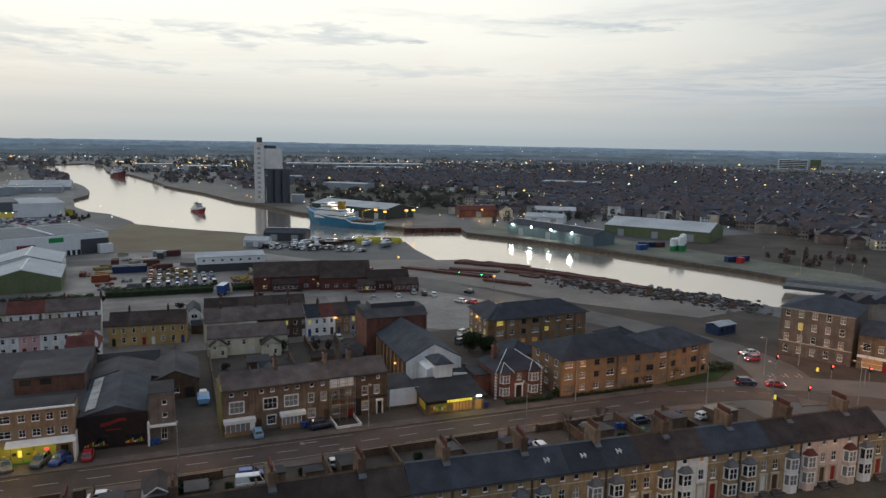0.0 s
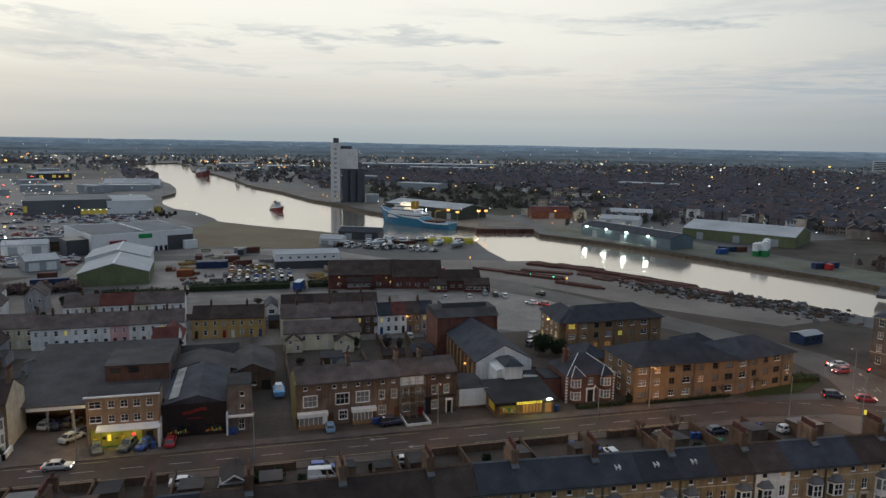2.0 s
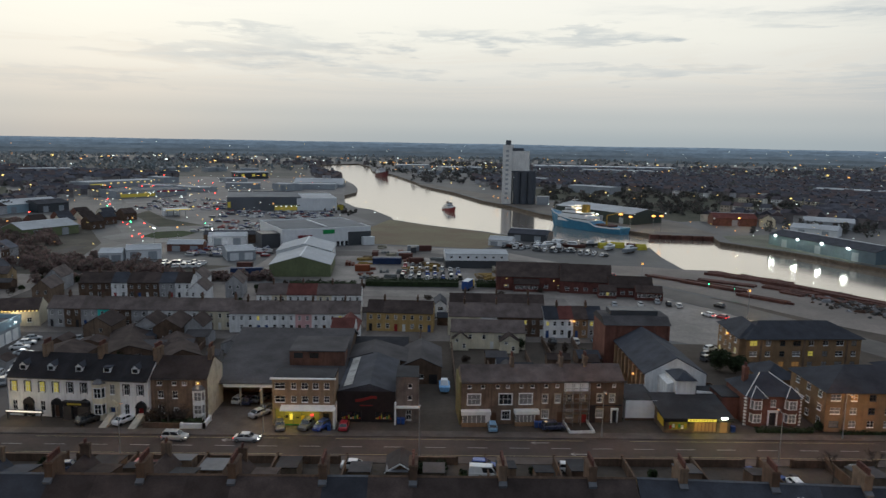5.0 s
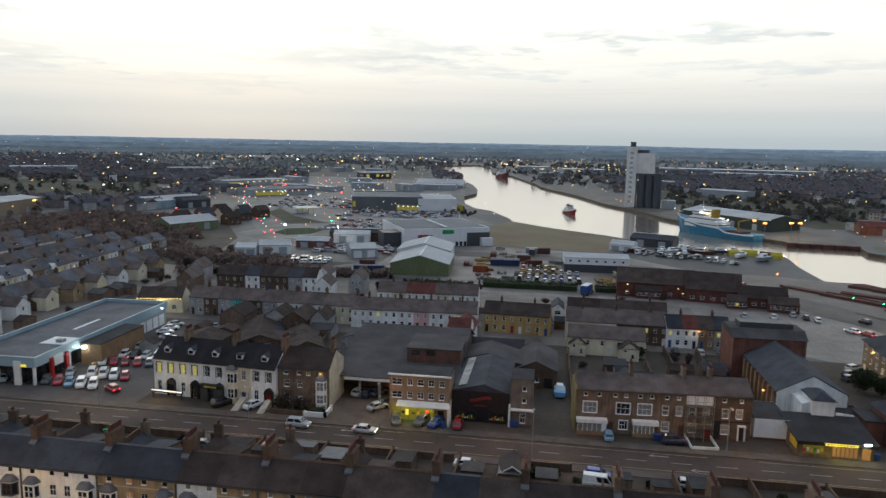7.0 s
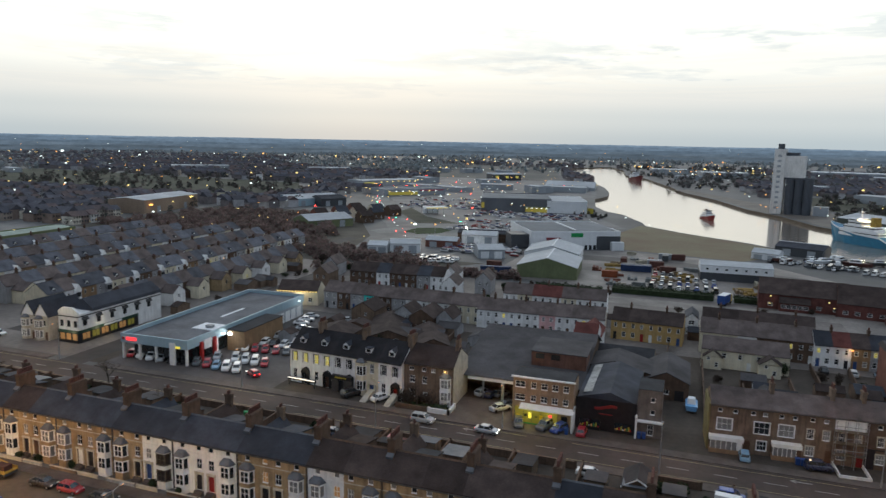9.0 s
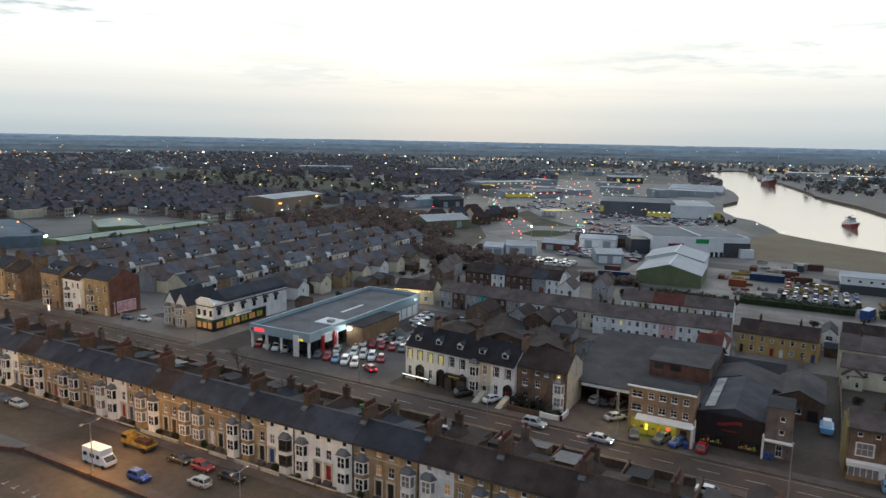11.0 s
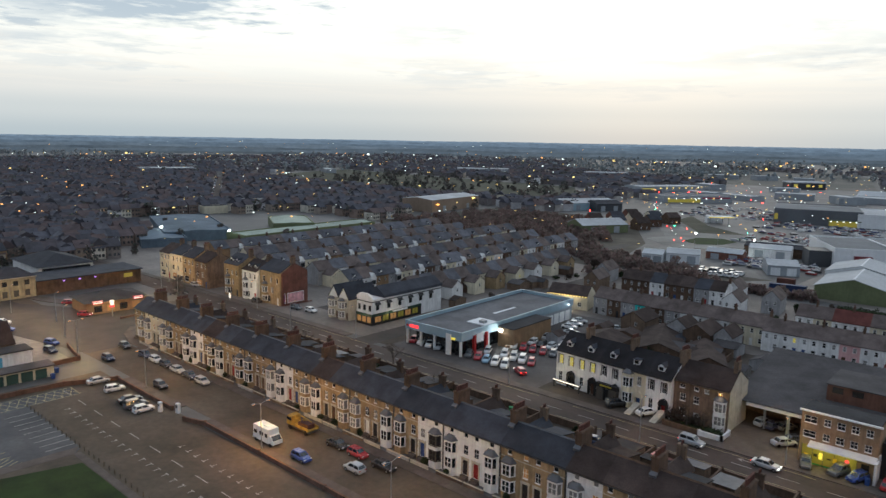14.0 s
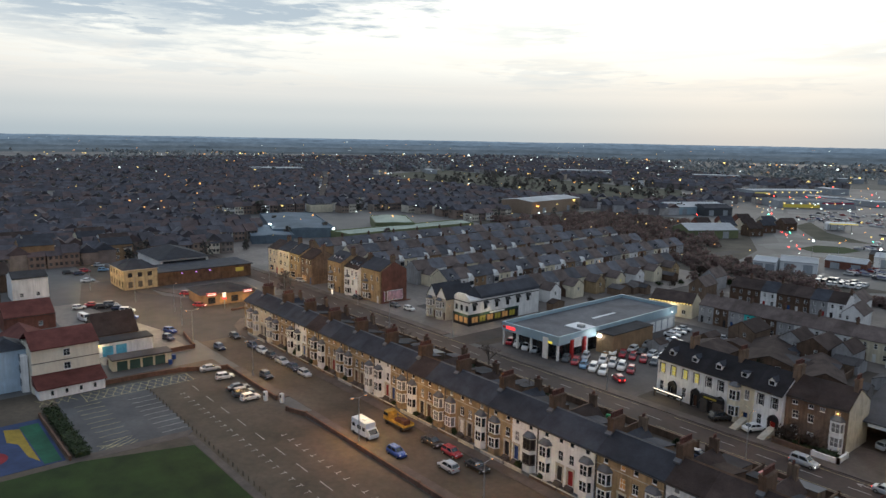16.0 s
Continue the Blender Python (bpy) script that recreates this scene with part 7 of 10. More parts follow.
# cream brick station with its long platform roof
e = thing("station", "cream brick Victorian station with slate hipped roofs", "station", -258, 66.5)
st = [(1.8 + i * 3.0, z, 1.3, 1.9 if z < 2 else 1.5) for i in range(5) for z in (0.9, 4.4)]
part("wall", MB().facade(0, 15.6, 0, 6.9, 0, st).box(0, 15.6, 0.23, 11, 0, 6.9), mat("soiled_pale_brick", (0.40, 0.335, 0.225), 0.88, 0.25, 0.5, 6.0, 0.2, streak=0.35), e)
for q in st:
    window(e, *q, glass=LIT_DIM if q[0] > 10 and q[1] > 2 else GLASS, fmat=FRAME_D)
for i in range(3):
    part("side_window", MB().box(15.58, 15.64, 1.4 + i * 3.2, 2.8 + i * 3.2, 4.3, 5.8), GLASS, e)
    part("side_window", MB().box(15.58, 15.64, 1.4 + i * 3.2, 2.8 + i * 3.2, 0.8, 2.8), FRAME_D, e)
part("cornice", MB().box(-0.3, 15.9, -0.3, 11.3, 6.6, 6.9), STONE, e)
part("roof", MB().hip(0, 7.8, 0, 11, 6.9, 8.8, 0.4).hip(7.8, 15.6, 0, 11, 6.9, 9.6, 0.4), SLATE, e)
e = thing("platform_building", "long low station range with a flat dark roof", "building", -258, 78)
part("wall", MB().box(0, 14.6, 0, 34, 0, 4.6), BRICK_DK, e)
part("roof", MB().box(-0.5, 15.6, -0.5, 34.5, 4.6, 4.9), SLATE, e)
part("lit_end", MB().box(14.6, 14.7, 28, 31, 2.2, 3.6), LIT_SHOP, e)
for i in range(3):
    part("blue_lamp", MB().box(14.65, 14.9, 8 + i * 5, 8.5 + i * 5, 3.6, 3.9), glow(f"violet_lamp_{i}", (0.45, 0.25, 1.0), 3), e)
e = thing("upper_hall", "white clerestory hall above dark roofs", "hall", -285, 84)
part("wall", MB().box(0, 26, 0, 18, 0, 6.2), WHITE, e)
part("glazing", MB().box(25.9, 26.06, 1, 17, 4.6, 5.6), GLASS, e)
part("roof", MB().hip(0, 26, 0, 18, 6.2, 9.4, 0.8), SLATE, e)

# cream seaside hotel with red roofs, garages, yards
e = thing("seaside_hotel", "cream rendered hotel with red tiled roofs", "hotel", -164, 24.0, 0, 1)
part("wall", MB().box(0, 10.0, 0, 12.5, 0, 9.2), mat("cream_hotel_render", (0.70, 0.66, 0.56), 0.8, 0.1, 0.3, 3.0, 0.1, streak=0.12), e)
part("roof", MB().roof(0, 10, 0, 12.5, 9.2, 11.6, "y", 0.4, 0.2), TILE_R, e)
for z in (3.4, 6.2):
    part("band", MB().box(9.98, 10.08, -0.05, 12.55, z, z + 0.12), FRAME_D, e)
for z in (4.2, 7.0):
    window(e, 10.17, z, 1.3, 1.5, y=6.4, rz=90)
a = part("annexe", MB().box(10.0, 14.4, 0.2, 12.2, 0, 2.2), WHITE, e)
part("annexe_roof", MB().prism([(9.9, 2.2), (14.8, 2.1), (14.8, 2.25), (9.9, 4.0)], "y", -0.2, 12.6), TILE_R, e)
for i in range(4):
    part("annexe_window", MB().box(14.38, 14.44, 2.2 + i * 2.6, 2.7 + i * 2.6, 0.7, 1.6), GLASS, e)
part("side_wing", MB().box(-2.5, 5.5, -6.2, 0, 0, 8.6), PALEBLUE, e)
part("side_bay", MB().prism(bay_ring(0.3), "z", 0, 7.6), WHITE, e, "", (6.2, -0.2, 0))
part("side_wing_roof", MB().hip(-2.5, 5.5, -6.2, 0, 8.6, 10.6, 0.3), SLATE, e)
for z in (1.2, 3.9, 6.4):
    part("bay_pane", MB().box(5.6, 6.8, -1.42, -1.38, z, z + 1.5), GLASS, e)
e = thing("garage_row", "row of lock-up garages with green doors", "garage", -163.2, 40.6, 0, -3)
part("wall", MB().box(0, 4.0, 0, 12.6, 0, 2.5), CREAM, e)
part("roof", MB().box(-0.3, 4.6, -0.2, 12.8, 2.5, 2.75), ASBESTOS, e)
for i in range(4):
    part("garage_door", MB().box(4.0, 4.06, 0.9 + i * 2.7, 3.1 + i * 2.7, 0.02, 2.1), mat(f"green_garage_door_{i}", (0.035, 0.085, 0.075), 0.6), e)
e = thing("store", "white lock-up store with pale blue doors", "shed", -175.2, 39.4, 0, -1)
part("wall", MB().box(0, 3.6, 0, 13.6, 0, 3.2), WHITE, e)
part("roof", MB().box(-1.8, 3.9, -0.2, 13.8, 3.2, 3.45), FELT, e)
for i in range(2):
    part("door", MB().box(3.6, 3.66, 2.2 + i * 3, 4.6 + i * 3, 0.02, 2.5), mat(f"sky_blue_door_{i}", (0.12, 0.42, 0.60), 0.5), e)
single("bulkhead_lamp", MB().box(-0.2, 0.2, -0.2, 0.2, 0, 0.3), BULB_Y, "lit wall lamp on a store", "lamp", loc=(-171.4, 40.8, 2.7))
lamp(-170.6, 40.8, 2.8, 80, WARM, 0.2)
for x, y, w, d, h, r_, m, rm, ax, t in ((-184, 42, 9, 10, 3.2, 7.6, BRICK_B, TILE_B, "y", "brown brick house with a steep hipped roof"), (-207, 33, 12, 12, 4, 7, BRICK_R, TILE_R, "x", "low brick building with red tiled roof"),
                                       (-188, 24, 14, 9, 3.0, 5.4, BRICK_R, TILE_R, "x", "low brick range with red tiled roof"), (-246, 40, 10, 9, 7.0, 8.4, WHITE, FELT, "x", "white rendered house with flat roof"),
                                       (-262, 30, 14, 12, 6.0, 9.0, BRICK_DK, TILE_B, "x", "dark brick house with tiled roof"), (-232, 24, 12, 10, 5.5, 8.2, BRICK_DK, TILE_B, "x", "dark brick house with tiled roof"), (-216, 14, 14, 10, 5.5, 8.2, BRICK_DK, TILE_R, "x", "dark brick house with tiled roof")):
    house(x, y, w, d, h, r_, m, rm, t, [(-w * 0.25, 1.0, 1.0, 1.3), (w * 0.2, 1.0, 1.0, 1.3)], [], 90 if x < -200 else 0, ax, name="house")
for i in range(8):
    house(-301 - (i % 4) * 13, 52 + (i // 4) * 26 + (i % 3) * 3, 12, 9, 9.0 if i == 0 else 7.0, 11.4 if i == 0 else 9.4, (BRICK_O, WHITE, CREAM, BRICK_R)[i % 4], (SLATE, TILE_B)[i % 2], "tall town house beyond the station", [(-3 + 3 * j, 1 + 2.9 * f, 1.1, 1.5, LIT_DIM if (i + j + f) % 9 == 0 else GLASS) for j in range(3) for f in range(2)], [], 90, name="tall_house", plain=True)
# play area
e = thing("play_area", "soft play surface in blue, yellow, green and red", "playground", -140, 8)
part("base", MB().box(0, 21, 0, 14.5, 0, 0.06), mat("blue_soft_surface", (0.03, 0.05, 0.12), 0.85), e)
part("green_zone", MB().prism([(2, 11), (20.5, 11.5), (20.5, 14), (2, 14)], "z", 0.06, 0.075), mat("green_soft_surface", (0.015, 0.09, 0.05), 0.85), e)
part("yellow_zone", MB().prism([(2, 8.6), (8, 8.2), (10, 9.6), (16, 10), (19, 11.2), (11, 11.0), (3, 10.9)], "z", 0.06, 0.08), mat("yellow_soft_surface", (0.28, 0.20, 0.03), 0.85), e)
for cx, cy in ((6, 3), (14, 4.5)):
    part("red_zone", MB().cyl(cx, cy, 0.06, 0.085, 3, 3, 20), mat(f"red_soft_surface_{cx}", (0.22, 0.02, 0.03), 0.85), e)
wall_run([(-141, 22.8), (-118.6, 23)], 0.6, 0.25, BARRIER, "low brick wall beside the play area", cap=BARRIER)
hedge(-131, 24.9, 25, 2.8, 1.3, 55, "dark rough hedge beside the car park")


# ---------------------------------------------------------------- streets of terraces running inland
seed = 500
for x, rz, n, y0, y1, dorm in ((-172, 90, 24, 148, 292, True), (-214.5, 90, 24, 150, 300, True), (-258, 90, 20, 150, 290, True)):
    w = (y1 - y0) / n
    for i in range(n):
        seed += 1
        m, t = WALLS["CWKGCWYG"[(i * 5 + int(x)) % 8]]
        row_house(x, y0 + (i + 0.5) * w, w, m, (SLATE_M, TILE_M, SLATE_M)[i % 3], seed, rz, d=8.5, eave=5.6, ridge=8.4, group="inland terrace", words=t, lit=0.02, dorm=i % 2 == 0, gable=i % 2 == 1 and i < 12, show=3 if x > -180 else 2 if x > -230 else 0)
for x, rz, n, y0, y1 in ((-158, -90, 16, 156, 250), (-200.5, -90, 20, 152, 290), (-244, -90, 18, 152, 285)):
    w = (y1 - y0) / n
    for i in range(n):
        seed += 1
        m, t = WALLS["GCKWCWKC"[(i * 3 + int(x)) % 8]]
        row_house(x, y0 + (i + 0.5) * w, w, m, (TILE_M, SLATE_M)[i % 2], seed, rz, d=7.5, eave=5.4, ridge=8.2, group="inland terrace", words=t, lit=0.02, show=0)
        if i % 2 == 0:
            house(x + 7.5 + 5.0, y0 + (i + 0.7) * w, w * 0.9, 5, 4.2, 6.2, (CREAM, WHITE, CREAM, BRICK_Y)[i // 2 % 4], TILE_M, "narrow back wing with a rendered gable", [(0, 2.4, 0.8, 1.2, LIT if i == 8 else GLASS)], [], 90, "y", name="back_wing", plain=True)

# ---------------------------------------------------------------- sheds and works
def shed(x, y, rz, w, d, eave, ridge, wall, roof, label, axis="x", name="warehouse", doors=2, lights=()):
    """A portal-framed shed: its near corner at x, y, its width along local x."""
    e = thing(name, label, "warehouse", x, y, 0, rz)
    pr = [(0, 0), (d, 0), (d, eave), (d / 2, ridge), (0, eave)] if axis == "x" else [(0, 0), (w, 0), (w, eave), (w / 2, ridge), (0, eave)]
    part("wall", MB().prism(pr, axis, 0, w if axis == "x" else d), wall, e)
    part("roof", MB().roof(0, w, 0, d, eave, ridge, axis, 0.3, 0.2), roof, e)
    part("ridge_cap", MB().box(0, w, d / 2 - 0.3, d / 2 + 0.3, ridge + 0.1, ridge + 0.28) if axis == "x" else MB().box(w / 2 - 0.3, w / 2 + 0.3, 0, d, ridge + 0.1, ridge + 0.28), METAL_W, e)
    for i in range(doors):
        cx = w * (i + 0.5) / doors
        part("roller_door", MB().box(cx - 1.8, cx + 1.8, -0.08, 0.0, 0.02, min(eave - 0.8, 4.0)), METAL_G if wall is not METAL_G else METAL_W, e)
    return e


def flat_shed(x, y, rz, w, d, h, wall, label, name="store", roof=None, band_=None):
    e = thing(name, label, "retail store", x, y, 0, rz)
    part("wall", MB().box(0, w, 0, d, 0, h), wall, e)
    part("roof", MB().prism([(0.4, h), (d - 0.4, h), (d / 2, h + 0.9)], "x", 0.4, w - 0.4), roof or ROOF_GREY, e)
    part("parapet", MB().box(-0.1, w + 0.1, -0.1, 0.35, h - 0.8, h + 0.5).box(-0.1, w + 0.1, d - 0.35, d + 0.1, h - 0.8, h + 0.5).box(-0.1, 0.3, 0.35, d - 0.35, h - 0.8, h + 0.5).box(w - 0.3, w + 0.1, 0.35, d - 0.35, h - 0.8, h + 0.5), band_ or wall, e)
    return e


# the green-gabled pair with pale roofs
shed(-60.6, 262, 4, 23, 26, 4.6, 7.8, METAL_GN, ROOF_GREY, "wide shed with olive green gable and pale roof", "y", doors=0)
shed(-64, 290, 4, 23, 24, 5.4, 8.4, METAL_W, ROOF_GREY, "wide shed with a pale sheet roof", "y", doors=1)
# white trade store
e = flat_shed(-70, 331, 27, 45, 44, 8.6, METAL_W, "large white clad trade store with a low grey roof", "trade_store", ROOF_MID)
part("dark_bay", MB().box(33, 45.2, -0.15, 0.1, 0.0, 6.6), METAL_D, e)
part("red_panel", MB().box(7.5, 14, -2.0, 0.0, 0, 6.0), mat("dark_red_cladding", (0.20, 0.03, 0.04), 0.6), e)
part("side_block", MB().box(-9, 0, 4, 16, 0, 7.0), METAL_D, e)
part("green_sign", MB().box(20, 26, -0.16, -0.05, 6.2, 8.2), mat("green_sign_panel", (0.02, 0.30, 0.09), 0.5), e)
for i in range(3):
    part("door", MB().box(27 + i * 2.2, 28.4 + i * 2.2, -0.06, 0.0, 0, 2.2), GLASS, e)
part("entrance", MB().box(40, 46, -3, 0, 0, 4), METAL_W, e)
part("ridge_light", MB().box(22, 23, 2, 34, 9.4, 9.7), METAL_W, e)
# white office range
e = thing("site_office", "long white clad office with a row of small windows", "office", 6.8, 285.6, 0, 2)
part("wall", MB().box(0, 26, 0, 13, 0, 3.2), METAL_D, e)
part("upper_wall", MB().box(-0.1, 26.1, -0.1, 13, 3.2, 6.0), METAL_W, e)
for i in range(7):
    part("window", MB().box(2 + i * 3.5, 2.9 + i * 3.5, -0.14, -0.1, 4.3, 5.0), GLASS, e)
part("roof", MB().roof(0, 26, 0, 13, 6.0, 7.0, "x", 0.3, 0.15), ROOF_GREY, e)
# retail park
CLAD_S = mat("slate_grey_cladding", (0.13, 0.14, 0.155), 0.5, 0.15, 0.06, 1.0, 0.05)
e = flat_shed(-145, 501, 15, 52, 55, 9.5, CLAD_S, "huge dark clad superstore with a grey flat roof", "superstore", ROOF_MID)
part("lit_entrance", MB().box(33, 50, -0.6, -0.1, 0, 3.6), LIT_SHOP, e)
part("canopy", MB().box(32, 51, -3.5, 0, 3.7, 4.2), METAL_GN, e)
for i in range(5):
    part("entrance_lamp", MB().box(33.5 + i * 3.6, 34.4 + i * 3.6, -3.7, -3.5, 3.2, 3.7), FAR_W, e)
part("corner_sign", MB().box(0.3, 2.4, -0.3, 0.0, 2.5, 6.5), LIT_SHOP, e)
e = flat_shed(-97, 511, 15, 29, 50, 8.5, METAL_W, "tall white clad store beside the superstore", "superstore")
part("yellow_panel", MB().box(29, 34, 2, 2.3, 0, 4), SHOP_DIM, e)
flat_shed(-146, 735, 3, 46, 30, 5, METAL_G, "long grey waterside shed", "warehouse")
shed(-150, 770, 3, 54, 40, 3, 8.5, METAL_G, ROOF_GREY, "low wide waterside shed with a pale roof", doors=0)
e = flat_shed(-262, 587, 49, 64, 32, 5.6, METAL_G, "long lit supermarket with a low roof", "supermarket", ROOF_MID)
part("lit_front", MB().box(4, 34, -0.5, -0.1, 0.6, 3.4), LIT_SHOP, e)
part("red_band", MB().box(36, 62, -0.3, -0.12, 4.0, 5.0), mat("pink_red_band", (0.45, 0.05, 0.10), 0.5), e)
for i in range(8):
    part("lamp", MB().box(4 + i * 7, 4.8 + i * 7, -1.0, -0.5, 3.6, 4.4), FAR_W if i % 3 else FAR_Y, e)
e = flat_shed(-245, 900, 35, 40, 26, 8.5, METAL_D, "dark store with a pale roof edge", "superstore", band_=METAL_W)
for i in range(3):
    part("lit_sign", MB().box(4 + i * 14, 8 + i * 14, -0.4, -0.1, 3, 6), LIT, e)
e = flat_shed(-336, 694, 60, 80, 30, 5.5, METAL_G, "low retail range with a row of yellow lamps", "retail_range")
for i in range(7):
    part("lamp", MB().box(24 + i * 8, 25.2 + i * 8, -0.8, -0.2, 3.8, 4.6), FAR_Y, e)
part("lit_front", MB().box(2, 16, -0.4, -0.1, 1, 4), LIT, e)
# filling station in front of the supermarket
e = thing("filling_station", "filling station under a lit flat canopy", "filling station", -170, 452, 0, 40)
part("canopy", MB().box(0, 16, 0, 9, 4.6, 5.3), METAL_W, e)
for i in range(4):
    part("column", MB().box(2 + 4 * i, 2.3 + 4 * i, 4.2, 4.6, 0, 4.6), STEEL, e)
part("lit_edge", MB().box(0, 16, -0.12, 0, 4.8, 5.1), SIGN_Y, e)
part("kiosk", MB().box(3, 13, 12, 17, 0, 3.4), METAL_W, e)
# smaller works between the terraces and the retail park
for a in ((-137, 288, 12, 9, 9, 3.6, METAL_W), (-128, 293, 20, 14, 12, 4.2, METAL_W), (-107, 336, 10, 18, 10, 4.5, WHITE), (-86, 295, 25, 12, 14, 4.0, METAL_G), (-112, 345, 8, 26, 12, 4.2, BRICK_DK), (-120, 318, 4, 16, 7, 3.4, BRICK_R)):
    x, y, rz, w, d, h, m = a
    shed(x, y, rz, w, d, h, h + 1.4, m, ROOF_GREY if m is not BRICK_DK else SLATE, "small works unit with a shallow pitched roof")
shed(-203, 349, 60, 30, 18, 4.6, 7.4, METAL_GN, ROOF_GREY, "pale green roofed works shed")
shed(-281, 456, 62, 46, 24, 5.5, 8.0, METAL_B, ROOF_GREY, "blue-grey works shed with a pale roof")
shed(-262, 470, 60, 22, 18, 5.5, 8.0, METAL_D, SLATE, "dark clad works shed with slate roof")
e = shed(-335.6, 366.4, 97, 63, 27, 8.8, 10.2, mat("tan_cladding", (0.30, 0.22, 0.16), 0.7, 0.15, 0.05, 1.0, streak=0.2), ROOF_GREY, "large tan clad shed with a pale roof edge")
single("floodlight", MB().box(-0.8, 0.8, -0.8, 0.8, 0, 0.9), BULB_O, "orange floodlight on the tan shed", "lamp", loc=(-335.0, 372.0, 5.2))
single("floodlight", MB().box(-0.8, 0.8, -0.8, 0.8, 0, 0.9), BULB_Y, "yellow lamp on the tan shed", "lamp", loc=(-341.2, 420.0, 7.0))
for i in range(9):
    r = random.Random(640 + i)
    house(-215 + (i % 3) * 14 + r.uniform(-3, 3), 392 + (i // 3) * 22, 9, 8, 4.6, 7.4, (BRICK_R, CREAM, BRICK_DK)[i % 3], (TILE_B, SLATE)[i % 2], "detached house beside the road", [(-2, 1, 1, 1.3, LIT if i == 4 else GLASS), (2, 1, 1, 1.3)], [], 60, name="house")
# big covered market with pale green-lit roofs
MARKET = mat("blue_grey_roof_sheet", (0.12, 0.16, 0.20), 0.8, 0.3, 0.06, 0.8, 0.05, spec=0.15)
PALEGREEN = mat("pale_green_roof", (0.30, 0.36, 0.31), 0.8, 0.25, 0.05, 0.8)
flat_shed(-398, 190, -21, 78, 32, 4.6, MARKET, "wide store under low blue-grey roofs", "store", MARKET)
flat_shed(-352, 160, -21, 40, 20, 3.6, MARKET, "low store range under blue-grey roofs", "store", MARKET)
flat_shed(-297, 190, 92, 88, 17, 3.2, METAL_GN, "long low hall with a pale roof lit by floodlights", "hall", PALEGREEN)
flat_shed(-352, 240, -30, 38, 22, 4.8, METAL_GN, "hall with a pale green roof among the streets", "hall", PALEGREEN)
flat_shed(-426, 241, 80, 16, 9, 4.7, CREAM, "cream flat-roofed block beside the straight street", "block", FELT)
for x, y, z in ((-306, 186, 5.5), (-340, 168, 5.5), (-334, 244, 6.0)):
    single("floodlight", MB().box(-0.4, 0.4, -0.4, 0.4, 0, 0.5), BULB_W if y < 240 else BULB_O, "bright floodlight on a roof edge", "lamp", loc=(x, y, z))
    lamp(x, y, z + 2.5, 280, (0.75, 1.0, 0.85) if y < 240 else SODIUM, 0.5)

# containers, skips and stored goods in the yards
def container(x, y, rz, material, label, l=6.1, group="containers"):
    def make():
        n = int(l / 0.6)
        ribs = [(l * (i + f) / n, q) for i in range(n) for f, q in ((0.05, 0.0), (0.15, -0.05), (0.5, -0.05), (0.6, 0.0))]
        return MB().prism(ribs + [(l, 2.44), (0, 2.44)], "z", 0.1, 2.6).mesh("body", material)
    e = thing("container", label, "container", x, y, 0, rz, group)
    part("body", shared(("cont", l, material.name), make), None, e)
    part("door", MB().box(l, l + 0.05, 0.1, 2.34, 0.2, 2.5), material, e)
    return e


NAVY = mat("navy_steel", (0.020, 0.040, 0.105), 0.6, 0.3, 0.5, 3.0, 0.0)
CONT = {"blue": NAVY, "red": RUST, "dark": METAL_D, "brown": RUST, "grey": METAL_G, "orange": mat("orange_paint", (0.22, 0.06, 0.025), 0.7)}
r = random.Random(31)
for i in range(9):
    x, y = r.choice(((r.uniform(-30, 0), r.uniform(268, 330)), (r.uniform(-32, -4), r.uniform(300, 340)), (r.uniform(-80, -66), r.uniform(262, 300))))
    k = r.choice(list(CONT))
    container(x, y, r.choice((0, 4, 90, 12)), CONT[k], f"{k} steel container in the works yard", 6.1)
STACKS = [mat("stack_" + k, c, 0.85, 0.4, 0.5, 3.0, 0.2) for k, c in (("ochre", (0.26, 0.17, 0.05)), ("rust", (0.16, 0.06, 0.04)), ("cream", (0.34, 0.31, 0.24)), ("timber", (0.18, 0.13, 0.08)), ("grey", (0.16, 0.17, 0.17)))]
for i in range(44):
    k = r.randrange(5)
    e = thing("material_stack", f"low stack of {('ochre pipes', 'rusty steel', 'cream blocks', 'sawn timber', 'grey slabs')[k]} in the works yard", "stack", r.uniform(-32, 34), r.uniform(258, 336), 0, r.choice((3, 93, 20)), "yard stacks")
    for j in range(3):
        part("block", MB().box(r.uniform(0, 0.6), r.uniform(2.5, 7), j * 1.3, j * 1.3 + 1.1, 0, r.uniform(0.4, 1.5), 0, 0.08, 0.08), STACKS[k], e)
container(-24, 292, 3, NAVY, "dark blue container block in the yard", 12.2)
container(-24, 295, 3, METAL_D, "dark container block in the yard", 12.2)
container(-76, 264, 10, NAVY, "blue container beside the hedge", 12.2)
for x, y, rz in ((236, 249, 0), (243, 249, 2)):
    container(x, y, rz, CONT["blue"], "dark blue container on the quay")
container(240, 245, 20, RED, "red skip on the quay", 3.5)
container(219, 292, 10, BLUE, "blue skip beside the quay shed")
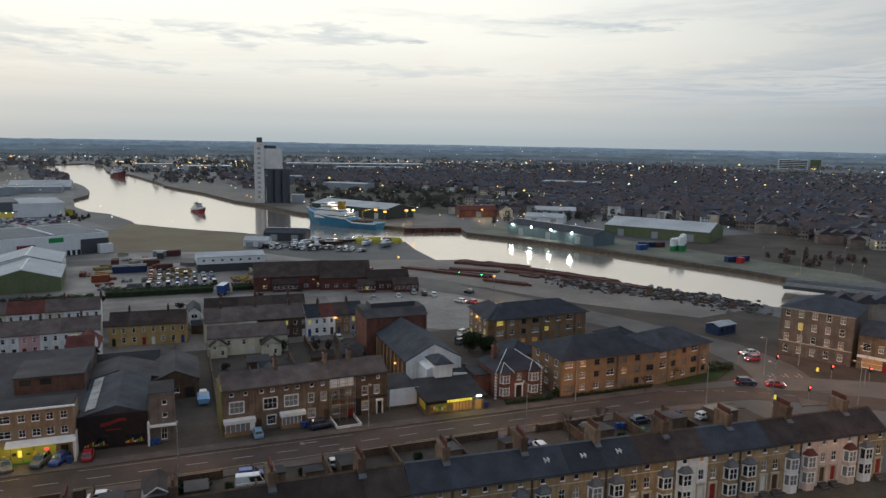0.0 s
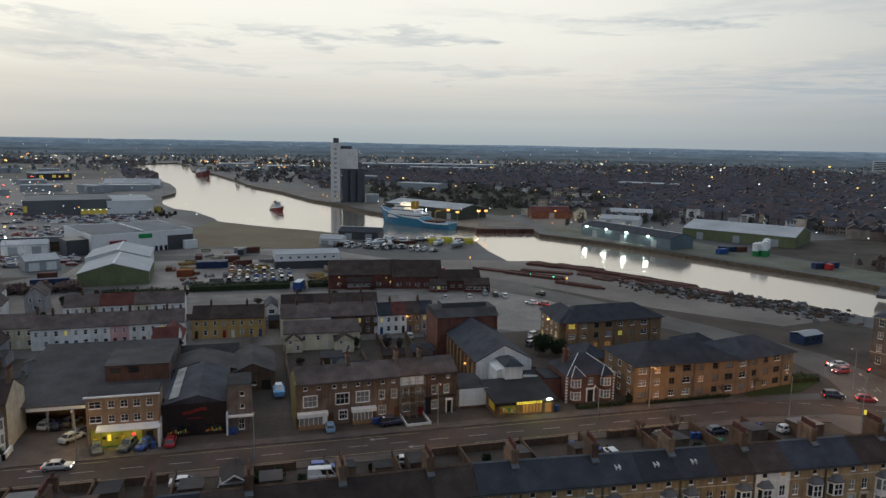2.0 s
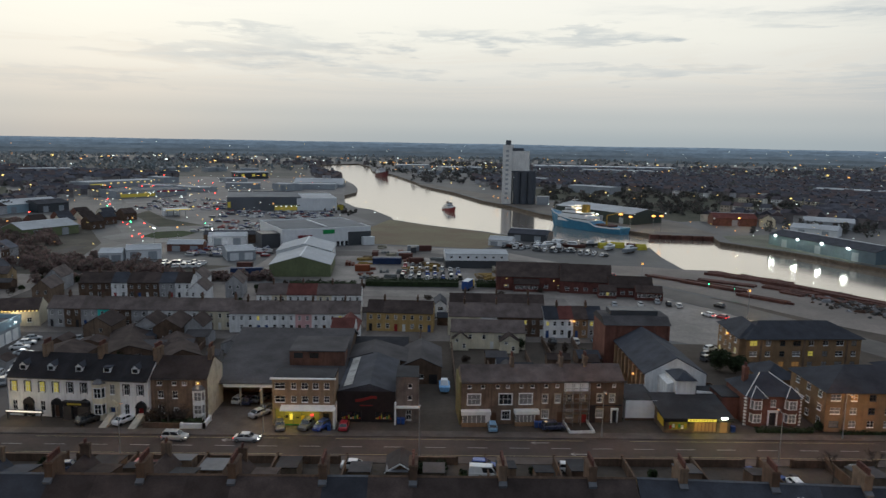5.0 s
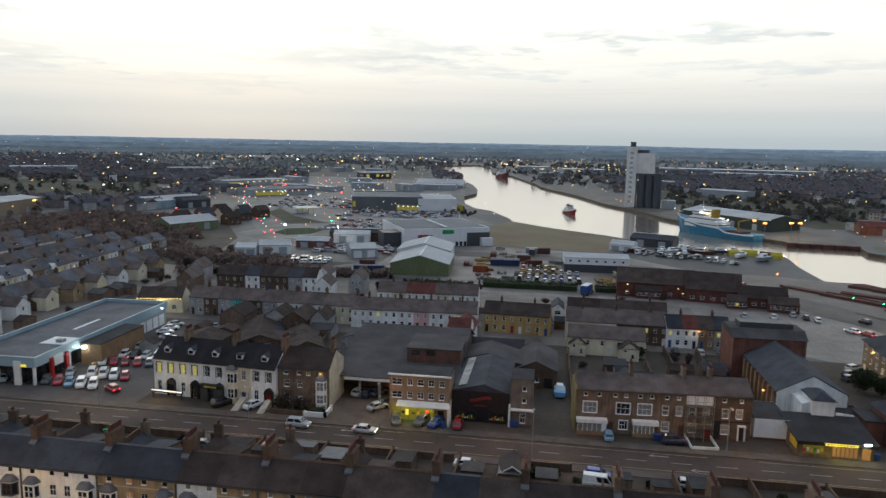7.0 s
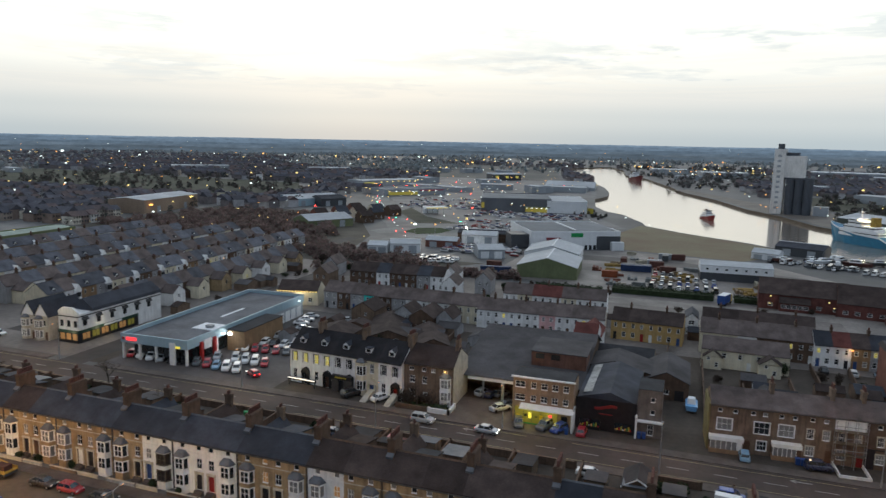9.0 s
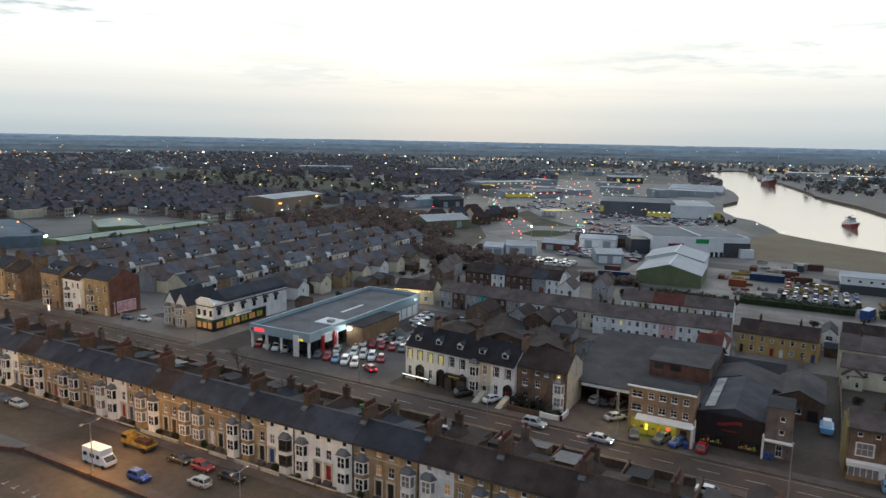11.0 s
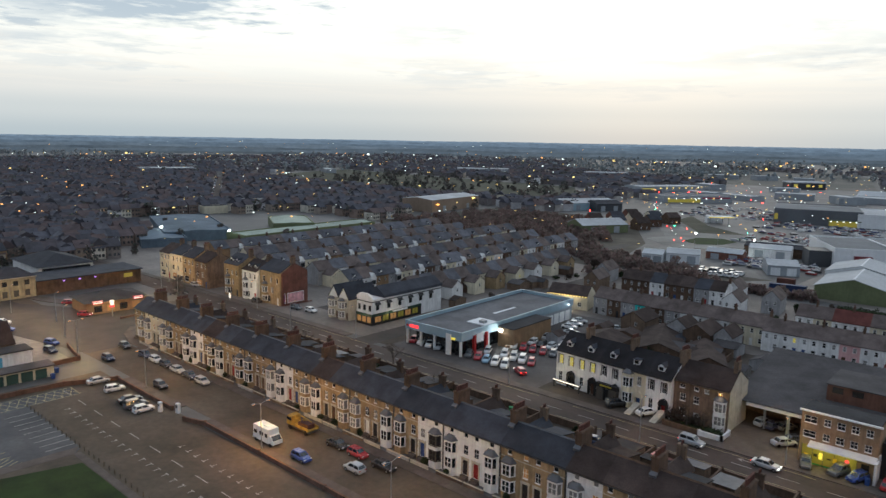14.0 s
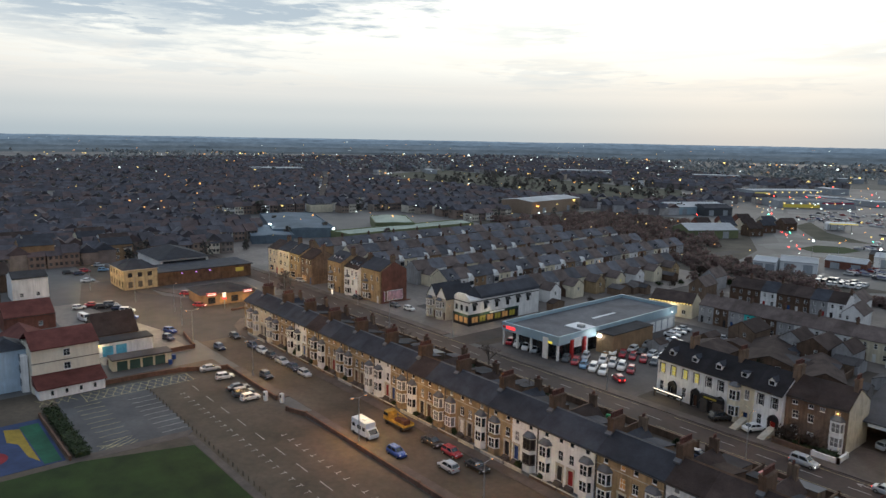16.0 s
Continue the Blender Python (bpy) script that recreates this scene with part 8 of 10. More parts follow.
# long rust-red stacks of steel on the near quay
r = random.Random(8)
for i, (x, y, l, rz, h) in enumerate(((112, 279, 30, -38, 1.4), (118, 273, 26, -40, 1.2), (128, 262, 34, -56, 1.6), (123, 255, 22, -50, 1.0), (138, 244, 30, -58, 1.6), (146, 228, 26, -60, 1.4), (104, 266, 22, -36, 0.8), (96, 262, 26, -48, 1.2), (108, 240, 20, -50, 1.0), (86, 274, 24, -45, 0.8), (116, 284, 14, -60, 0.9), (124, 276, 16, -62, 1.1), (133, 258, 14, -64, 1.0), (142, 236, 16, -62, 0.9), (126, 246, 12, -55, 0.7), (134, 238, 14, -58, 0.8))):
    e = thing("steel_stack", "long rust-red stack of steel sections on the quay", "steel stack", x, y, 0, rz, "steel stacks")
    for j in range(4):
        part("beam", MB().box(r.uniform(0, 2), l - r.uniform(0, 3), j * 1.1, j * 1.1 + 0.95, 0, h * r.uniform(0.7, 1.0)), RUST, e)
# heaps of scrap and boats' gear
SCRAP = island("mixed_scrap", [(0.08, 0.07, 0.065), (0.12, 0.115, 0.115), (0.04, 0.04, 0.04), (0.24, 0.245, 0.26), (0.10, 0.06, 0.045), (0.06, 0.05, 0.045)])
r = random.Random(12)
mb = MB()
for i in range(1500):
    t = r.random()
    x, y = 140 + t * 36 + r.gauss(0, 4.5), 232 - t * 56 + r.gauss(0, 4.5)
    s = r.uniform(0.25, 0.95)
    an, lx, ly, hz = r.uniform(0, 3.14), s * r.uniform(0.5, 2.2), s * r.uniform(0.4, 1.0), s * r.uniform(0.4, 1.3)
    ca, sa = math.cos(an), math.sin(an)
    vs = [(x + a * lx * ca - b * ly * sa, y + a * lx * sa + b * ly * ca, z) for z, k in ((0, 1.0), (hz, 0.7)) for a, b in ((-k, -k), (k, -k), (k, k), (-k, k))]
    vs = [(p + r.uniform(-0.15, 0.15), q + r.uniform(-0.15, 0.15), z * r.uniform(0.5, 1.3)) for p, q, z in vs]
    mb.add(vs, [(4, 5, 6, 7), (0, 1, 5, 4), (1, 2, 6, 5), (2, 3, 7, 6), (3, 0, 4, 7)])
tagged(single("scrap_heap", mb, SCRAP, "long heap of mixed scrap beside the quay", "scrap"), kind="stuff")

# boat yard: dark sheds, hauled-out boats, yellow tents, vehicles
shed(42, 372, -24, 22, 12, 4, 6, METAL_D, SLATE, "dark waterside boat shed")
shed(30, 352, -20, 12, 9, 3, 4.4, METAL_W, ROOF_GREY, "small white boat shed")


def boat(x, y, rz, l, hull, label, z=0.6):
    e = thing("boat", label, "boat", x, y, z, rz, "laid-up boats")
    w, h = l * 0.17, l * 0.15
    st = [(-l / 2, w * 0.8, 0.1), (-l / 4, w, 0.0), (l / 6, w * 0.95, 0.0), (l * 0.38, w * 0.5, 0.1), (l / 2, 0.05, 0.35)]
    vs, fs = [], []
    for sx, sw, sz in st:
        vs += [(sx, -sw, h + sz), (sx, -sw * 0.5, sz * 0.6), (sx, sw * 0.5, sz * 0.6), (sx, sw, h + sz)]
    for i in range(4):
        for j in range(3):
            a = i * 4 + j
            fs.append((a, a + 4, a + 5, a + 1))
        fs.append((i * 4 + 3, i * 4 + 7, i * 4 + 4, i * 4))
    fs.append((0, 1, 2, 3))
    part("hull", MB().add(vs, fs), hull, e)
    part("cabin", MB().box(-l * 0.28, l * 0.12, -w * 0.6, w * 0.6, h, h + l * 0.13, 0, l * 0.04, w * 0.12), METAL_W, e)
    part("window_band", MB().box(-l * 0.27, l * 0.08, -w * 0.62, w * 0.62, h + l * 0.06, h + l * 0.1, 0, l * 0.01, w * 0.03), GLASS, e)
    part("mast", MB().cyl(-l * 0.05, 0, h, h + l * 0.45, 0.08, 0.04, 6), STEEL, e)
    if z > 0:
        part("cradle", MB().box(-l * 0.3, -l * 0.25, -w * 0.6, w * 0.6, -z, 0.25).box(l * 0.1, l * 0.15, -w * 0.6, w * 0.6, -z, 0.25).box(-l * 0.3, l * 0.15, -0.1, 0.1, -z * 0.6, -z * 0.4), TIMBER, e)
    return e


TENT = mat("yellow_cover", (0.42, 0.36, 0.04), 0.7, 0.25, 0.6, 3.0, 0.0)
r = random.Random(19)
for i in range(15):
    boat(34 + r.uniform(0, 70), 345 + r.uniform(-12, 12), r.uniform(0, 360), r.uniform(6, 12), r.choice((METAL_W, METAL_G, NAVY, METAL_D, RUST)), "boat laid up on the quayside")
for x, y, w, m in ((92, 350, 7, TENT), (99, 346, 6, CONT["red"]), (86, 347, 5, TENT), (104, 343, 5, TENT)):
    e = thing("boat_tent", "low arched cover over a boat" if m is not TENT else "yellow arched boat cover", "tent", x, y, 0, r.uniform(-20, 20))
    part("cover", MB().prism([(0, 0), (5, 0), (4.6, 1.6), (3.4, 2.7), (1.6, 2.7), (0.4, 1.6)], "x", 0, w), m, e)

# ---------------------------------------------------------------- the grain silo and the harbour's north side
e = thing("grain_silo", "tall pale concrete grain silo tower", "silo", 61.5, 600, 0, -14)
SILO = mat("pale_silo_concrete", (0.72, 0.72, 0.71), 0.8, 0.14, 0.06, 0.6, 0.1, streak=0.25)
SILO_D = mat("grey_silo_concrete", (0.085, 0.095, 0.112), 0.85, 0.15, 0.06, 0.6, 0.1, streak=0.25)
part("tower", MB().box(0, 8, 0, 10, 0, 50), SILO, e)
part("tower_cap", MB().box(2, 6, 2, 7, 50, 54), SILO_D, e)
for i in range(11):
    part("window_band", MB().box(2.6, 5.2, -0.12, 0.0, 4 + i * 4, 5.8 + i * 4), METAL_G, e)
part("head_house", MB().box(8, 22, 1, 9, 28.4, 45), SILO, e)
part("head_house", MB().box(8, 17, 2, 8, 45, 47.5), SILO_D, e)
for i in range(3):
    for j in range(2):
        part("bin", MB().cyl(12.5 + i * 6.2, 3.2 + j * 6.2, 0, 27, 3.15, 3.15, 18), SILO_D, e)
part("gallery", MB().box(8, 28, 1, 9, 27, 28.4), SILO_D, e)
part("low_house", MB().box(30, 40, 2, 10, 0, 7), METAL_G, e)
for x, y in ((58, 595), (66, 594), (56, 612)):
    e = thing("quay_lamp", "orange quay lamp by the silo", "lamp", x, y)
    part("pole", MB().cyl(0, 0, 0, 5, 0.12, 0.1, 6), STEEL, e)
    part("head", MB().box(-0.45, 0.45, -0.45, 0.45, 5, 5.6), FAR_O, e)
shed(93, 513, -57, 72, 30, 7.0, 9.6, mat("dark_green_cladding", (0.045, 0.062, 0.055), 0.6, 0.2, 0.08, 1.0, 0.05, streak=0.15), ROOF_GREY, "long quay shed with pale roof and green walls", doors=4)


def ship(x, y, rz, l, hull, trim, label, house_at=0.1, funnel=None, lamps=4):
    """A working ship afloat: a flared hull with raised bow, deckhouse, funnel, masts and crane."""
    e = thing("ship", label, "ship", x, y, -2.2, rz)
    b = l * 0.105
    st = [(-0.5, 0.82, 0.42), (-0.4, 0.98, 0.40), (-0.2, 1.0, 0.40), (-0.12, 1.0, 0.60), (0.1, 1.0, 0.66), (0.26, 0.92, 0.78), (0.40, 0.60, 0.95), (0.5, 0.04, 1.12)]
    vs, fs = [], []
    H = l * 0.165
    for sx, sw, sz in st:
        lo = 0.72 if sx < 0.4 else 0.25
        kx = sx * l - (l * 0.04 if sx > 0.45 else 0)
        vs += [(sx * l, -b * sw, H * sz), (kx, -b * sw * lo, 0), (kx, b * sw * lo, 0), (sx * l, b * sw, H * sz)]
    k = len(st)
    for i in range(k - 1):
        for j in range(3):
            a = i * 4 + j
            fs.append((a, a + 4, a + 5, a + 1))
        fs.append((i * 4 + 3, i * 4 + 7, i * 4 + 4, i * 4))
    fs.append((0, 1, 2, 3))
    part("hull", MB().add(vs, fs), hull, e)
    part("bulwark", MB().add([(vs[i * 4][0], vs[i * 4][1] * 1.01, vs[i * 4][2] + (0.25 if q else -0.5)) for i in range(k) for q in (0, 1)] + [(vs[i * 4 + 3][0], vs[i * 4 + 3][1] * 1.01, vs[i * 4 + 3][2] + (0.25 if q else -0.5)) for i in range(k) for q in (0, 1)],
         [(2 * i, 2 * i + 2, 2 * i + 3, 2 * i + 1) for i in range(k - 1)] + [(2 * k + 2 * i, 2 * k + 2 * i + 1, 2 * k + 2 * i + 3, 2 * k + 2 * i + 2) for i in range(k - 1)]), trim, e)
    hx = house_at * l
    for j, (a, c, w, z0, z1) in enumerate(((-0.22, 0.20, 0.88, 0.5, 0.88), (-0.16, 0.16, 0.80, 0.88, 1.12), (-0.02, 0.12, 0.72, 1.12, 1.32), (0.02, 0.11, 0.84, 1.32, 1.5))):
        part("deckhouse", MB().box(hx + a * l, hx + c * l, -b * w, b * w, H * z0, H * z1), METAL_W, e)
        part("window_band", MB().box(hx + a * l - 0.05, hx + c * l + 0.05, -b * w - 0.04, b * w + 0.04, H * (z0 + z1) / 2, H * (z0 + z1) / 2 + 0.5), GLASS, e)
    part("funnel", MB().box(hx - 0.14 * l, hx - 0.08 * l, -b * 0.35, b * 0.35, H * 0.9, H * 1.62, 0, 0.3, 0.2), funnel or WORKS_Y, e)
    part("mast", MB().cyl(hx + 0.05 * l, 0, H * 1.5, H * 2.1, 0.22, 0.1, 6).box(hx + 0.045 * l, hx + 0.055 * l, -b * 0.5, b * 0.5, H * 1.85, H * 1.85 + 0.2), METAL_W, e)
    part("crane", MB().cyl(-0.3 * l, b * 0.4, H * 0.34, H * 1.1, 0.5, 0.4, 8).tube((-0.3 * l, b * 0.4, H * 1.1), (-0.48 * l, -b * 0.2, H * 1.4), 0.3, 0.15), WORKS_Y, e)
    part("hatch", MB().box(-0.36 * l, -0.16 * l, -b * 0.6, b * 0.6, H * 0.34, H * 0.5), RUST, e)
    for i in range(lamps):
        part("deck_lamp", MB().box(hx - 0.2 * l + i * 0.12 * l, hx - 0.2 * l + i * 0.12 * l + 0.6, -b * 0.82, -b * 0.82 + 0.6, H * (1.0 + 0.2 * (i % 2)), H * (1.0 + 0.2 * (i % 2)) + 0.6), BULB_Y if i % 2 else BULB_W, e)
    return e


ship(100, 442, 128, 60, SHIPBLUE, METAL_W, "blue-hulled survey ship with white deckhouse and yellow funnel", 0.12)
lamp(112, 424, 12, 2600, WARM, 0.8)
lamp(96, 446, 12, 1600, WARM, 0.8)
ship(15.5, 548, -74, 27, mat("dull_red_hull", (0.24, 0.03, 0.03), 0.6, 0.25, 0.4, 2.0, 0.0, streak=0.2), METAL_W, "small red workboat lying in the channel", -0.1, RUST, 0)
ship(-72, 1056, -70, 54, mat("maroon_hull", (0.15, 0.03, 0.035), 0.6, 0.25, 0.2, 1.0, 0.0, streak=0.2), RUST, "maroon ship moored at a far quay", -0.15, RUST, 0)
for i, (x, y, z) in enumerate(((118, 428, 9), (123, 424, 8), (136, 420, 9), (141, 421, 9))):
    e = thing("quay_floodlight", "bright orange floodlight mast on the quay", "lamp", x, y)
    part("pole", MB().cyl(0, 0, 0, z, 0.15, 0.1, 6), STEEL, e)
    part("head", MB().box(-0.9, 0.9, -0.7, 0.7, z, z + 0.9), BULB_O, e)
lamp(134, 420, 9.0, 5000, SODIUM, 0.8)
e = thing("pontoon", "dark steel dolphin wall at the quay corner", "quay wall", 128, 402, -2)
for i in range(6):
    part("pile", MB().box(i * 6, i * 6 + 5.6, -2.2 - i * 0.9, 0 - i * 0.9, 0, 2.6), RUST, e)
# north quay sheds with four floodlights
e = shed(184, 372, -74, 66, 17, 5.6, 8.0, mat("dull_blue_cladding", (0.13, 0.18, 0.21), 0.6, 0.2, 0.06, 1.0, streak=0.2), SLATE, "long blue-grey quay shed with a dark roof", doors=3)
for i in range(4):
    part("floodlight", MB().box(4.2 + i * 15.5, 5.0 + i * 15.5, -0.6, 0, 5.2, 5.8), BULB_W, e)
for i in range(4):
    lamp(184 + (4.7 + i * 15.5) * math.cos(radians(-74)) - 2.2, 372 + (4.7 + i * 15.5) * math.sin(radians(-74)) - 0.6, 5.2, 650, (0.85, 1.0, 0.85), 0.4)
shed(238, 352, -54, 60, 36, 5.8, 9.4, METAL_GN, ROOF_GREY, "long green shed with a wide pale roof", doors=3)
for x, y, r_, h in ((234, 285, 1.5, 6.2), (237.5, 283, 1.6, 7.4), (241, 286, 1.7, 8.0), (238, 287.5, 1.5, 6.0)):
    e = thing("tank", "upright storage tank, white above and green below", "tank", x, y, 0, 0, "storage tanks")
    part("lower_shell", MB().cyl(0, 0, 0, h * 0.42, r_, r_, 16), GREEN, e)
    part("upper_shell", MB().cyl(0, 0, h * 0.42, h, r_, r_, 16).cyl(0, 0, h, h + 0.6, r_, r_ * 0.3, 16), METAL_W, e)
for i in range(4):
    r = random.Random(70 + i)
    container(226 + i * 2.5, 300 - i, 8, CONT[("blue", "dark", "blue", "red")[i]], "stacked container beside the tanks")
shed(247, 456, -30, 30, 16, 4.5, 6.5, METAL_G, ROOF_GREY, "pale-roofed works shed north of the quay")
shed(220, 420, -40, 26, 14, 4, 6, METAL_W, ROOF_GREY, "white works shed north of the quay")
shed(188, 458, -8, 28, 14, 5, 8, BRICK_R, TILE_R, "red-roofed brick store north of the quay", doors=1)
house(222, 452, 9, 9, 5, 8, CREAM, TILE_B, "cream house with a gable north of the quay", [(-2, 1, 1, 1.4), (2, 1, 1, 1.4)], [], -20, "y")
e = thing("floodlight", "orange floodlight beside the store", "lamp", 200, 446)
part("pole", MB().cyl(0, 0, 0, 6, 0.12, 0.1, 6), STEEL, e)
part("head", MB().box(-0.5, 0.5, -0.5, 0.5, 6, 6.8), BULB_O, e)
lamp(200, 443, 7, 3000, SODIUM, 0.6)
# lifting bridge approach
e = thing("road_bridge", "dark steel road bridge over the channel", "bridge", 232, 198, 0, -52)
part("deck", MB().box(-10, 70, -16, -4, -0.2, 1.0), METAL_D, e)
part("parapet", MB().box(-10, 70, -4.2, -4, 1.0, 2.0), STEEL, e)
part("parapet", MB().box(-10, 70, -16, -15.8, 1.0, 2.0), STEEL, e)
for i in range(3):
    part("pier", MB().box(4 + i * 22, 7 + i * 22, -15, -5, -4, -0.2), CONCRETE, e)

# ---------------------------------------------------------------- vehicles
CAR = {  # stations of the lower body: x, top, half width; then cabin: x0, x1, roof x0, roof x1, roof height
    "hatch": ([(-1.95, 0.70, 0.70), (-1.85, 0.92, 0.82), (-1.2, 0.96, 0.86), (0.9, 0.92, 0.86), (1.55, 0.84, 0.82), (1.9, 0.66, 0.70)], (-1.85, 0.95, -1.45, 0.25, 1.48)),
    "saloon": ([(-2.25, 0.74, 0.70), (-2.15, 0.94, 0.84), (-1.3, 0.97, 0.88), (1.0, 0.92, 0.88), (1.85, 0.82, 0.83), (2.2, 0.62, 0.70)], (-1.7, 1.05, -1.0, 0.35, 1.43)),
    "suv": ([(-2.2, 0.80, 0.74), (-2.1, 1.05, 0.88), (-1.3, 1.1, 0.92), (1.0, 1.06, 0.92), (1.85, 0.98, 0.88), (2.15, 0.75, 0.76)], (-2.05, 1.1, -1.8, 0.4, 1.70)),
    "van": ([(-2.6, 0.9, 0.84), (-2.55, 1.1, 0.94), (-1.3, 1.15, 0.96), (1.4, 1.12, 0.96), (2.2, 0.98, 0.9), (2.55, 0.72, 0.8)], (-2.55, 1.75, -2.5, 1.0, 2.05)),
}


def car_meshes(kind, paint, lit):
    st, (c0, c1, r0, r1, rh) = CAR[kind]
    body = MB()
    vs, fs = [], []
    for x, top, hw in st:
        vs += [(x, -hw * 0.92, 0.26), (x, -hw, 0.5), (x, -hw * 0.97, top - 0.14), (x, -hw * 0.84, top), (x, hw * 0.84, top), (x, hw * 0.97, top - 0.14), (x, hw, 0.5), (x, hw * 0.92, 0.26)]
    for i in range(len(st) - 1):
        for j in range(8):
            fs.append((i * 8 + j, i * 8 + (j + 1) % 8, i * 8 + 8 + (j + 1) % 8, i * 8 + 8 + j))
    fs += [tuple(range(7, -1, -1)), tuple((len(st) - 1) * 8 + j for j in range(8))]
    body.add(vs, [tuple(reversed(f)) for f in fs])
    zb, hw = st[2][1] - 0.02, st[2][2] * 0.86
    cab = MB().add([(c0, -hw, zb), (c1, -hw, zb), (c1, hw, zb), (c0, hw, zb), (r0, -hw * 0.8, rh - 0.04), (r1, -hw * 0.8, rh - 0.04), (r1, hw * 0.8, rh - 0.04), (r0, hw * 0.8, rh - 0.04)],
                   [(4, 5, 6, 7), (0, 1, 5, 4), (1, 2, 6, 5), (2, 3, 7, 6), (3, 0, 4, 7)])
    top, g = MB(), 0.025
    lo = [(c0 - g, -hw - g, zb), (c1 + g, -hw - g, zb), (c1 + g, hw + g, zb), (c0 - g, hw + g, zb)]
    hi = [(r0 - g, -hw * 0.8 - g, rh), (r1 + g, -hw * 0.8 - g, rh), (r1 + g, hw * 0.8 + g, rh), (r0 - g, hw * 0.8 + g, rh)]
    tv, tf = [Vector(p) for p in lo + hi], [(4, 5, 6, 7)]
    cap_ = [Vector((p.x * 0.96 + (r0 + r1) * 0.02, p.y * 0.86, p.z + 0.05)) for p in tv[4:]]
    tv += cap_
    tf = [(8, 9, 10, 11)] + [(4 + i, 4 + (i + 1) % 4, 8 + (i + 1) % 4, 8 + i) for i in range(4)]

    def side(a, b, d, f, cuts):
        """A panel of the cabin between four corners, with an opening between each pair of cuts."""
        at = lambda u, v: (tv[a].lerp(tv[b], u)).lerp(tv[f].lerp(tv[d], u), v)  # noqa: E731
        rows_ = (0.0, 0.06, 0.86, 1.0)
        ids = {}
        for q, v in enumerate(rows_):
            for p_, u in enumerate(cuts):
                if (p_, q) == (0, 0):
                    ids[p_, q] = a
                elif (p_, q) == (len(cuts) - 1, 0):
                    ids[p_, q] = b
                elif (p_, q) == (len(cuts) - 1, 3):
                    ids[p_, q] = d
                elif (p_, q) == (0, 3):
                    ids[p_, q] = f
                else:
                    tv.append(at(u, v))
                    ids[p_, q] = len(tv) - 1
        for q in range(3):
            for p_ in range(len(cuts) - 1):
                if q == 1 and p_ % 2 == 1 and not (kind == "van" and len(cuts) > 4 and p_ < 3):
                    continue
                tf.append((ids[p_, q], ids[p_ + 1, q], ids[p_ + 1, q + 1], ids[p_, q + 1]))

    side(0, 1, 5, 4, (0.0, 0.05, 0.46, 0.52, 0.95, 1.0))
    side(1, 2, 6, 5, (0.0, 0.06, 0.94, 1.0))
    side(3, 2, 6, 7, (0.0, 0.05, 0.46, 0.52, 0.95, 1.0))
    side(0, 3, 7, 4, (0.0, 0.06, 0.94, 1.0))
    top.add([tuple(p) for p in tv], tf)
    w = MB().cyl(0, 0, -0.1, 0.1, 0.32, 0.32, 12, axis="y").cyl(0, 0, -0.112, 0.112, 0.19, 0.19, 8, 1, axis="y")
    xf, xr = st[-1][0], st[0][0]
    hl = MB().box(-0.08, 0.06, -0.17, 0.17, 0, 0.16)
    return {"body": body.mesh("body", paint), "cabin_glass": cab.mesh("cabin_glass", GLASS), "roof": top.mesh("roof", paint), "tyre": shared("tyre", lambda: w.mesh("wheel", [RUBBER, ALLOY])),
            "head": shared(("hl", lit), lambda: hl.mesh("headlight", HEAD_ON if lit else HEADLAMP)), "tail": shared(("tl", lit), lambda: hl.mesh("tail_light", TAIL_ON if lit else TAILLAMP)),
            "x": (xf, xr), "hw": st[2][2]}


COLS = ("white", "silver", "black", "red", "blue", "grey", "dark blue", "pale blue")


def car(x, y, rz, paint, kind="hatch", z=0.03, lit=False, group="parked cars"):
    p = PAINTS[paint]
    m = shared(("car", kind, paint, lit), lambda: car_meshes(kind, p, lit))
    e = thing("van" if kind == "van" else "car", f"{COLS[paint]} {'van' if kind == 'van' else kind + ' car'} {'with its lamps lit on the road' if lit else 'parked on the tarmac'}", "van" if kind == "van" else "car", x, y, z, rz, group)
    part("body", m["body"], None, e)
    part("cabin_glass", m["cabin_glass"], None, e)
    part("roof", m["roof"], None, e)
    xf, xr = m["x"]
    if y > 119 and not lit:
        ws = shared(("wheels", kind), lambda: [mb_ for mb_ in [MB()] for sx in (xf - 0.72, xr + 0.68) for s in (-1, 1) if mb_.cyl(sx, 0.32, s * (m["hw"] - 0.08) - 0.1, s * (m["hw"] - 0.08) + 0.1, 0.32, 0.32, 10, axis="y")][0].mesh("wheels", RUBBER))
        part("running_gear", ws, None, e)
        return e
    for sx in (xf - 0.72, xr + 0.68):
        for s in (-1, 1):
            part("wheel", m["tyre"], None, e, "", (sx, s * (m["hw"] - 0.08), 0.32))
    for s in (-1, 1):
        part("headlight", m["head"], None, e, "", (xf - 0.08, s * m["hw"] * 0.66, 0.56))
        part("tail_light", m["tail"], None, e, "", (xr + 0.08, s * m["hw"] * 0.68, 0.66))
    return e


W_, S_, K_, R_, B_, G_, D_, P_ = range(8)
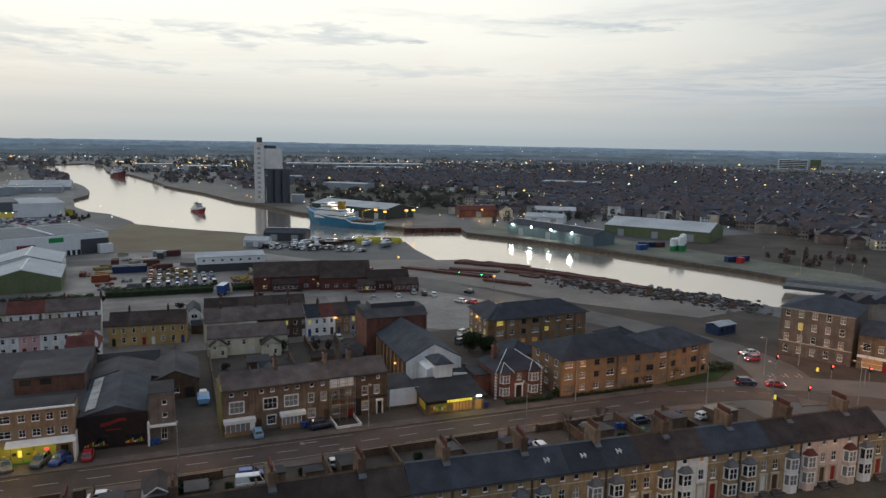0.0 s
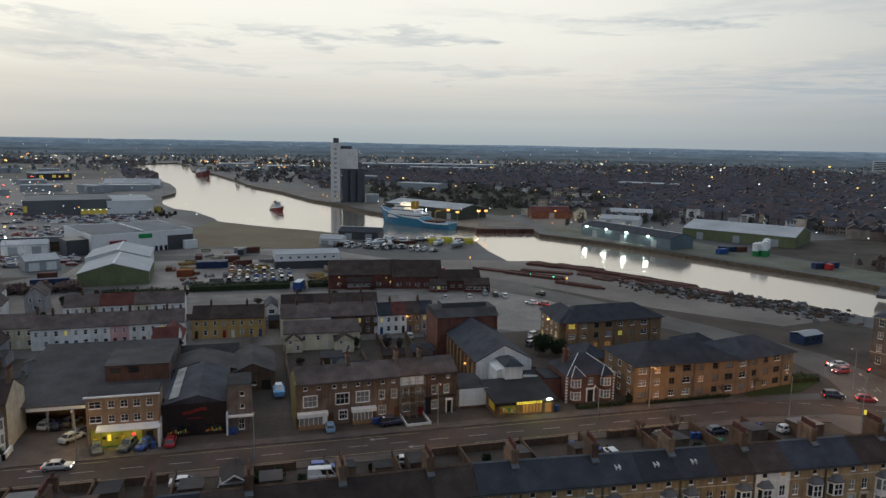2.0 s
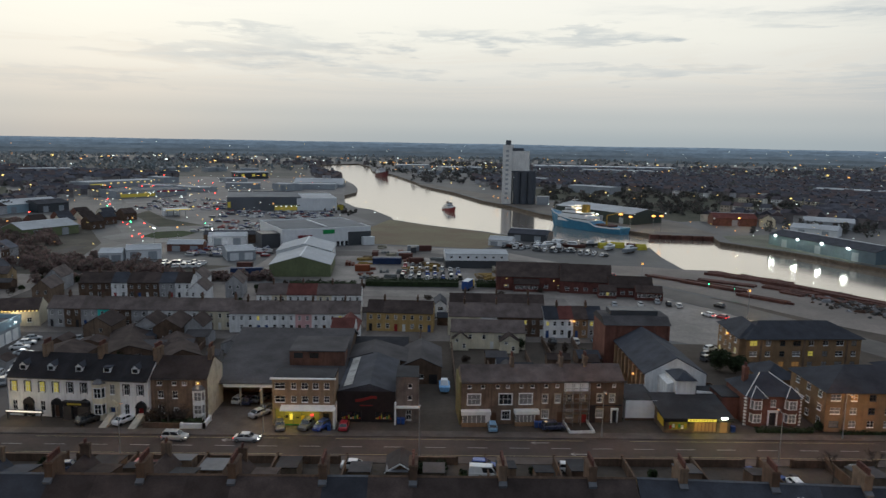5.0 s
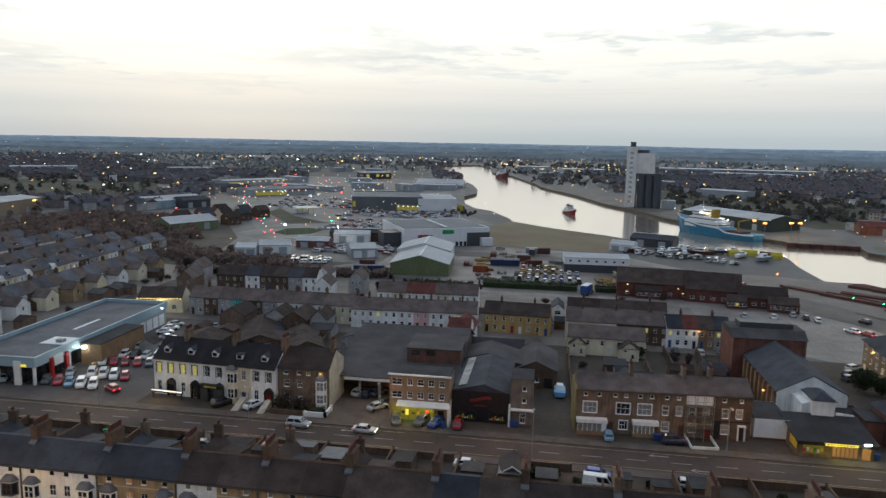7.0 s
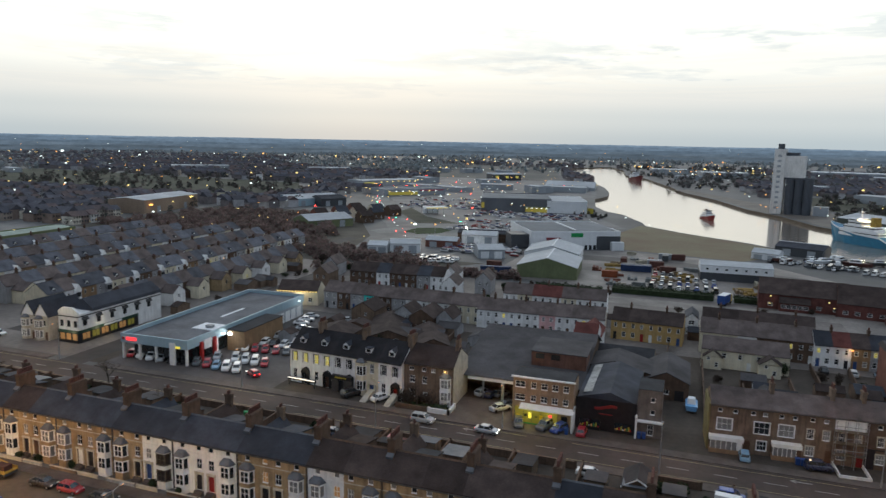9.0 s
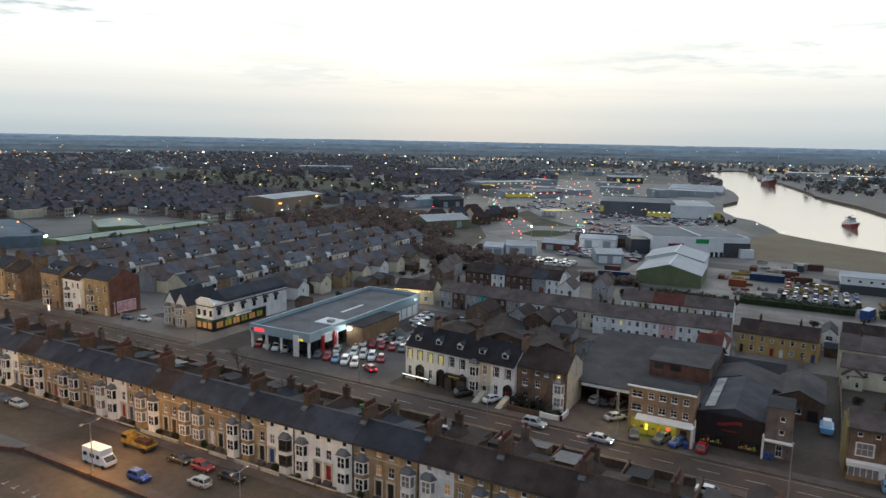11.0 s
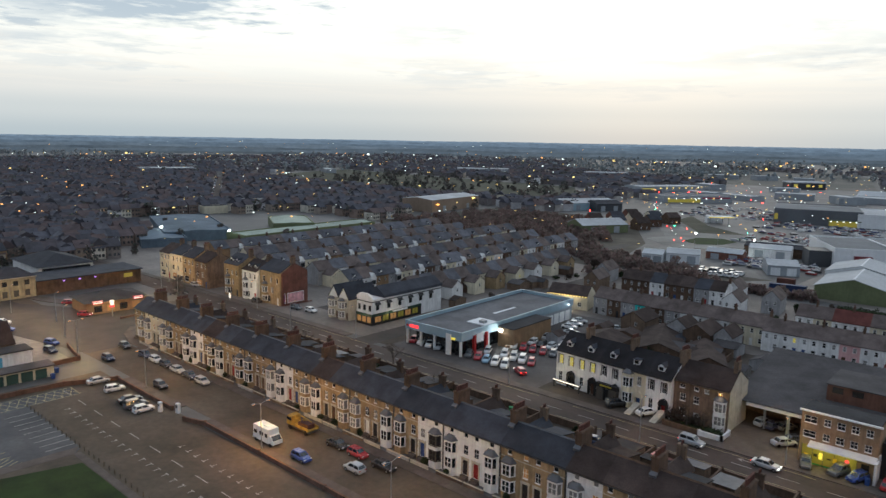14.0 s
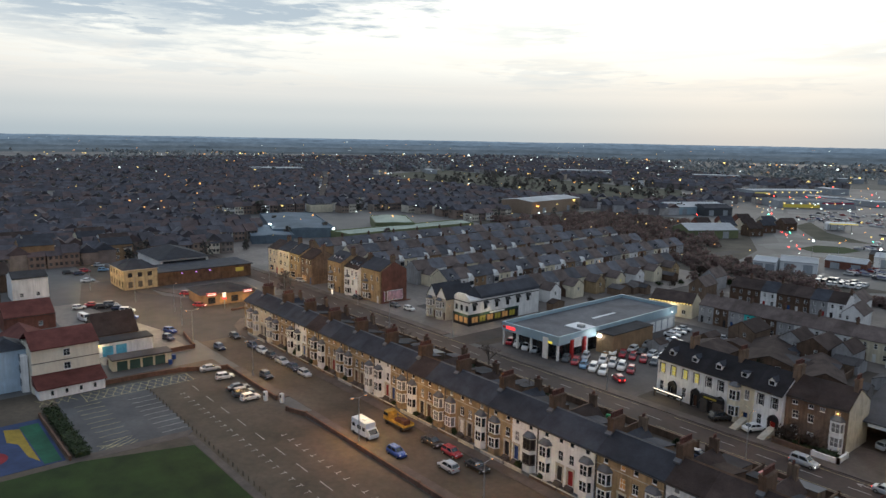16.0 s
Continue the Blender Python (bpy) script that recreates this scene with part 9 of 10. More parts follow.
# along the seafront street
for x, y, c, k in ((-87.3, 72.4, K_, "saloon"), (-82.1, 72.4, R_, "hatch"), (-75.8, 72.3, K_, "saloon"), (-87.8, 65.2, B_, "hatch"), (-157.6, 72.6, D_, "hatch"), (-152.4, 72.6, W_, "hatch"),
                   (-147.6, 72.6, K_, "hatch"), (-142.3, 72.6, S_, "saloon"), (-137, 72.6, D_, "saloon"), (-131.6, 72.5, S_, "hatch"), (-135.5, 65.3, K_, "hatch"), (-168.1, 72.5, K_, "hatch"), (-161.3, 65.6, D_, "hatch")):
    car(x, y, 0, c, k, group="cars along the seafront street")
car(-78.6, 68.6, 180, S_, "hatch", lit=False)
for x, y, rz, c, k in ((-147.3, 57.6, 84, S_, "saloon"), (-140.3, 58.0, 80, W_, "hatch"), (-132.2, 57.4, 86, K_, "saloon"), (-128.8, 57.0, 86, G_, "suv"), (-125.6, 57.0, 88, W_, "hatch")):
    car(x, y, rz, c, k, group="cars in the car park")
# yards west of the hotel
for i, (x, y, rz, k) in enumerate(((-176.9, 58.6, 10, "hatch"), (-183.3, 61.2, 20, "hatch"), (-224.1, 48.6, 80, "hatch"), (-225.4, 52.6, 70, "saloon"), (-221.7, 54.2, 70, "hatch"), (-222.5, 57.0, 70, "suv"), (-216.6, 57.6, 60, "hatch"), (-211.8, 58.6, 60, "suv"),
                                (-204, 57.4, 50, "hatch"), (-209.2, 46.6, 10, "van"), (-191.6, 44.4, 15, "saloon"), (-189.6, 48.5, 15, "saloon"), (-264.6, 60.7, 90, "saloon"), (-284.1, 64.4, 80, "hatch"), (-284, 58.6, 80, "hatch"), (-280, 61.5, 85, "hatch"), (-293.4, 71.7, 60, "hatch"), (-282.6, 70.5, 70, "hatch"), (-176.2, 40.4, 100, "van"))):
    car(x, y, rz, (D_, B_, W_, R_, K_, G_, D_, W_, B_, W_, S_, S_, W_, R_, K_, D_, S_, P_, W_)[i], k, group="cars in the yards")
for x, y, rz, c in ((-224.5, 80.7, 60, R_), (-206.2, 78.2, 40, R_), (-199.5, 92, 80, K_)):
    car(x, y, rz, c, "hatch", lit=True, group="cars on the road")
for x, y, c in ((-222, 121, S_), (-165, 127, W_), (-186.5, 122.4, K_), (-171, 126, G_)):
    car(x, y, 5, c, "hatch", group="cars on the main road")
# showroom stock
SHOW = [(-121.5, 126.4, R_), (-119, 126.8, W_), (-115.8, 126.4, W_), (-112.9, 126.4, S_), (-110, 126.6, K_), (-106.4, 127, K_), (-103.4, 127, G_), (-100.6, 127, R_), (-97.8, 126.6, P_), (-95.1, 126.6, W_), (-92.3, 126.6, W_),
        (-101.8, 132.3, S_), (-97, 132.8, W_), (-94.3, 132.8, W_), (-91.6, 132.6, W_), (-88.9, 132.4, R_), (-97.3, 141, R_), (-94.6, 141.3, R_), (-91.8, 141.6, R_), (-89, 141.8, G_), (-100, 141, W_)]
for x, y, c in SHOW:
    car(x, y, -62, c, "suv" if c == W_ else "hatch", group="cars for sale")
for i in range(14):
    car(-101 + (i % 7) * 2.75, 146.6 + (i // 7) * 6.4, -80, (P_, W_, K_, S_, W_, D_, G_, B_, S_, G_, W_, D_, S_, G_)[i], "hatch", group="cars for sale")
for x, y, c in ((-99.6, 166.7, W_), (-100.2, 170.6, W_), (-100.9, 174.5, S_), (-89.1, 170, W_), (-89.1, 174.4, S_), (-96, 162, S_)):
    car(x, y, 20, c, "saloon", group="cars behind the showroom")
e = car(-87.2, 125.4, 150, R_, "hatch", lit=True, group="cars on the road")
# along the far pavement and forecourts
for x, y, rz, c, k in ((-55.3, 122.6, 65, W_, "saloon"), (-61.8, 122.4, 60, K_, "suv"), (-30.4, 129.0, 50, K_, "saloon"), (-33.2, 134, 60, G_, "hatch"), (-37.2, 133.2, 75, S_, "hatch"), (-35.1, 132.8, 75, D_, "hatch"), (-31.5, 126.4, 50, S_, "saloon"),
                       (-26.6, 120.8, -75, G_, "saloon"), (-21.7, 121.0, -110, G_, "suv"), (-19.1, 120.6, -115, B_, "hatch"), (-15, 120.9, 90, R_, "hatch"), (12, 121.2, 90, P_, "hatch"), (23.2, 121.2, 10, D_, "suv")):
    car(x, y, rz, c, k, z=0.15, group="cars on the forecourts")
car(-43.6, 115.6, -3, S_, "suv", lit=True, group="cars on the road")
car(-31.1, 115.4, -3, S_, "saloon", lit=True, group="cars on the road")
# yards behind the terrace
for x, y, rz, c, k in ((-11.4, 105.4, -5, W_, "saloon"), (9.3, 105.4, -5, B_, "suv"), (9.3, 102.7, -5, W_, "van"), (23, 105.0, -5, W_, "hatch"), (57.1, 100.5, 90, W_, "hatch"), (-45.2, 105, 90, R_, "hatch"), (-55.9, 104, 10, D_, "hatch"),
                       (81, 104.6, 0, D_, "hatch"), (86, 104.4, 0, D_, "hatch"), (94.3, 102.4, 8, W_, "hatch"), (70, 104.8, 0, K_, "hatch")):
    car(x, y, rz, c, k, group="cars in the back yards")
# junction and car park beyond
for x, y, rz, c, k, l in ((117.1, 115.2, -20, D_, "suv", True), (122.4, 112.0, -30, R_, "hatch", True), (135.1, 132.6, 170, S_, "saloon", True), (132, 128.5, 175, R_, "hatch", True), (72.7, 172.5, 30, W_, "hatch", False), (69.9, 167.4, 30, K_, "hatch", False), (68.5, 164, 30, G_, "hatch", False),
                          (60.5, 221.1, 80, S_, "hatch", False), (69.2, 221.7, 80, W_, "hatch", False), (76, 225.7, 80, S_, "hatch", False), (78.8, 222.6, 80, K_, "hatch", False), (81.4, 220.3, 80, W_, "hatch", False), (86.5, 208.8, 120, W_, "hatch", True), (89.5, 206, 120, R_, "hatch", True), (95, 221.3, 115, K_, "hatch", False), (72.3, 272, 125, R_, "hatch", True)):
    car(x, y, rz, c, k, lit=l, group="cars by the junction")
r = random.Random(3)
for i in range(12):
    car(33 + i * 1.4 + r.uniform(-0.3, 0.3), 183 - 4.4 if i < 0 else 177.6 + r.uniform(-0.5, 0.5), 90, r.choice((W_, S_, K_, P_)), "hatch", group="cars by the cottages") if i % 4 == 0 else None
for i in range(32):
    t = i / 32
    car(38 + t * 46 + r.uniform(-1, 1), 344 - t * 22 + r.choice((0, 5.2)) + r.uniform(-0.6, 0.6), 65, r.choice((W_, W_, S_, K_, G_)), r.choice(("hatch", "van", "saloon")), group="cars at the boat yard")
for i in range(28):
    car(-10 + (i % 8) * 3.1, 262 + (i // 8) * 9 + r.uniform(-1, 1), 90 + r.uniform(-8, 8), r.choice((W_, S_, K_, R_, G_, B_)), r.choice(("hatch", "van", "saloon")), group="vehicles in the works yard")
e = thing("lorry", "blue and white lorry parked by the hedge", "lorry", 14.2, 244.2, 0, 70)
part("box_body", MB().box(-4.6, 1.6, -1.2, 1.2, 0.9, 3.6), BLUE, e)
part("box_roof", MB().box(-4.6, 1.6, -1.2, 1.2, 3.6, 3.68), METAL_W, e)
part("cab", MB().box(1.8, 3.6, -1.1, 1.1, 0.6, 2.9, 0, 0.15, 0.1), YELLOW, e)
for sx in (-3.2, 2.6):
    for s in (-1, 1):
        part("wheel", MB().cyl(sx, 0.5, s * 1.0 - 0.15, s * 1.0 + 0.15, 0.5, 0.5, 12, axis="y"), RUBBER, e)
# white camper van and the yellow works truck on the seafront street
e = thing("camper_van", "white boxy camper van beside the street lamp", "camper van", -97.6, 65.4, 0.03, 0)
part("body", MB().box(-2.6, 2.0, -1.1, 1.1, 0.5, 2.9, 0, 0.08, 0.08), METAL_W, e)
part("cab", MB().add([(2.0, -1.0, 0.5), (3.1, -0.95, 0.5), (3.1, 0.95, 0.5), (2.0, 1.0, 0.5), (2.0, -1.0, 1.9), (2.3, -0.95, 1.9), (2.3, 0.95, 1.9), (2.0, 1.0, 1.9), (3.1, -0.95, 1.1), (3.1, 0.95, 1.1)], [(4, 5, 6, 7), (0, 1, 8, 5, 4), (3, 7, 6, 9, 2), (5, 8, 9, 6), (1, 2, 9, 8), (3, 2, 1, 0)]), METAL_W, e)
part("windscreen", MB().add([(2.36, -0.85, 1.86), (3.06, -0.85, 1.2), (3.06, 0.85, 1.2), (2.36, 0.85, 1.86)], [(0, 1, 2, 3)]).box(2.3, 2.34, -0.8, 0.8, 1.2, 1.3), GLASS, e)
for x0, x1 in ((-2.2, -1.4), (-0.6, 0.4), (1.0, 1.6)):
    part("side_window", MB().box(x0, x1, -1.16, -1.06, 1.5, 2.1), GLASS, e)
part("rear_window", MB().box(-2.66, -2.56, -0.6, 0.6, 1.5, 2.2), GLASS, e)
part("roof_hatch", MB().box(-0.4, 0.4, -0.3, 0.3, 2.9, 3.0), FRAME, e)
for sx in (-1.8, 2.3):
    for s in (-1, 1):
        w = part("wheel", MB().cyl(sx, 0.34, s * 0.98 - 0.12, s * 0.98 + 0.12, 0.34, 0.34, 12, axis="y"), RUBBER, e)
e = thing("works_truck", "yellow flatbed works truck with a folded crane", "truck", -97.0, 72.4, 0.03, 180)
part("chassis", MB().box(-3.2, 3.2, -1.0, 1.0, 0.55, 0.95), METAL_D, e)
part("bed", MB().box(-3.2, 1.4, -1.15, 1.15, 0.95, 1.1).box(-3.2, 1.4, -1.15, -1.08, 1.1, 1.5).box(-3.2, 1.4, 1.08, 1.15, 1.1, 1.5), WORKS_Y, e)
part("load", MB().box(-2.6, -0.6, -0.7, 0.7, 1.1, 1.9).box(-0.4, 0.6, -0.6, 0.5, 1.1, 1.6), RUST, e)
part("cab", MB().box(1.7, 3.3, -1.05, 1.05, 0.8, 2.4, 0, 0.2, 0.1), WORKS_Y, e)
part("window_band", MB().box(1.85, 3.22, -1.03, 1.03, 1.6, 2.15, 0, 0.08, 0.03), GLASS, e)
part("boom", MB().tube((1.2, 0, 1.1), (0.9, 0, 2.8), 0.14, 0.12).tube((0.9, 0, 2.8), (-2.9, 0.2, 2.5), 0.13, 0.09), WORKS_Y, e)
for sx in (-2.2, 2.3):
    for s in (-1, 1):
        part("wheel", MB().cyl(sx, 0.42, s * 0.95 - 0.14, s * 0.95 + 0.14, 0.42, 0.42, 12, axis="y"), RUBBER, e)

# ---------------------------------------------------------------- street lamps, bins, small things
def street_lamp(x, y, h=8.0, rz=0, arms=1, bulb=None, on=True, watts=420, col=SODIUM):
    e = thing("street_lamp", f"tall steel street lamp {'with two arms' if arms == 2 else 'with one arm'}", "street lamp", x, y, 0, rz, "street lamps")
    part("pole", shared(("lpole", h), lambda: MB().cyl(0, 0, 0, h, 0.1, 0.06, 8).cyl(0, 0, 0, 1.2, 0.14, 0.12, 8).mesh("pole", STEEL)), None, e)
    for s in (1, -1)[:arms]:
        part("arm", MB().tube((0, 0, h - 0.05), (0, s * 1.2, h + 0.2), 0.045, 0.04), STEEL, e)
        part("lamp_head", MB().box(-0.17, 0.17, s * 1.2 - 0.1, s * 1.2 + 0.55, h + 0.18, h + 0.32, 0, 0.06, 0.06) if s > 0 else MB().box(-0.17, 0.17, -1.75, -1.1, h + 0.18, h + 0.32, 0, 0.06, 0.06), STEEL, e)
        part("lens", MB().box(-0.13, 0.13, s * 1.2 if s > 0 else -1.65, 1.65 if s > 0 else -1.2, h + 0.12, h + 0.18), bulb or BULB_O, e)
    if on:
        lamp(x - math.sin(radians(rz)) * 1.3, y + math.cos(radians(rz)) * 1.3, h - 0.1, watts, col, 0.25)


DEEP = (1.0, 0.48, 0.18)
for x, y, a, w in ((-96, 63.2, 2, 5200), (-65, 63.4, 2, 2800), (-138, 63.4, 2, 3900), (-30, 63.2, 2, 900), (-172, 63.0, 2, 3600), (60, 63, 2, 1500), (98, 63, 2, 1500)):
    street_lamp(x, y, 8.0, 0, a, watts=w, col=(1.0, 0.50, 0.15))
for x, y in ((31.4, 118.2), (-29, 118.3), (75.2, 118.4), (-85, 118.2), (-135, 118.4), (-180, 118.2), (-235, 118.2)):
    street_lamp(x, y, 8.6, 180, 1, watts=1500 if x > 10 else 1300 if x < -150 else 1400, col=DEEP if x > -60 else SODIUM)
for x, y in ((58.7, 108.6), (99.4, 107.8), (-1.2, 108.6), (-50, 108.6), (-150, 108.6), (-210, 108.4)):
    street_lamp(x, y, 8.6, 0, 1, watts=1500 if x > 10 else 1300 if x < -140 else 1400, col=DEEP if x > -60 else SODIUM)
for x, y, rz in ((126, 119, 90), (142, 106, 60), (130, 98, 30), (112, 103, 0), (140, 122, 120), (150, 96, 60)):
    street_lamp(x, y, 9, rz, 1, watts=1600, col=DEEP)
for x, y in ((-224, 64.6), (-205, 70), (-250, 58), (-188, 66), (-212, 104)):
    street_lamp(x, y, 8, 40, 1, watts=3800)
for x, y, w, c, b in ((-102.6, 329, 600, COOL, BULB_W), (-121.3, 335.6, 2500, SODIUM, BULB_O), (-131, 331.8, 1200, COOL, BULB_W), (97, 205, 2200, SODIUM, BULB_O), (78, 250, 1800, SODIUM, BULB_O)):
    street_lamp(x, y, 8.5, 0, 1, bulb=b, watts=w, col=c)
    single("lamp_globe", MB().cyl(0, 0, 0, 0.6, 0.2, 0.3, 8), b, "glaring floodlight head on a mast", "lamp", loc=(x, y, 8.72))
BIN = shared("bin", lambda: MB().box(-0.3, 0.3, -0.35, 0.35, 0, 1.0, 0, -0.04, -0.04).box(-0.36, 0.36, -0.42, 0.38, 1.0, 1.08).mesh("wheelie_bin", BLUE))
for x, y in ((-5.2, 123.2), (-4.4, 123.2), (20.2, 122.2), (21.0, 122.2), (56.3, 121), (-17.6, 120), (8, 104), (75, 103.5), (76, 103.2), (90, 104.6), (-156.6, 52), (-160, 54)):
    single("wheelie_bin", BIN, None, "blue plastic wheelie bin", "bin", group="wheelie bins", loc=(x, y, 0.15))
for x, y, c in ((122, 103, BULB_R), (139, 112, BULB_R), (133, 122, BULB_R), (146, 108, BULB_R), (127, 128, BULB_R), (108, 240, BULB_G), (102, 248, BULB_G)):
    e = thing("traffic_light", "traffic light on a short pole", "traffic light", x, y, 0, 0, "traffic lights")
    part("pole", MB().cyl(0, 0, 0, 2.4, 0.07, 0.07, 6), STEEL, e)
    part("housing", MB().box(-0.2, 0.2, -0.15, 0.15, 2.2, 3.3), BLACK, e)
    part("lit_lens", MB().box(-0.13, 0.13, -0.22, -0.15, 2.9 if c is BULB_R else 2.3, 3.16 if c is BULB_R else 2.56), c, e)
for x, y in ((116, 106), (140.5, 117)):
    e = thing("bollard", "lit yellow traffic bollard", "bollard", x, y)
    part("shell", MB().box(-0.25, 0.25, -0.2, 0.2, 0, 1.0, 0, 0.06, 0.05), SIGN_Y, e)
    part("base", MB().box(-0.35, 0.35, -0.3, 0.3, 0, 0.1), BLACK, e)
for x, y in ((-123.4, 59.2), (-120.4, 61.2)):
    e = thing("ticket_machine", "white pay machine and notice at the car park", "ticket machine", x, y)
    part("cabinet", MB().box(-0.4, 0.4, -0.3, 0.3, 0, 1.9), METAL_W, e)
    part("panel", MB().box(-0.25, 0.25, -0.34, -0.3, 1.1, 1.6), BLACK, e)
# shrouded clutter in the back yards
r = random.Random(44)
for i in range(40):
    k = r.randint(-36, 11)
    x, y = 34.8 + 5.6 * k + r.uniform(-2, 2), r.uniform(95.5, 106)
    m = r.choice((BLUE, TIMBER, FRAME, BLACK, GREEN, RUST))
    single("crate", shared(("crate", m.name), lambda: MB().box(-0.5, 0.5, -0.4, 0.4, 0, 0.8).box(-0.55, 0.55, -0.45, 0.45, 0.8, 0.88).mesh("crate", m)), None, "storage box standing in a back yard", "crate", group="yard boxes", loc=(x, y, 0.02), rz=r.uniform(0, 90))

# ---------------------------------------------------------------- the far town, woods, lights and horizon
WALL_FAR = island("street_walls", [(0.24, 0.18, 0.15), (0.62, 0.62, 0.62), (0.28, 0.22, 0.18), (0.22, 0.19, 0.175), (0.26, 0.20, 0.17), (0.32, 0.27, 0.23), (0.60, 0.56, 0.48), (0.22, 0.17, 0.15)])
# low-contrast greyer copy of the street walls: haze painted into the far houses
WALL_HAZE = island("hazed_house_walls", [(0.19, 0.17, 0.175), (0.21, 0.195, 0.20), (0.175, 0.16, 0.17), (0.50, 0.50, 0.52), (0.22, 0.19, 0.185), (0.20, 0.18, 0.18), (0.25, 0.225, 0.215), (0.18, 0.165, 0.175), (0.42, 0.40, 0.38), (0.19, 0.175, 0.18)])
PALE_FAR = island("pale_house_walls", [(0.76, 0.74, 0.70), (0.70, 0.64, 0.50), (0.62, 0.52, 0.42), (0.80, 0.80, 0.80)])
# roof colours lean blue, a little distance haze put into them
ROOF_FAR = island("far_house_roofs", [(0.085, 0.075, 0.085), (0.085, 0.086, 0.106), (0.11, 0.085, 0.088), (0.075, 0.077, 0.095), (0.12, 0.088, 0.086), (0.105, 0.105, 0.125), (0.07, 0.068, 0.08)], 0.8, 0.25)
GLASS_FAR = island("far_windows", [(0.03, 0.03, 0.035), (0.05, 0.055, 0.06), (0.02, 0.02, 0.025)], 0.3, 0.6)


def inside(p, poly):
    c = False
    for (ax, ay), (bx, by) in zip(poly, poly[1:] + poly[:1]):
        if (ay > p[1]) != (by > p[1]) and p[0] < (bx - ax) * (p[1] - ay) / (by - ay) + ax:
            c = not c
    return c


def far_house(walls, roofs, x, y, rz, w, d, h, rdg, wins):
    c, s = math.cos(rz), math.sin(rz)
    T = lambda a, b, z: (x + a * c - b * s, y + a * s + b * c, z)  # noqa: E731
    w2, d2 = w / 2, d / 2
    walls.add([T(-w2, -d2, 0), T(w2, -d2, 0), T(w2, d2, 0), T(-w2, d2, 0), T(-w2, -d2, h), T(w2, -d2, h), T(w2, d2, h), T(-w2, d2, h), T(-w2, 0, rdg), T(w2, 0, rdg)],
              [(0, 1, 5, 4), (1, 2, 6, 9, 5), (2, 3, 7, 6), (3, 0, 4, 8, 7)])
    o, dz = 0.4, 0.15
    roofs.add([T(-w2 - 0.2, -d2 - o, h - 0.2), T(w2 + 0.2, -d2 - o, h - 0.2), T(w2 + 0.2, 0, rdg + dz), T(-w2 - 0.2, 0, rdg + dz), T(w2 + 0.2, d2 + o, h - 0.2), T(-w2 - 0.2, d2 + o, h - 0.2)],
              [(0, 1, 2, 3), (3, 2, 4, 5), (0, 3, 5), (1, 4, 2)])
    if wins is not None:
        for sgn in (-1, 1):
            for a in (-0.3, 0.05, 0.32):
                for z in (1.0, 3.5):
                    q = sgn * (d2 + 0.03)
                    vs = [T(a * w - 0.5, q, z), T(a * w + 0.5, q, z), T(a * w + 0.5, q, z + 1.2), T(a * w - 0.5, q, z + 1.2)]
                    wins.add(vs, [(0, 1, 2, 3) if sgn < 0 else (3, 2, 1, 0)])


KEEP_OUT = [HARBOUR, rect(-147, -95, 240, 345), rect(-300, 170, -200, 250), rect(-100, 130, 240, 420), rect(-330, -140, 130, 330), [(-260, 330), (-60, 330), (-60, 620), (-200, 640), (-300, 600)],
            [(-372, 352), (-322, 352), (-326, 440), (-382, 440)], [(-450, 170), (-290, 160), (-285, 300), (-400, 300)], [(150, 180), (340, 180), (340, 380), (270, 480), (150, 480)], [(40, 420), (190, 420), (130, 700), (0, 900), (-30, 840)],
            [(-520, 980), (-150, 930), (-220, 1280), (-640, 1380)], [(-820, 500), (-400, 460), (-320, 570), (-420, 710), (-920, 770)], [(-180, 620), (-60, 640), (-60, 860), (-180, 860)], [(-360, 660), (-230, 640), (-240, 800), (-400, 800)], [(-330, 640), (-170, 570), (-84, 690), (-104, 860), (-160, 940), (-250, 1400), (-900, 1500), (-700, 1100), (-330, 930)], [(-260, 880), (-190, 880), (-190, 960), (-260, 960)], [(-45, 400), (60, 370), (20, 460), (-20, 500), (-60, 600), (-100, 640), (-110, 520)], [(-483, 273), (-476, 286), (-804, 486), (-811, 474)], [(-330, 300), (-160, 270), (-160, 340), (-240, 430), (-330, 430)], NORTH_SCRUB]


def free(x, y, m=0.0):
    return not any(inside((x, y), p) for p in KEEP_OUT)


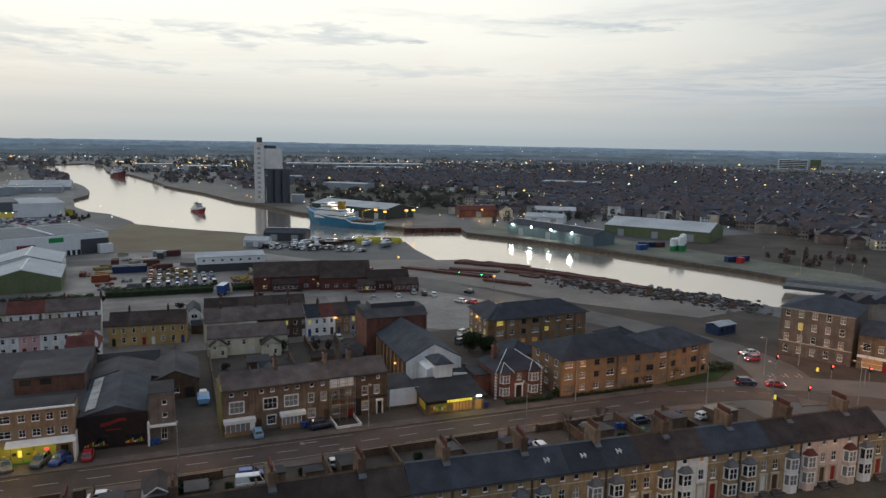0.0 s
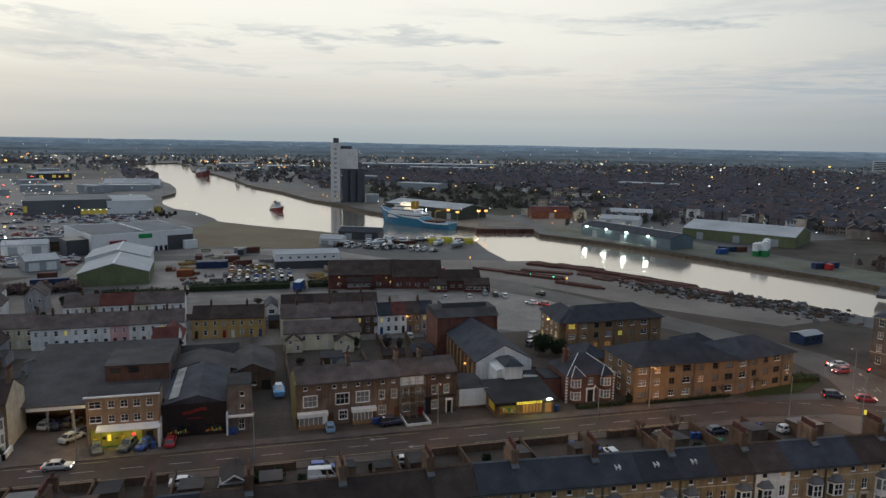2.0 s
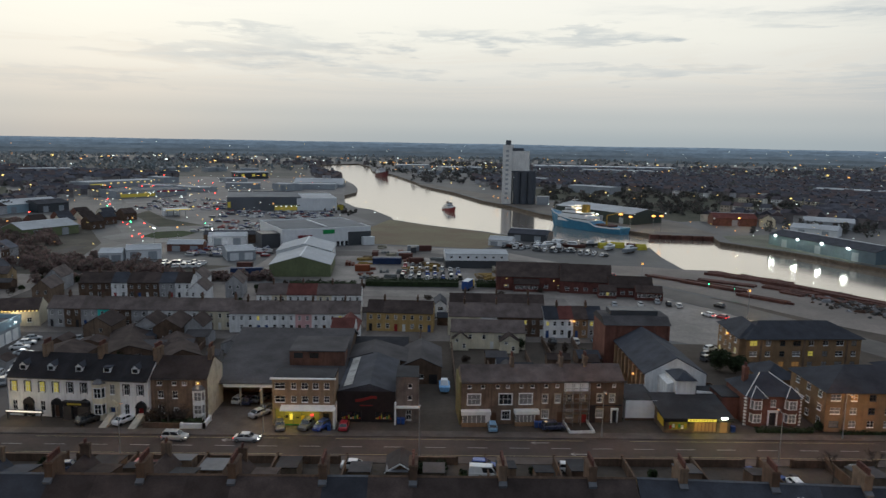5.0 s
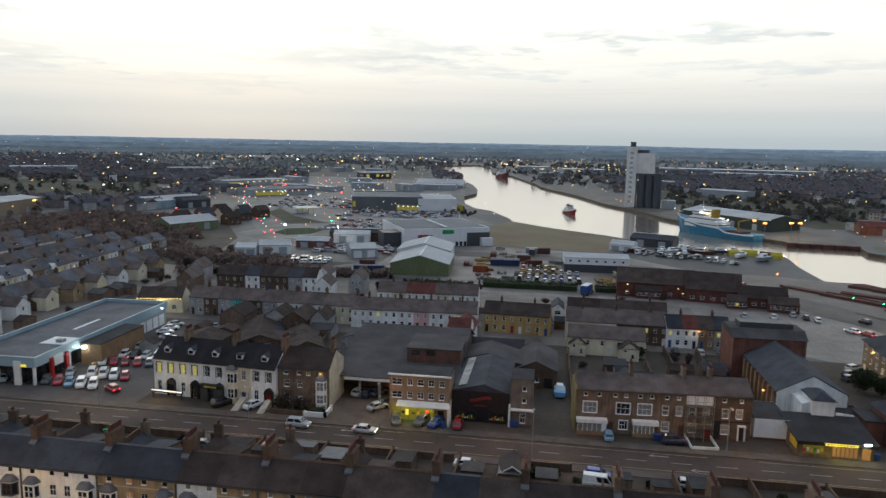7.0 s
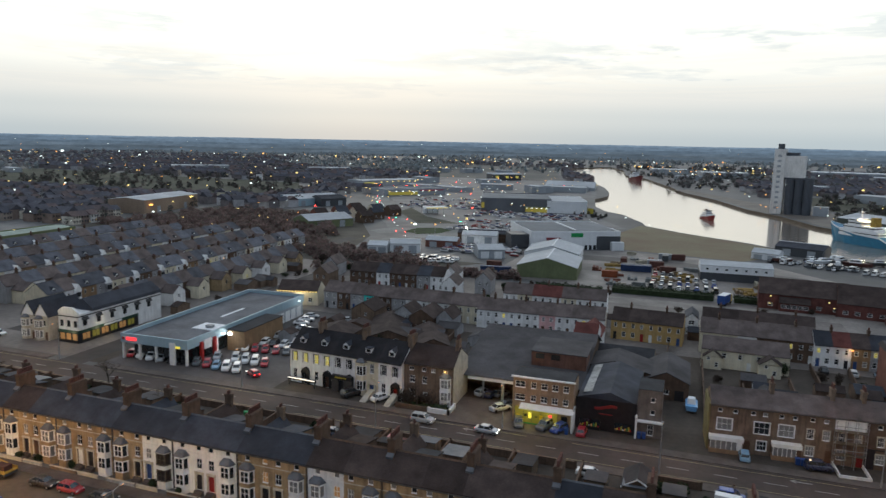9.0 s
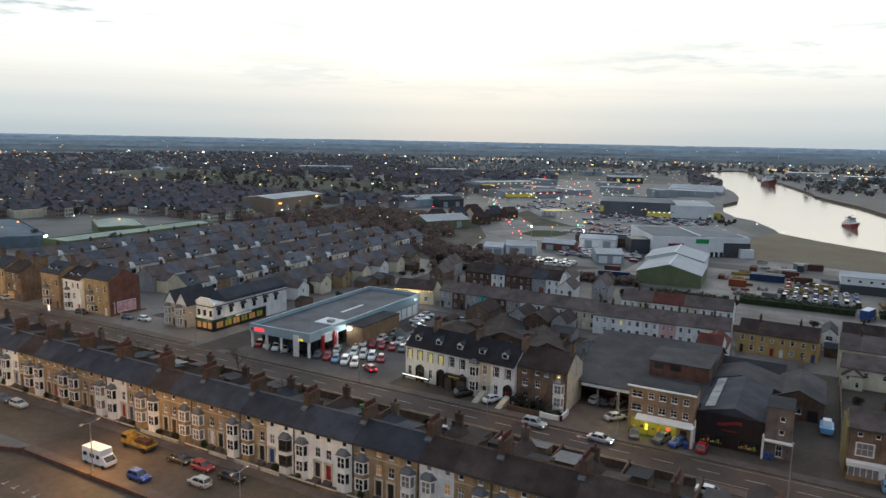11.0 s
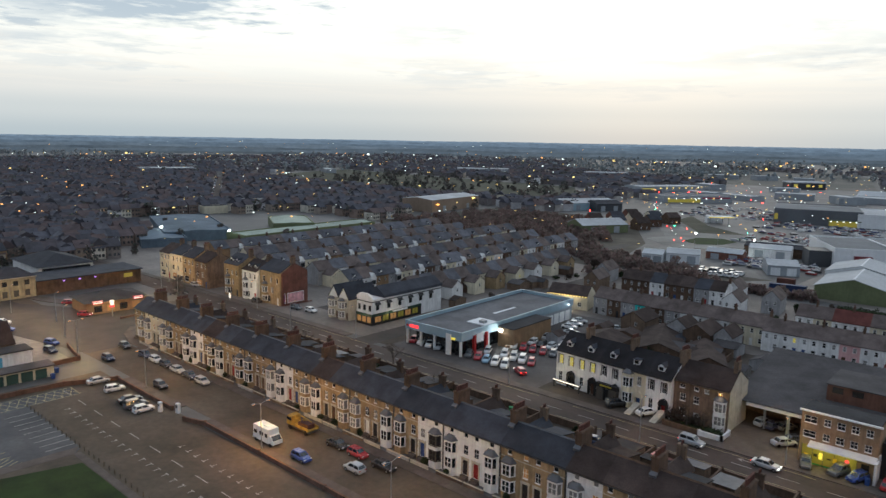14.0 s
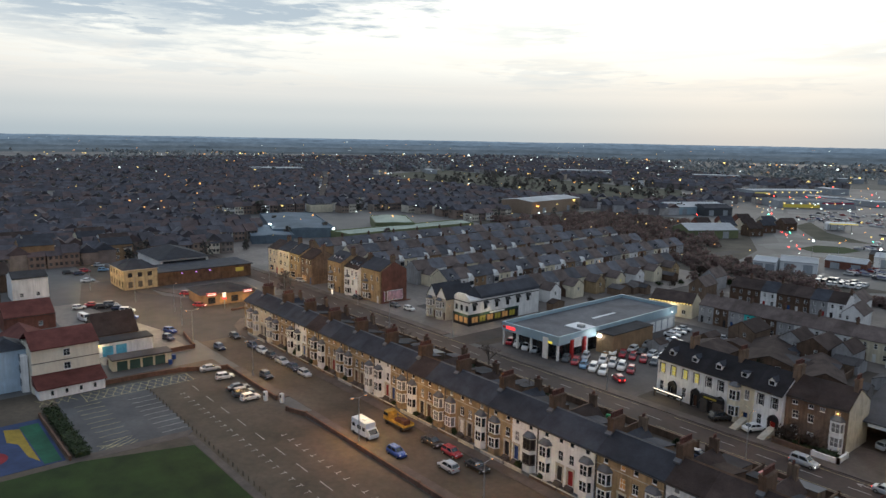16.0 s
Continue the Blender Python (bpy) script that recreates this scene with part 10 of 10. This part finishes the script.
r = random.Random(2024)
near = (MB(), MB(), MB())
far = (MB(), MB())
for (cx0, cx1, cy0, cy1, rz0, step, gap) in ((-1500, -290, -260, 480, 84, 6.0, 34), (-1500, -420, 480, 1500, 30, 8.0, 42), (-420, -120, 560, 1500, 50, 10, 60), (190, 1500, 60, 1000, -38, 6.0, 36), (120, 1200, 1000, 1500, -20, 8.5, 46), (60, 700, 480, 1000, -30, 7.0, 40),
                                             (-330, -60, 300, 560, 60, 8, 40), (-420, -286, -80, 180, 88, 6, 30)):
    a = radians(rz0)
    ca, sa = math.cos(a), math.sin(a)
    mx, my = (cx0 + cx1) / 2, (cy0 + cy1) / 2
    L = math.hypot(cx1 - cx0, cy1 - cy0) / 2
    v = -L
    while v < L:
        u = -L
        base = r.uniform(-3, 3)
        while u < L:
            run = r.randint(3, 12)
            for i in range(run):
                px, py = mx + u * ca - (v + base) * sa, my + u * sa + (v + base) * ca
                dist = math.hypot(px, py)
                ang = math.degrees(math.atan2(-px, py))
                if cx0 < px < cx1 and cy0 < py < cy1 and -58 < ang < 102 and free(px, py) and not (dist > 700 and r.random() < (dist - 700) / 1600):
                    w, h = step * r.uniform(0.9, 1.0), r.uniform(4.8, 6.2)
                    close = dist < 520
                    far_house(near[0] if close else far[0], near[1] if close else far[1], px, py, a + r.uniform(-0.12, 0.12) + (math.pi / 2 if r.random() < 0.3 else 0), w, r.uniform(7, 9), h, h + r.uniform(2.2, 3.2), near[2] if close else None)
                u += step
            u += r.uniform(3, 16)
        v += gap * r.uniform(0.42, 0.58)
for k, (a, m, t) in enumerate(((near[0], WALL_FAR, "brick and rendered walls of streets beyond"), (far[0], WALL_HAZE, "pale and brick walls of the far town, greyed for haze"))):
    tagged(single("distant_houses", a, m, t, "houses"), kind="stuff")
# taller pale houses that stand out among the far streets
r9, pale9 = random.Random(99), MB()
for i in range(300):
    d, a = 430 + 1000 * r9.random() ** 1.4, r9.choice((r9.uniform(28, 100), r9.uniform(-56, -20)))
    x, y = -d * math.sin(radians(a)), d * math.cos(radians(a))
    if free(x, y) and not (-420 < x < -286 and y < 330):
        far_house(pale9, far[1], x, y, radians(a + r9.choice((0, 90)) + r9.uniform(-25, 25)), r9.uniform(6, 11), r9.uniform(6, 8), r9.uniform(6.2, 7.6), r9.uniform(8.8, 10), None)
tagged(single("distant_houses", pale9, PALE_FAR, "taller pale rendered houses of the far town", "houses"), kind="stuff")
for a, t in ((near[1], "tiled and slate roofs of streets beyond"), (far[1], "tiled and slate roofs of the far town")):
    tagged(single("distant_roofs", a, ROOF_FAR, t, "roofs"), kind="stuff")
tagged(single("distant_windows", near[2], GLASS_FAR, "dark windows of streets beyond", "windows"), kind="stuff")

# large pale roofs far off, and the white hospital block
for x, y, rz, w, d, h in ((200, 1350, -5, 270, 60, 9), (260, 1200, -12, 120, 50, 8), (90, 900, -30, 60, 30, 8), (150, 760, -40, 50, 26, 7), (-60, 1260, 10, 60, 40, 9), (20, 1180, 10, 70, 40, 9), (-700, 820, 40, 80, 40, 8), (-520, 900, 40, 60, 30, 8), (-900, 420, 70, 70, 40, 8), (420, 760, -40, 70, 34, 8)):
    flat_shed(x, y, rz, w, d, h, METAL_G, "long pale warehouse far beyond the harbour", "warehouse", METAL_W if h == 9 else ROOF_GREY)
for i in range(26):
    r5 = random.Random(9000 + i)
    d_, a_ = r5.uniform(520, 1150), radians(r5.uniform(-4, 24) if i < 14 else r5.uniform(-34, 60))
    wx, wy = -d_ * math.sin(a_), d_ * math.cos(a_)
    if not any(inside((wx + p_, wy + q_), HARBOUR) for p_ in (-10, 20, 50) for q_ in (-30, 0, 40)) and d_ > 700:
        flat_shed(-d_ * math.sin(a_), d_ * math.cos(a_), r5.uniform(-40, 50), r5.uniform(18, 46), r5.uniform(12, 24), r5.uniform(4, 7), METAL_G, "pale-roofed works unit in the far town", "works_unit", ROOF_GREY)
e = thing("hospital_block", "long white multi-storey block on the skyline", "hospital", 1500, 1430, 0, -44)
part("wall", MB().box(0, 70, 0, 18, 0, 25), METAL_W, e)
for f in range(5):
    part("window_band", MB().box(2, 68, -0.3, 0, 3 + f * 4.4, 5.4 + f * 4.4), GLASS, e)
part("plant_room", MB().box(76, 100, 0, 20, 0, 26), METAL_GN, e)

# woods and garden trees: loose crowns of small pieces
WOOD = island("distant_trees", [(0.115, 0.125, 0.11), (0.15, 0.13, 0.125), (0.105, 0.115, 0.105), (0.165, 0.14, 0.132), (0.135, 0.13, 0.128)], 0.95, 0.1)


def thin_leaf(m):
    """Lets part of the light through the thin pieces."""
    tn, tl = m.node_tree.nodes, m.node_tree.links
    tr = tn.new("ShaderNodeBsdfTranslucent")
    tl.new(tn["Principled BSDF"].inputs["Base Color"].links[0].from_socket, tr.inputs[0])
    tm = tn.new("ShaderNodeMixShader")
    tm.inputs[0].default_value = 0.5
    tl.new(tn["Principled BSDF"].outputs[0], tm.inputs[1])
    tl.new(tr.outputs[0], tm.inputs[2])
    tl.new(tm.outputs[0], tn["Material Output"].inputs[0])


thin_leaf(WOOD)
mb = MB()


def far_tree(x, y, h, n, s, low=0.22, spread=0.36):
    for _ in range(n):
        a, t = r.random() * 2 * math.pi, r.random()
        rad = h * spread * math.sqrt(r.random()) * (1.15 - 0.6 * t)
        p = Vector((x + math.cos(a) * rad, y + math.sin(a) * rad, h * (low + (1 - low) * t)))
        d = Vector((r.gauss(0, 1), r.gauss(0, 1), r.gauss(0, 1))).normalized()
        e_ = d.orthogonal().normalized() * s * r.uniform(0.6, 1.4)
        f_ = d.cross(e_)
        mb.add([tuple(p - e_), tuple(p + f_), tuple(p + e_), tuple(p - f_)], [(0, 1, 2, 3)])
    mb.tube((x, y, 0), (x, y, h * 0.6), 0.2, 0.1, 4)


def grove(poly_c, rx, ry, count, h0, h1, n, s):
    for _ in range(count):
        x, y = r.gauss(poly_c[0], rx), r.gauss(poly_c[1], ry)
        if not inside((x, y), HARBOUR) and not (y < 250 and -140 < x < 150):
            far_tree(x, y, r.uniform(h0, h1), n, s, 0.08)


for c, rx, ry, k in (((-430, 420), 60, 30, 60), ((250, 430), 30, 10, 24), ((180, 560), 60, 14, 50), ((-330, 120), 30, 40, 40)):
    grove(c, rx, ry, k, 4, 8, 80, 0.6)
for i in range(210):
    x, y = r.uniform(110, 350), r.uniform(500, 800)
    if inside((x, y), NORTH_SCRUB):
        far_tree(x, y, r.uniform(2.5, 6), 90, 0.8, 0.03, 0.9)
for i in range(60):
    far_tree(-78 + (i % 3) * 9 + r.gauss(0, 4), 545 - (i % 3) * 24 + r.gauss(0, 6), r.uniform(1.0, 2.2), 40, 0.5, 0.03)
for i in range(2300):
    d, a = 330 + 420 * r.random(), radians(r.uniform(-56, 100))
    x, y = -d * math.sin(a), d * math.cos(a)
    if free(x, y) and noise.noise(Vector((x / 130, y / 130, 7))) > -0.15:
        far_tree(x, y, r.uniform(4.5, 9), 34, 0.8 + d * 0.0004, 0.06, 0.55)
for i in range(260):
    x, y = r.uniform(-760, -330), r.uniform(440, 760)
    if not free(x, y) and inside((x, y), KEEP_OUT[11]):
        far_tree(x, y, r.uniform(3, 8), 34, 1.0, 0.05, 0.5)
tagged(single("town_trees", mb, WOOD, "bare and evergreen trees among the far streets", "trees"), kind="stuff")
# tree colours paled and greyed: distance haze is put into them
MIST = island("haze_toned_town_trees", [(0.135, 0.142, 0.14), (0.15, 0.14, 0.142), (0.125, 0.135, 0.135), (0.165, 0.15, 0.15)], 0.95, 0.1)
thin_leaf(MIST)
mb = MB()
for i in range(3600):
    d, a = 720 + 900 * r.random(), radians(r.uniform(-58, 102))
    x, y = -d * math.sin(a), d * math.cos(a)
    if free(x, y) and noise.noise(Vector((x / 170, y / 170, 7))) > -0.1:
        far_tree(x, y, r.uniform(5, 10), 18, 1.3 + d * 0.0006, 0.05, 0.7)
tagged(single("town_trees", mb, MIST, "garden trees and copses of the far town, coloured for haze", "trees"), kind="stuff")
# farther belts are paler and bluer still, haze mixed into the base colour
HAZY = island("haze_toned_far_trees", [(0.30, 0.34, 0.36), (0.34, 0.35, 0.36), (0.28, 0.33, 0.36), (0.38, 0.38, 0.38)], 0.95, 0.1)
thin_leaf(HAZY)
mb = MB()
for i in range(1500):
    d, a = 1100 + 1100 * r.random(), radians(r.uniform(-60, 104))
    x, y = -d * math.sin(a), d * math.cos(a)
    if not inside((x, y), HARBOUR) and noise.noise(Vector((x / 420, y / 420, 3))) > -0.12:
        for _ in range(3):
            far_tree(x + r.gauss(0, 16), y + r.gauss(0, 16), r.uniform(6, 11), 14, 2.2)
tagged(single("distant_woods", mb, HAZY, "belts of trees beyond the town, coloured pale for haze", "trees"), kind="stuff")

# depot lamps beyond the quay and parked vehicles by the works
for x, y, k in ((244.2, 216.2, 0), (251.5, 198.6, 0), (253.8, 195.3, 0), (252.7, 245.4, 1), (264.7, 217.0, 1), (292.7, 235.3, 1)):
    street_lamp(x, y, 7, 140, 1, bulb=FAR_W if k else BULB_O, on=k == 0, watts=500)
for i in range(22):
    car(-112 + (i % 11) * 1.9 + r.uniform(-0.2, 0.2), 277 + (i // 11) * 6.5 + (i % 11) * 0.3, 96, r.choice((W_, W_, S_, K_, G_)), r.choice(("hatch", "van", "saloon")), group="cars by the works")

# the brown bare thicket between the terraces and the works
THICKET = island("bare_brown_thicket", [(0.25, 0.18, 0.165), (0.21, 0.17, 0.155), (0.28, 0.205, 0.185), (0.20, 0.175, 0.155), (0.24, 0.165, 0.16)], 0.95, 0.1)
thin_leaf(THICKET)
mb = MB()
SCRUB = [(-322, 312), (-250, 276), (-208, 284), (-170, 294), (-172, 331), (-240, 410), (-306, 412)]
k = 0
while k < 400:
    x, y = r.uniform(-322, -168), r.uniform(276, 412)
    if inside((x, y), SCRUB):
        far_tree(x, y, r.uniform(2.2, 5.2), 130, 0.5, 0.03, 0.8)
        k += 1
for i in range(120):
    t = r.random()
    far_tree(-176 + 78 * t + r.gauss(0, 3), 288 - 26 * t + r.gauss(0, 7), r.uniform(1.8, 4.6), 100, 0.45, 0.03, 0.7)
for i in range(110):
    t = r.random()
    far_tree(-140 + 82 * t, 247 + 10 * t + r.gauss(0, 2.2), r.uniform(1.6, 3.6), 100, 0.42, 0.03, 0.7)
for i in range(26):
    far_tree(r.uniform(262, 300), r.uniform(228, 262), r.uniform(1.5, 4), 80, 0.5, 0.03)
tagged(single("thicket", mb, THICKET, "brown leafless thicket between the terraces and works", "thicket"), kind="stuff")

# pale rows of semi-detached houses north of the channel
pw, pr, pg = MB(), MB(), MB()
for x, y, n_, rz in ((322, 452, 5, -38), (343, 406, 4, -32), (356, 369, 4, -22), (292, 534, 2, -30), (300, 470, 5, 8), (222, 822, 4, -60), (262, 735, 5, -60), (296, 652, 4, -50), (240, 560, 4, -40), (400, 520, 7, -35), (430, 600, 6, -35), (330, 620, 6, -42), (470, 470, 7, -30)):
    a = radians(rz)
    for i in range(n_):
        w = 7.4
        far_house(pw, pr, x + math.cos(a) * i * (w + 0.6 + (i % 2) * 2), y + math.sin(a) * i * (w + 0.6 + (i % 2) * 2), a, w, 8, 5.4, 8.0, pg)
tagged(single("pale_houses", pw, PALE_FAR, "cream and white house walls north of the channel", "houses"), kind="stuff")
tagged(single("pale_house_roofs", pr, ROOF_FAR, "dark tiled roofs north of the channel", "roofs"), kind="stuff")
tagged(single("pale_house_windows", pg, GLASS_FAR, "dark windows of houses north of the channel", "windows"), kind="stuff")
shed(258, 487, -24, 30, 14, 4.2, 5.4, METAL_W, METAL_W, "low white-roofed store beside the houses", doors=0)
slab("road", band([(-430, 248), (-482, 281), (-807, 480)], -5, 5), 0.034, MAINROAD, "long straight street lined with parked cars", "road")

# many small lamps over the far town
bulbs = {"o": MB(), "w": MB(), "y": MB(), "g": MB(), "d": MB()}


def far_light(x, y, z, s, k):
    bulbs[k].box(x - s, x + s, y - s, y + s, z, z + 1.6 * s, 0, s * 0.3, s * 0.3)


for i in range(1250):
    d, a = 400 + 1600 * r.random() ** 1.3, radians(r.uniform(-56, 100))
    x, y = -d * math.sin(a), d * math.cos(a)
    if not inside((x, y), HARBOUR):
        far_light(x, y, r.uniform(4, 9), d * 0.0006 * r.uniform(0.4, 1.0 + 1.2 * r.random() ** 3), r.choice("owwyyyo"))
for i in range(150):
    d, a = r.uniform(2150, 3600), radians(r.uniform(-56, 100))
    far_light(-d * math.sin(a), d * math.cos(a), 8 + (d - 2150) * 0.0145 + r.uniform(0, 5), d * 0.00024 * r.uniform(0.5, 1.5), r.choice("owwy"))
for x, y in ((-696, 445), (-625, 418), (-627, 431), (-617, 444), (-587, 436), (-580, 445), (-569, 459), (-559, 472)):
    far_light(x, y, 8, 0.42, "y")
for i in range(26):
    t = i / 26
    far_light(-130 + t * 190 + r.uniform(-10, 10), 1520 - t * 420 + r.uniform(-60, 60), 7, 0.95, "o" if i % 3 else "y")
    far_light(-20 + t * 260 + r.uniform(-30, 30), 1300 + r.uniform(-80, 80), 7, 0.75, r.choice("wyy"))
for i in range(110):
    far_light(r.uniform(-330, -110), r.uniform(400, 900), r.uniform(3, 7), 0.3, r.choice("wwyydo"))
for i in range(46):
    far_light(r.uniform(-290, -150), r.uniform(520, 690), r.uniform(2.5, 7), r.uniform(0.2, 0.5), r.choice("wwyy" if i % 15 else "d"))
for i in range(30):
    far_light(r.uniform(-330, -140), r.uniform(130, 320), r.uniform(4, 6), 0.16, r.choice("yyo"))
for i in range(24):
    far_light(-300 + i * 7 + r.uniform(-3, 3), 640 - i * 13 + r.uniform(-4, 4), 0.8, 0.2, r.choice("wd"))
for x, y, k in ((-145, 340, "d"), (-170, 398, "g"), (-160, 392, "d"), (-128, 398, "g"), (-205, 470, "d"), (-225, 490, "g"), (-284, 620, "d"), (-288, 628, "d"), (-280, 612, "d")):
    far_light(x, y, 3.5, 0.22, k)
for k, m, t in (("o", FAR_O, "orange"), ("w", FAR_W, "white"), ("y", FAR_Y, "warm yellow"), ("g", BULB_G, "green"), ("d", BULB_R, "red")):
    tagged(single("distant_lights", bulbs[k], m, f"small {t} lamps scattered over the far town", "lights"), kind="stuff")

# parked cars of the retail park, past counting
lot = MB()
PAINT_FAR = island("far_car_paint", [(0.55, 0.55, 0.55), (0.04, 0.04, 0.045), (0.3, 0.31, 0.33), (0.22, 0.03, 0.03), (0.05, 0.07, 0.16), (0.6, 0.6, 0.6)], 0.4, 0.5)
for i in range(420):
    x, y = r.choice(((r.uniform(-222, -152), r.uniform(500, 590)), (r.uniform(-145, -70), r.uniform(455, 500)), (r.uniform(-135, -60), r.uniform(385, 440)), (r.uniform(-110, -75), r.uniform(305, 330))))
    c = 1 if r.random() < 0.5 else 0
    lot.box(x, x + (4.2 if c else 1.8), y, y + (1.8 if c else 4.2), 0.25, 0.95, 0, 0.1, 0.1)
    lot.box(x + 0.5, x + (3.4 if c else 1.3) , y + 0.3, y + (1.5 if c else 3.4), 0.95, 1.45, 0, 0.3, 0.2)
d_ = Vector((-325, 199)).normalized()
for i in range(64):
    t = (i // 2) * 12.0 + r.uniform(-3, 3)
    q = Vector((-482, 281)) + d_ * t + Vector((-d_.y, d_.x)) * (4.0 if i % 2 else -4.0)
    lot.box(q.x - 1.1, q.x + 1.1, q.y - 0.9, q.y + 0.9, 0.25, 1.4, 0, 0.3, 0.2)
tagged(single("parked_cars", lot, PAINT_FAR, "crowded rows of parked cars in the retail park", "cars"), kind="stuff")

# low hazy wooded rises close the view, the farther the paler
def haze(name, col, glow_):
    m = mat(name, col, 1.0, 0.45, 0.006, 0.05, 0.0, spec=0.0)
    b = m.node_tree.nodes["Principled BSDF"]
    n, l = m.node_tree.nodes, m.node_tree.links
    # aerial haze is put into the surface as a noise-varied blue glow
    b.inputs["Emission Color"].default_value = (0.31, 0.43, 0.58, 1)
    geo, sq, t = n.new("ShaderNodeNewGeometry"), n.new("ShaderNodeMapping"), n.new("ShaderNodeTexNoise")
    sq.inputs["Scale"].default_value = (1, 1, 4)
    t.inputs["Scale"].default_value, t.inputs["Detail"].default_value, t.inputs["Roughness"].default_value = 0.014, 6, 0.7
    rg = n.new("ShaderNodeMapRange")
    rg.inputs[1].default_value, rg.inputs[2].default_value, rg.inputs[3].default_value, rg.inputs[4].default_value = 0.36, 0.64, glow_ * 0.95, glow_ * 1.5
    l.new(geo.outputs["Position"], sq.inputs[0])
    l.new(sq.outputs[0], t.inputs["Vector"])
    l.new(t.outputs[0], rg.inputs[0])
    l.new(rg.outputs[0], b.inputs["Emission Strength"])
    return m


# bluer base and mostly stronger glow per rise stand for thicker haze
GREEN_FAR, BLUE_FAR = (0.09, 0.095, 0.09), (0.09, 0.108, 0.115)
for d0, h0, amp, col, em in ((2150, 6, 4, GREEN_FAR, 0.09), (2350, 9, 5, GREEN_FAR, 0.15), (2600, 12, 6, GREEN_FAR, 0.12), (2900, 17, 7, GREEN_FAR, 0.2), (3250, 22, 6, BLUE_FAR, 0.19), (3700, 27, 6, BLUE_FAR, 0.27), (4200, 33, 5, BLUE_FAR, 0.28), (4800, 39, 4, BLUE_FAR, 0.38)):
    mb = MB()
    N = 700
    for i in range(N + 1):
        a = radians(-75 + 200 * i / N)
        h = h0 + amp * noise.noise(Vector((i * 0.035, d0, 0))) + amp * 0.35 * noise.noise(Vector((i * 0.4, d0, 4))) + amp * 0.3 * noise.noise(Vector((i * 1.3, d0, 9)))
        mb.v += [(-d0 * math.sin(a), d0 * math.cos(a), -1), (-(d0 + 30) * math.sin(a), (d0 + 30) * math.cos(a), h), (-(d0 + 90) * math.sin(a), (d0 + 90) * math.cos(a), -1)]
    for i in range(N):
        o = 3 * i
        mb.f += [[o + 3, o, o + 1, o + 4], [o + 4, o + 1, o + 2, o + 5]]
        mb.m += [0, 0]
    single("backdrop", mb, haze(f"hazy_distance_{d0}", col, em), "low wooded rises along the horizon, blue haze in their glow", "hills", "structure")
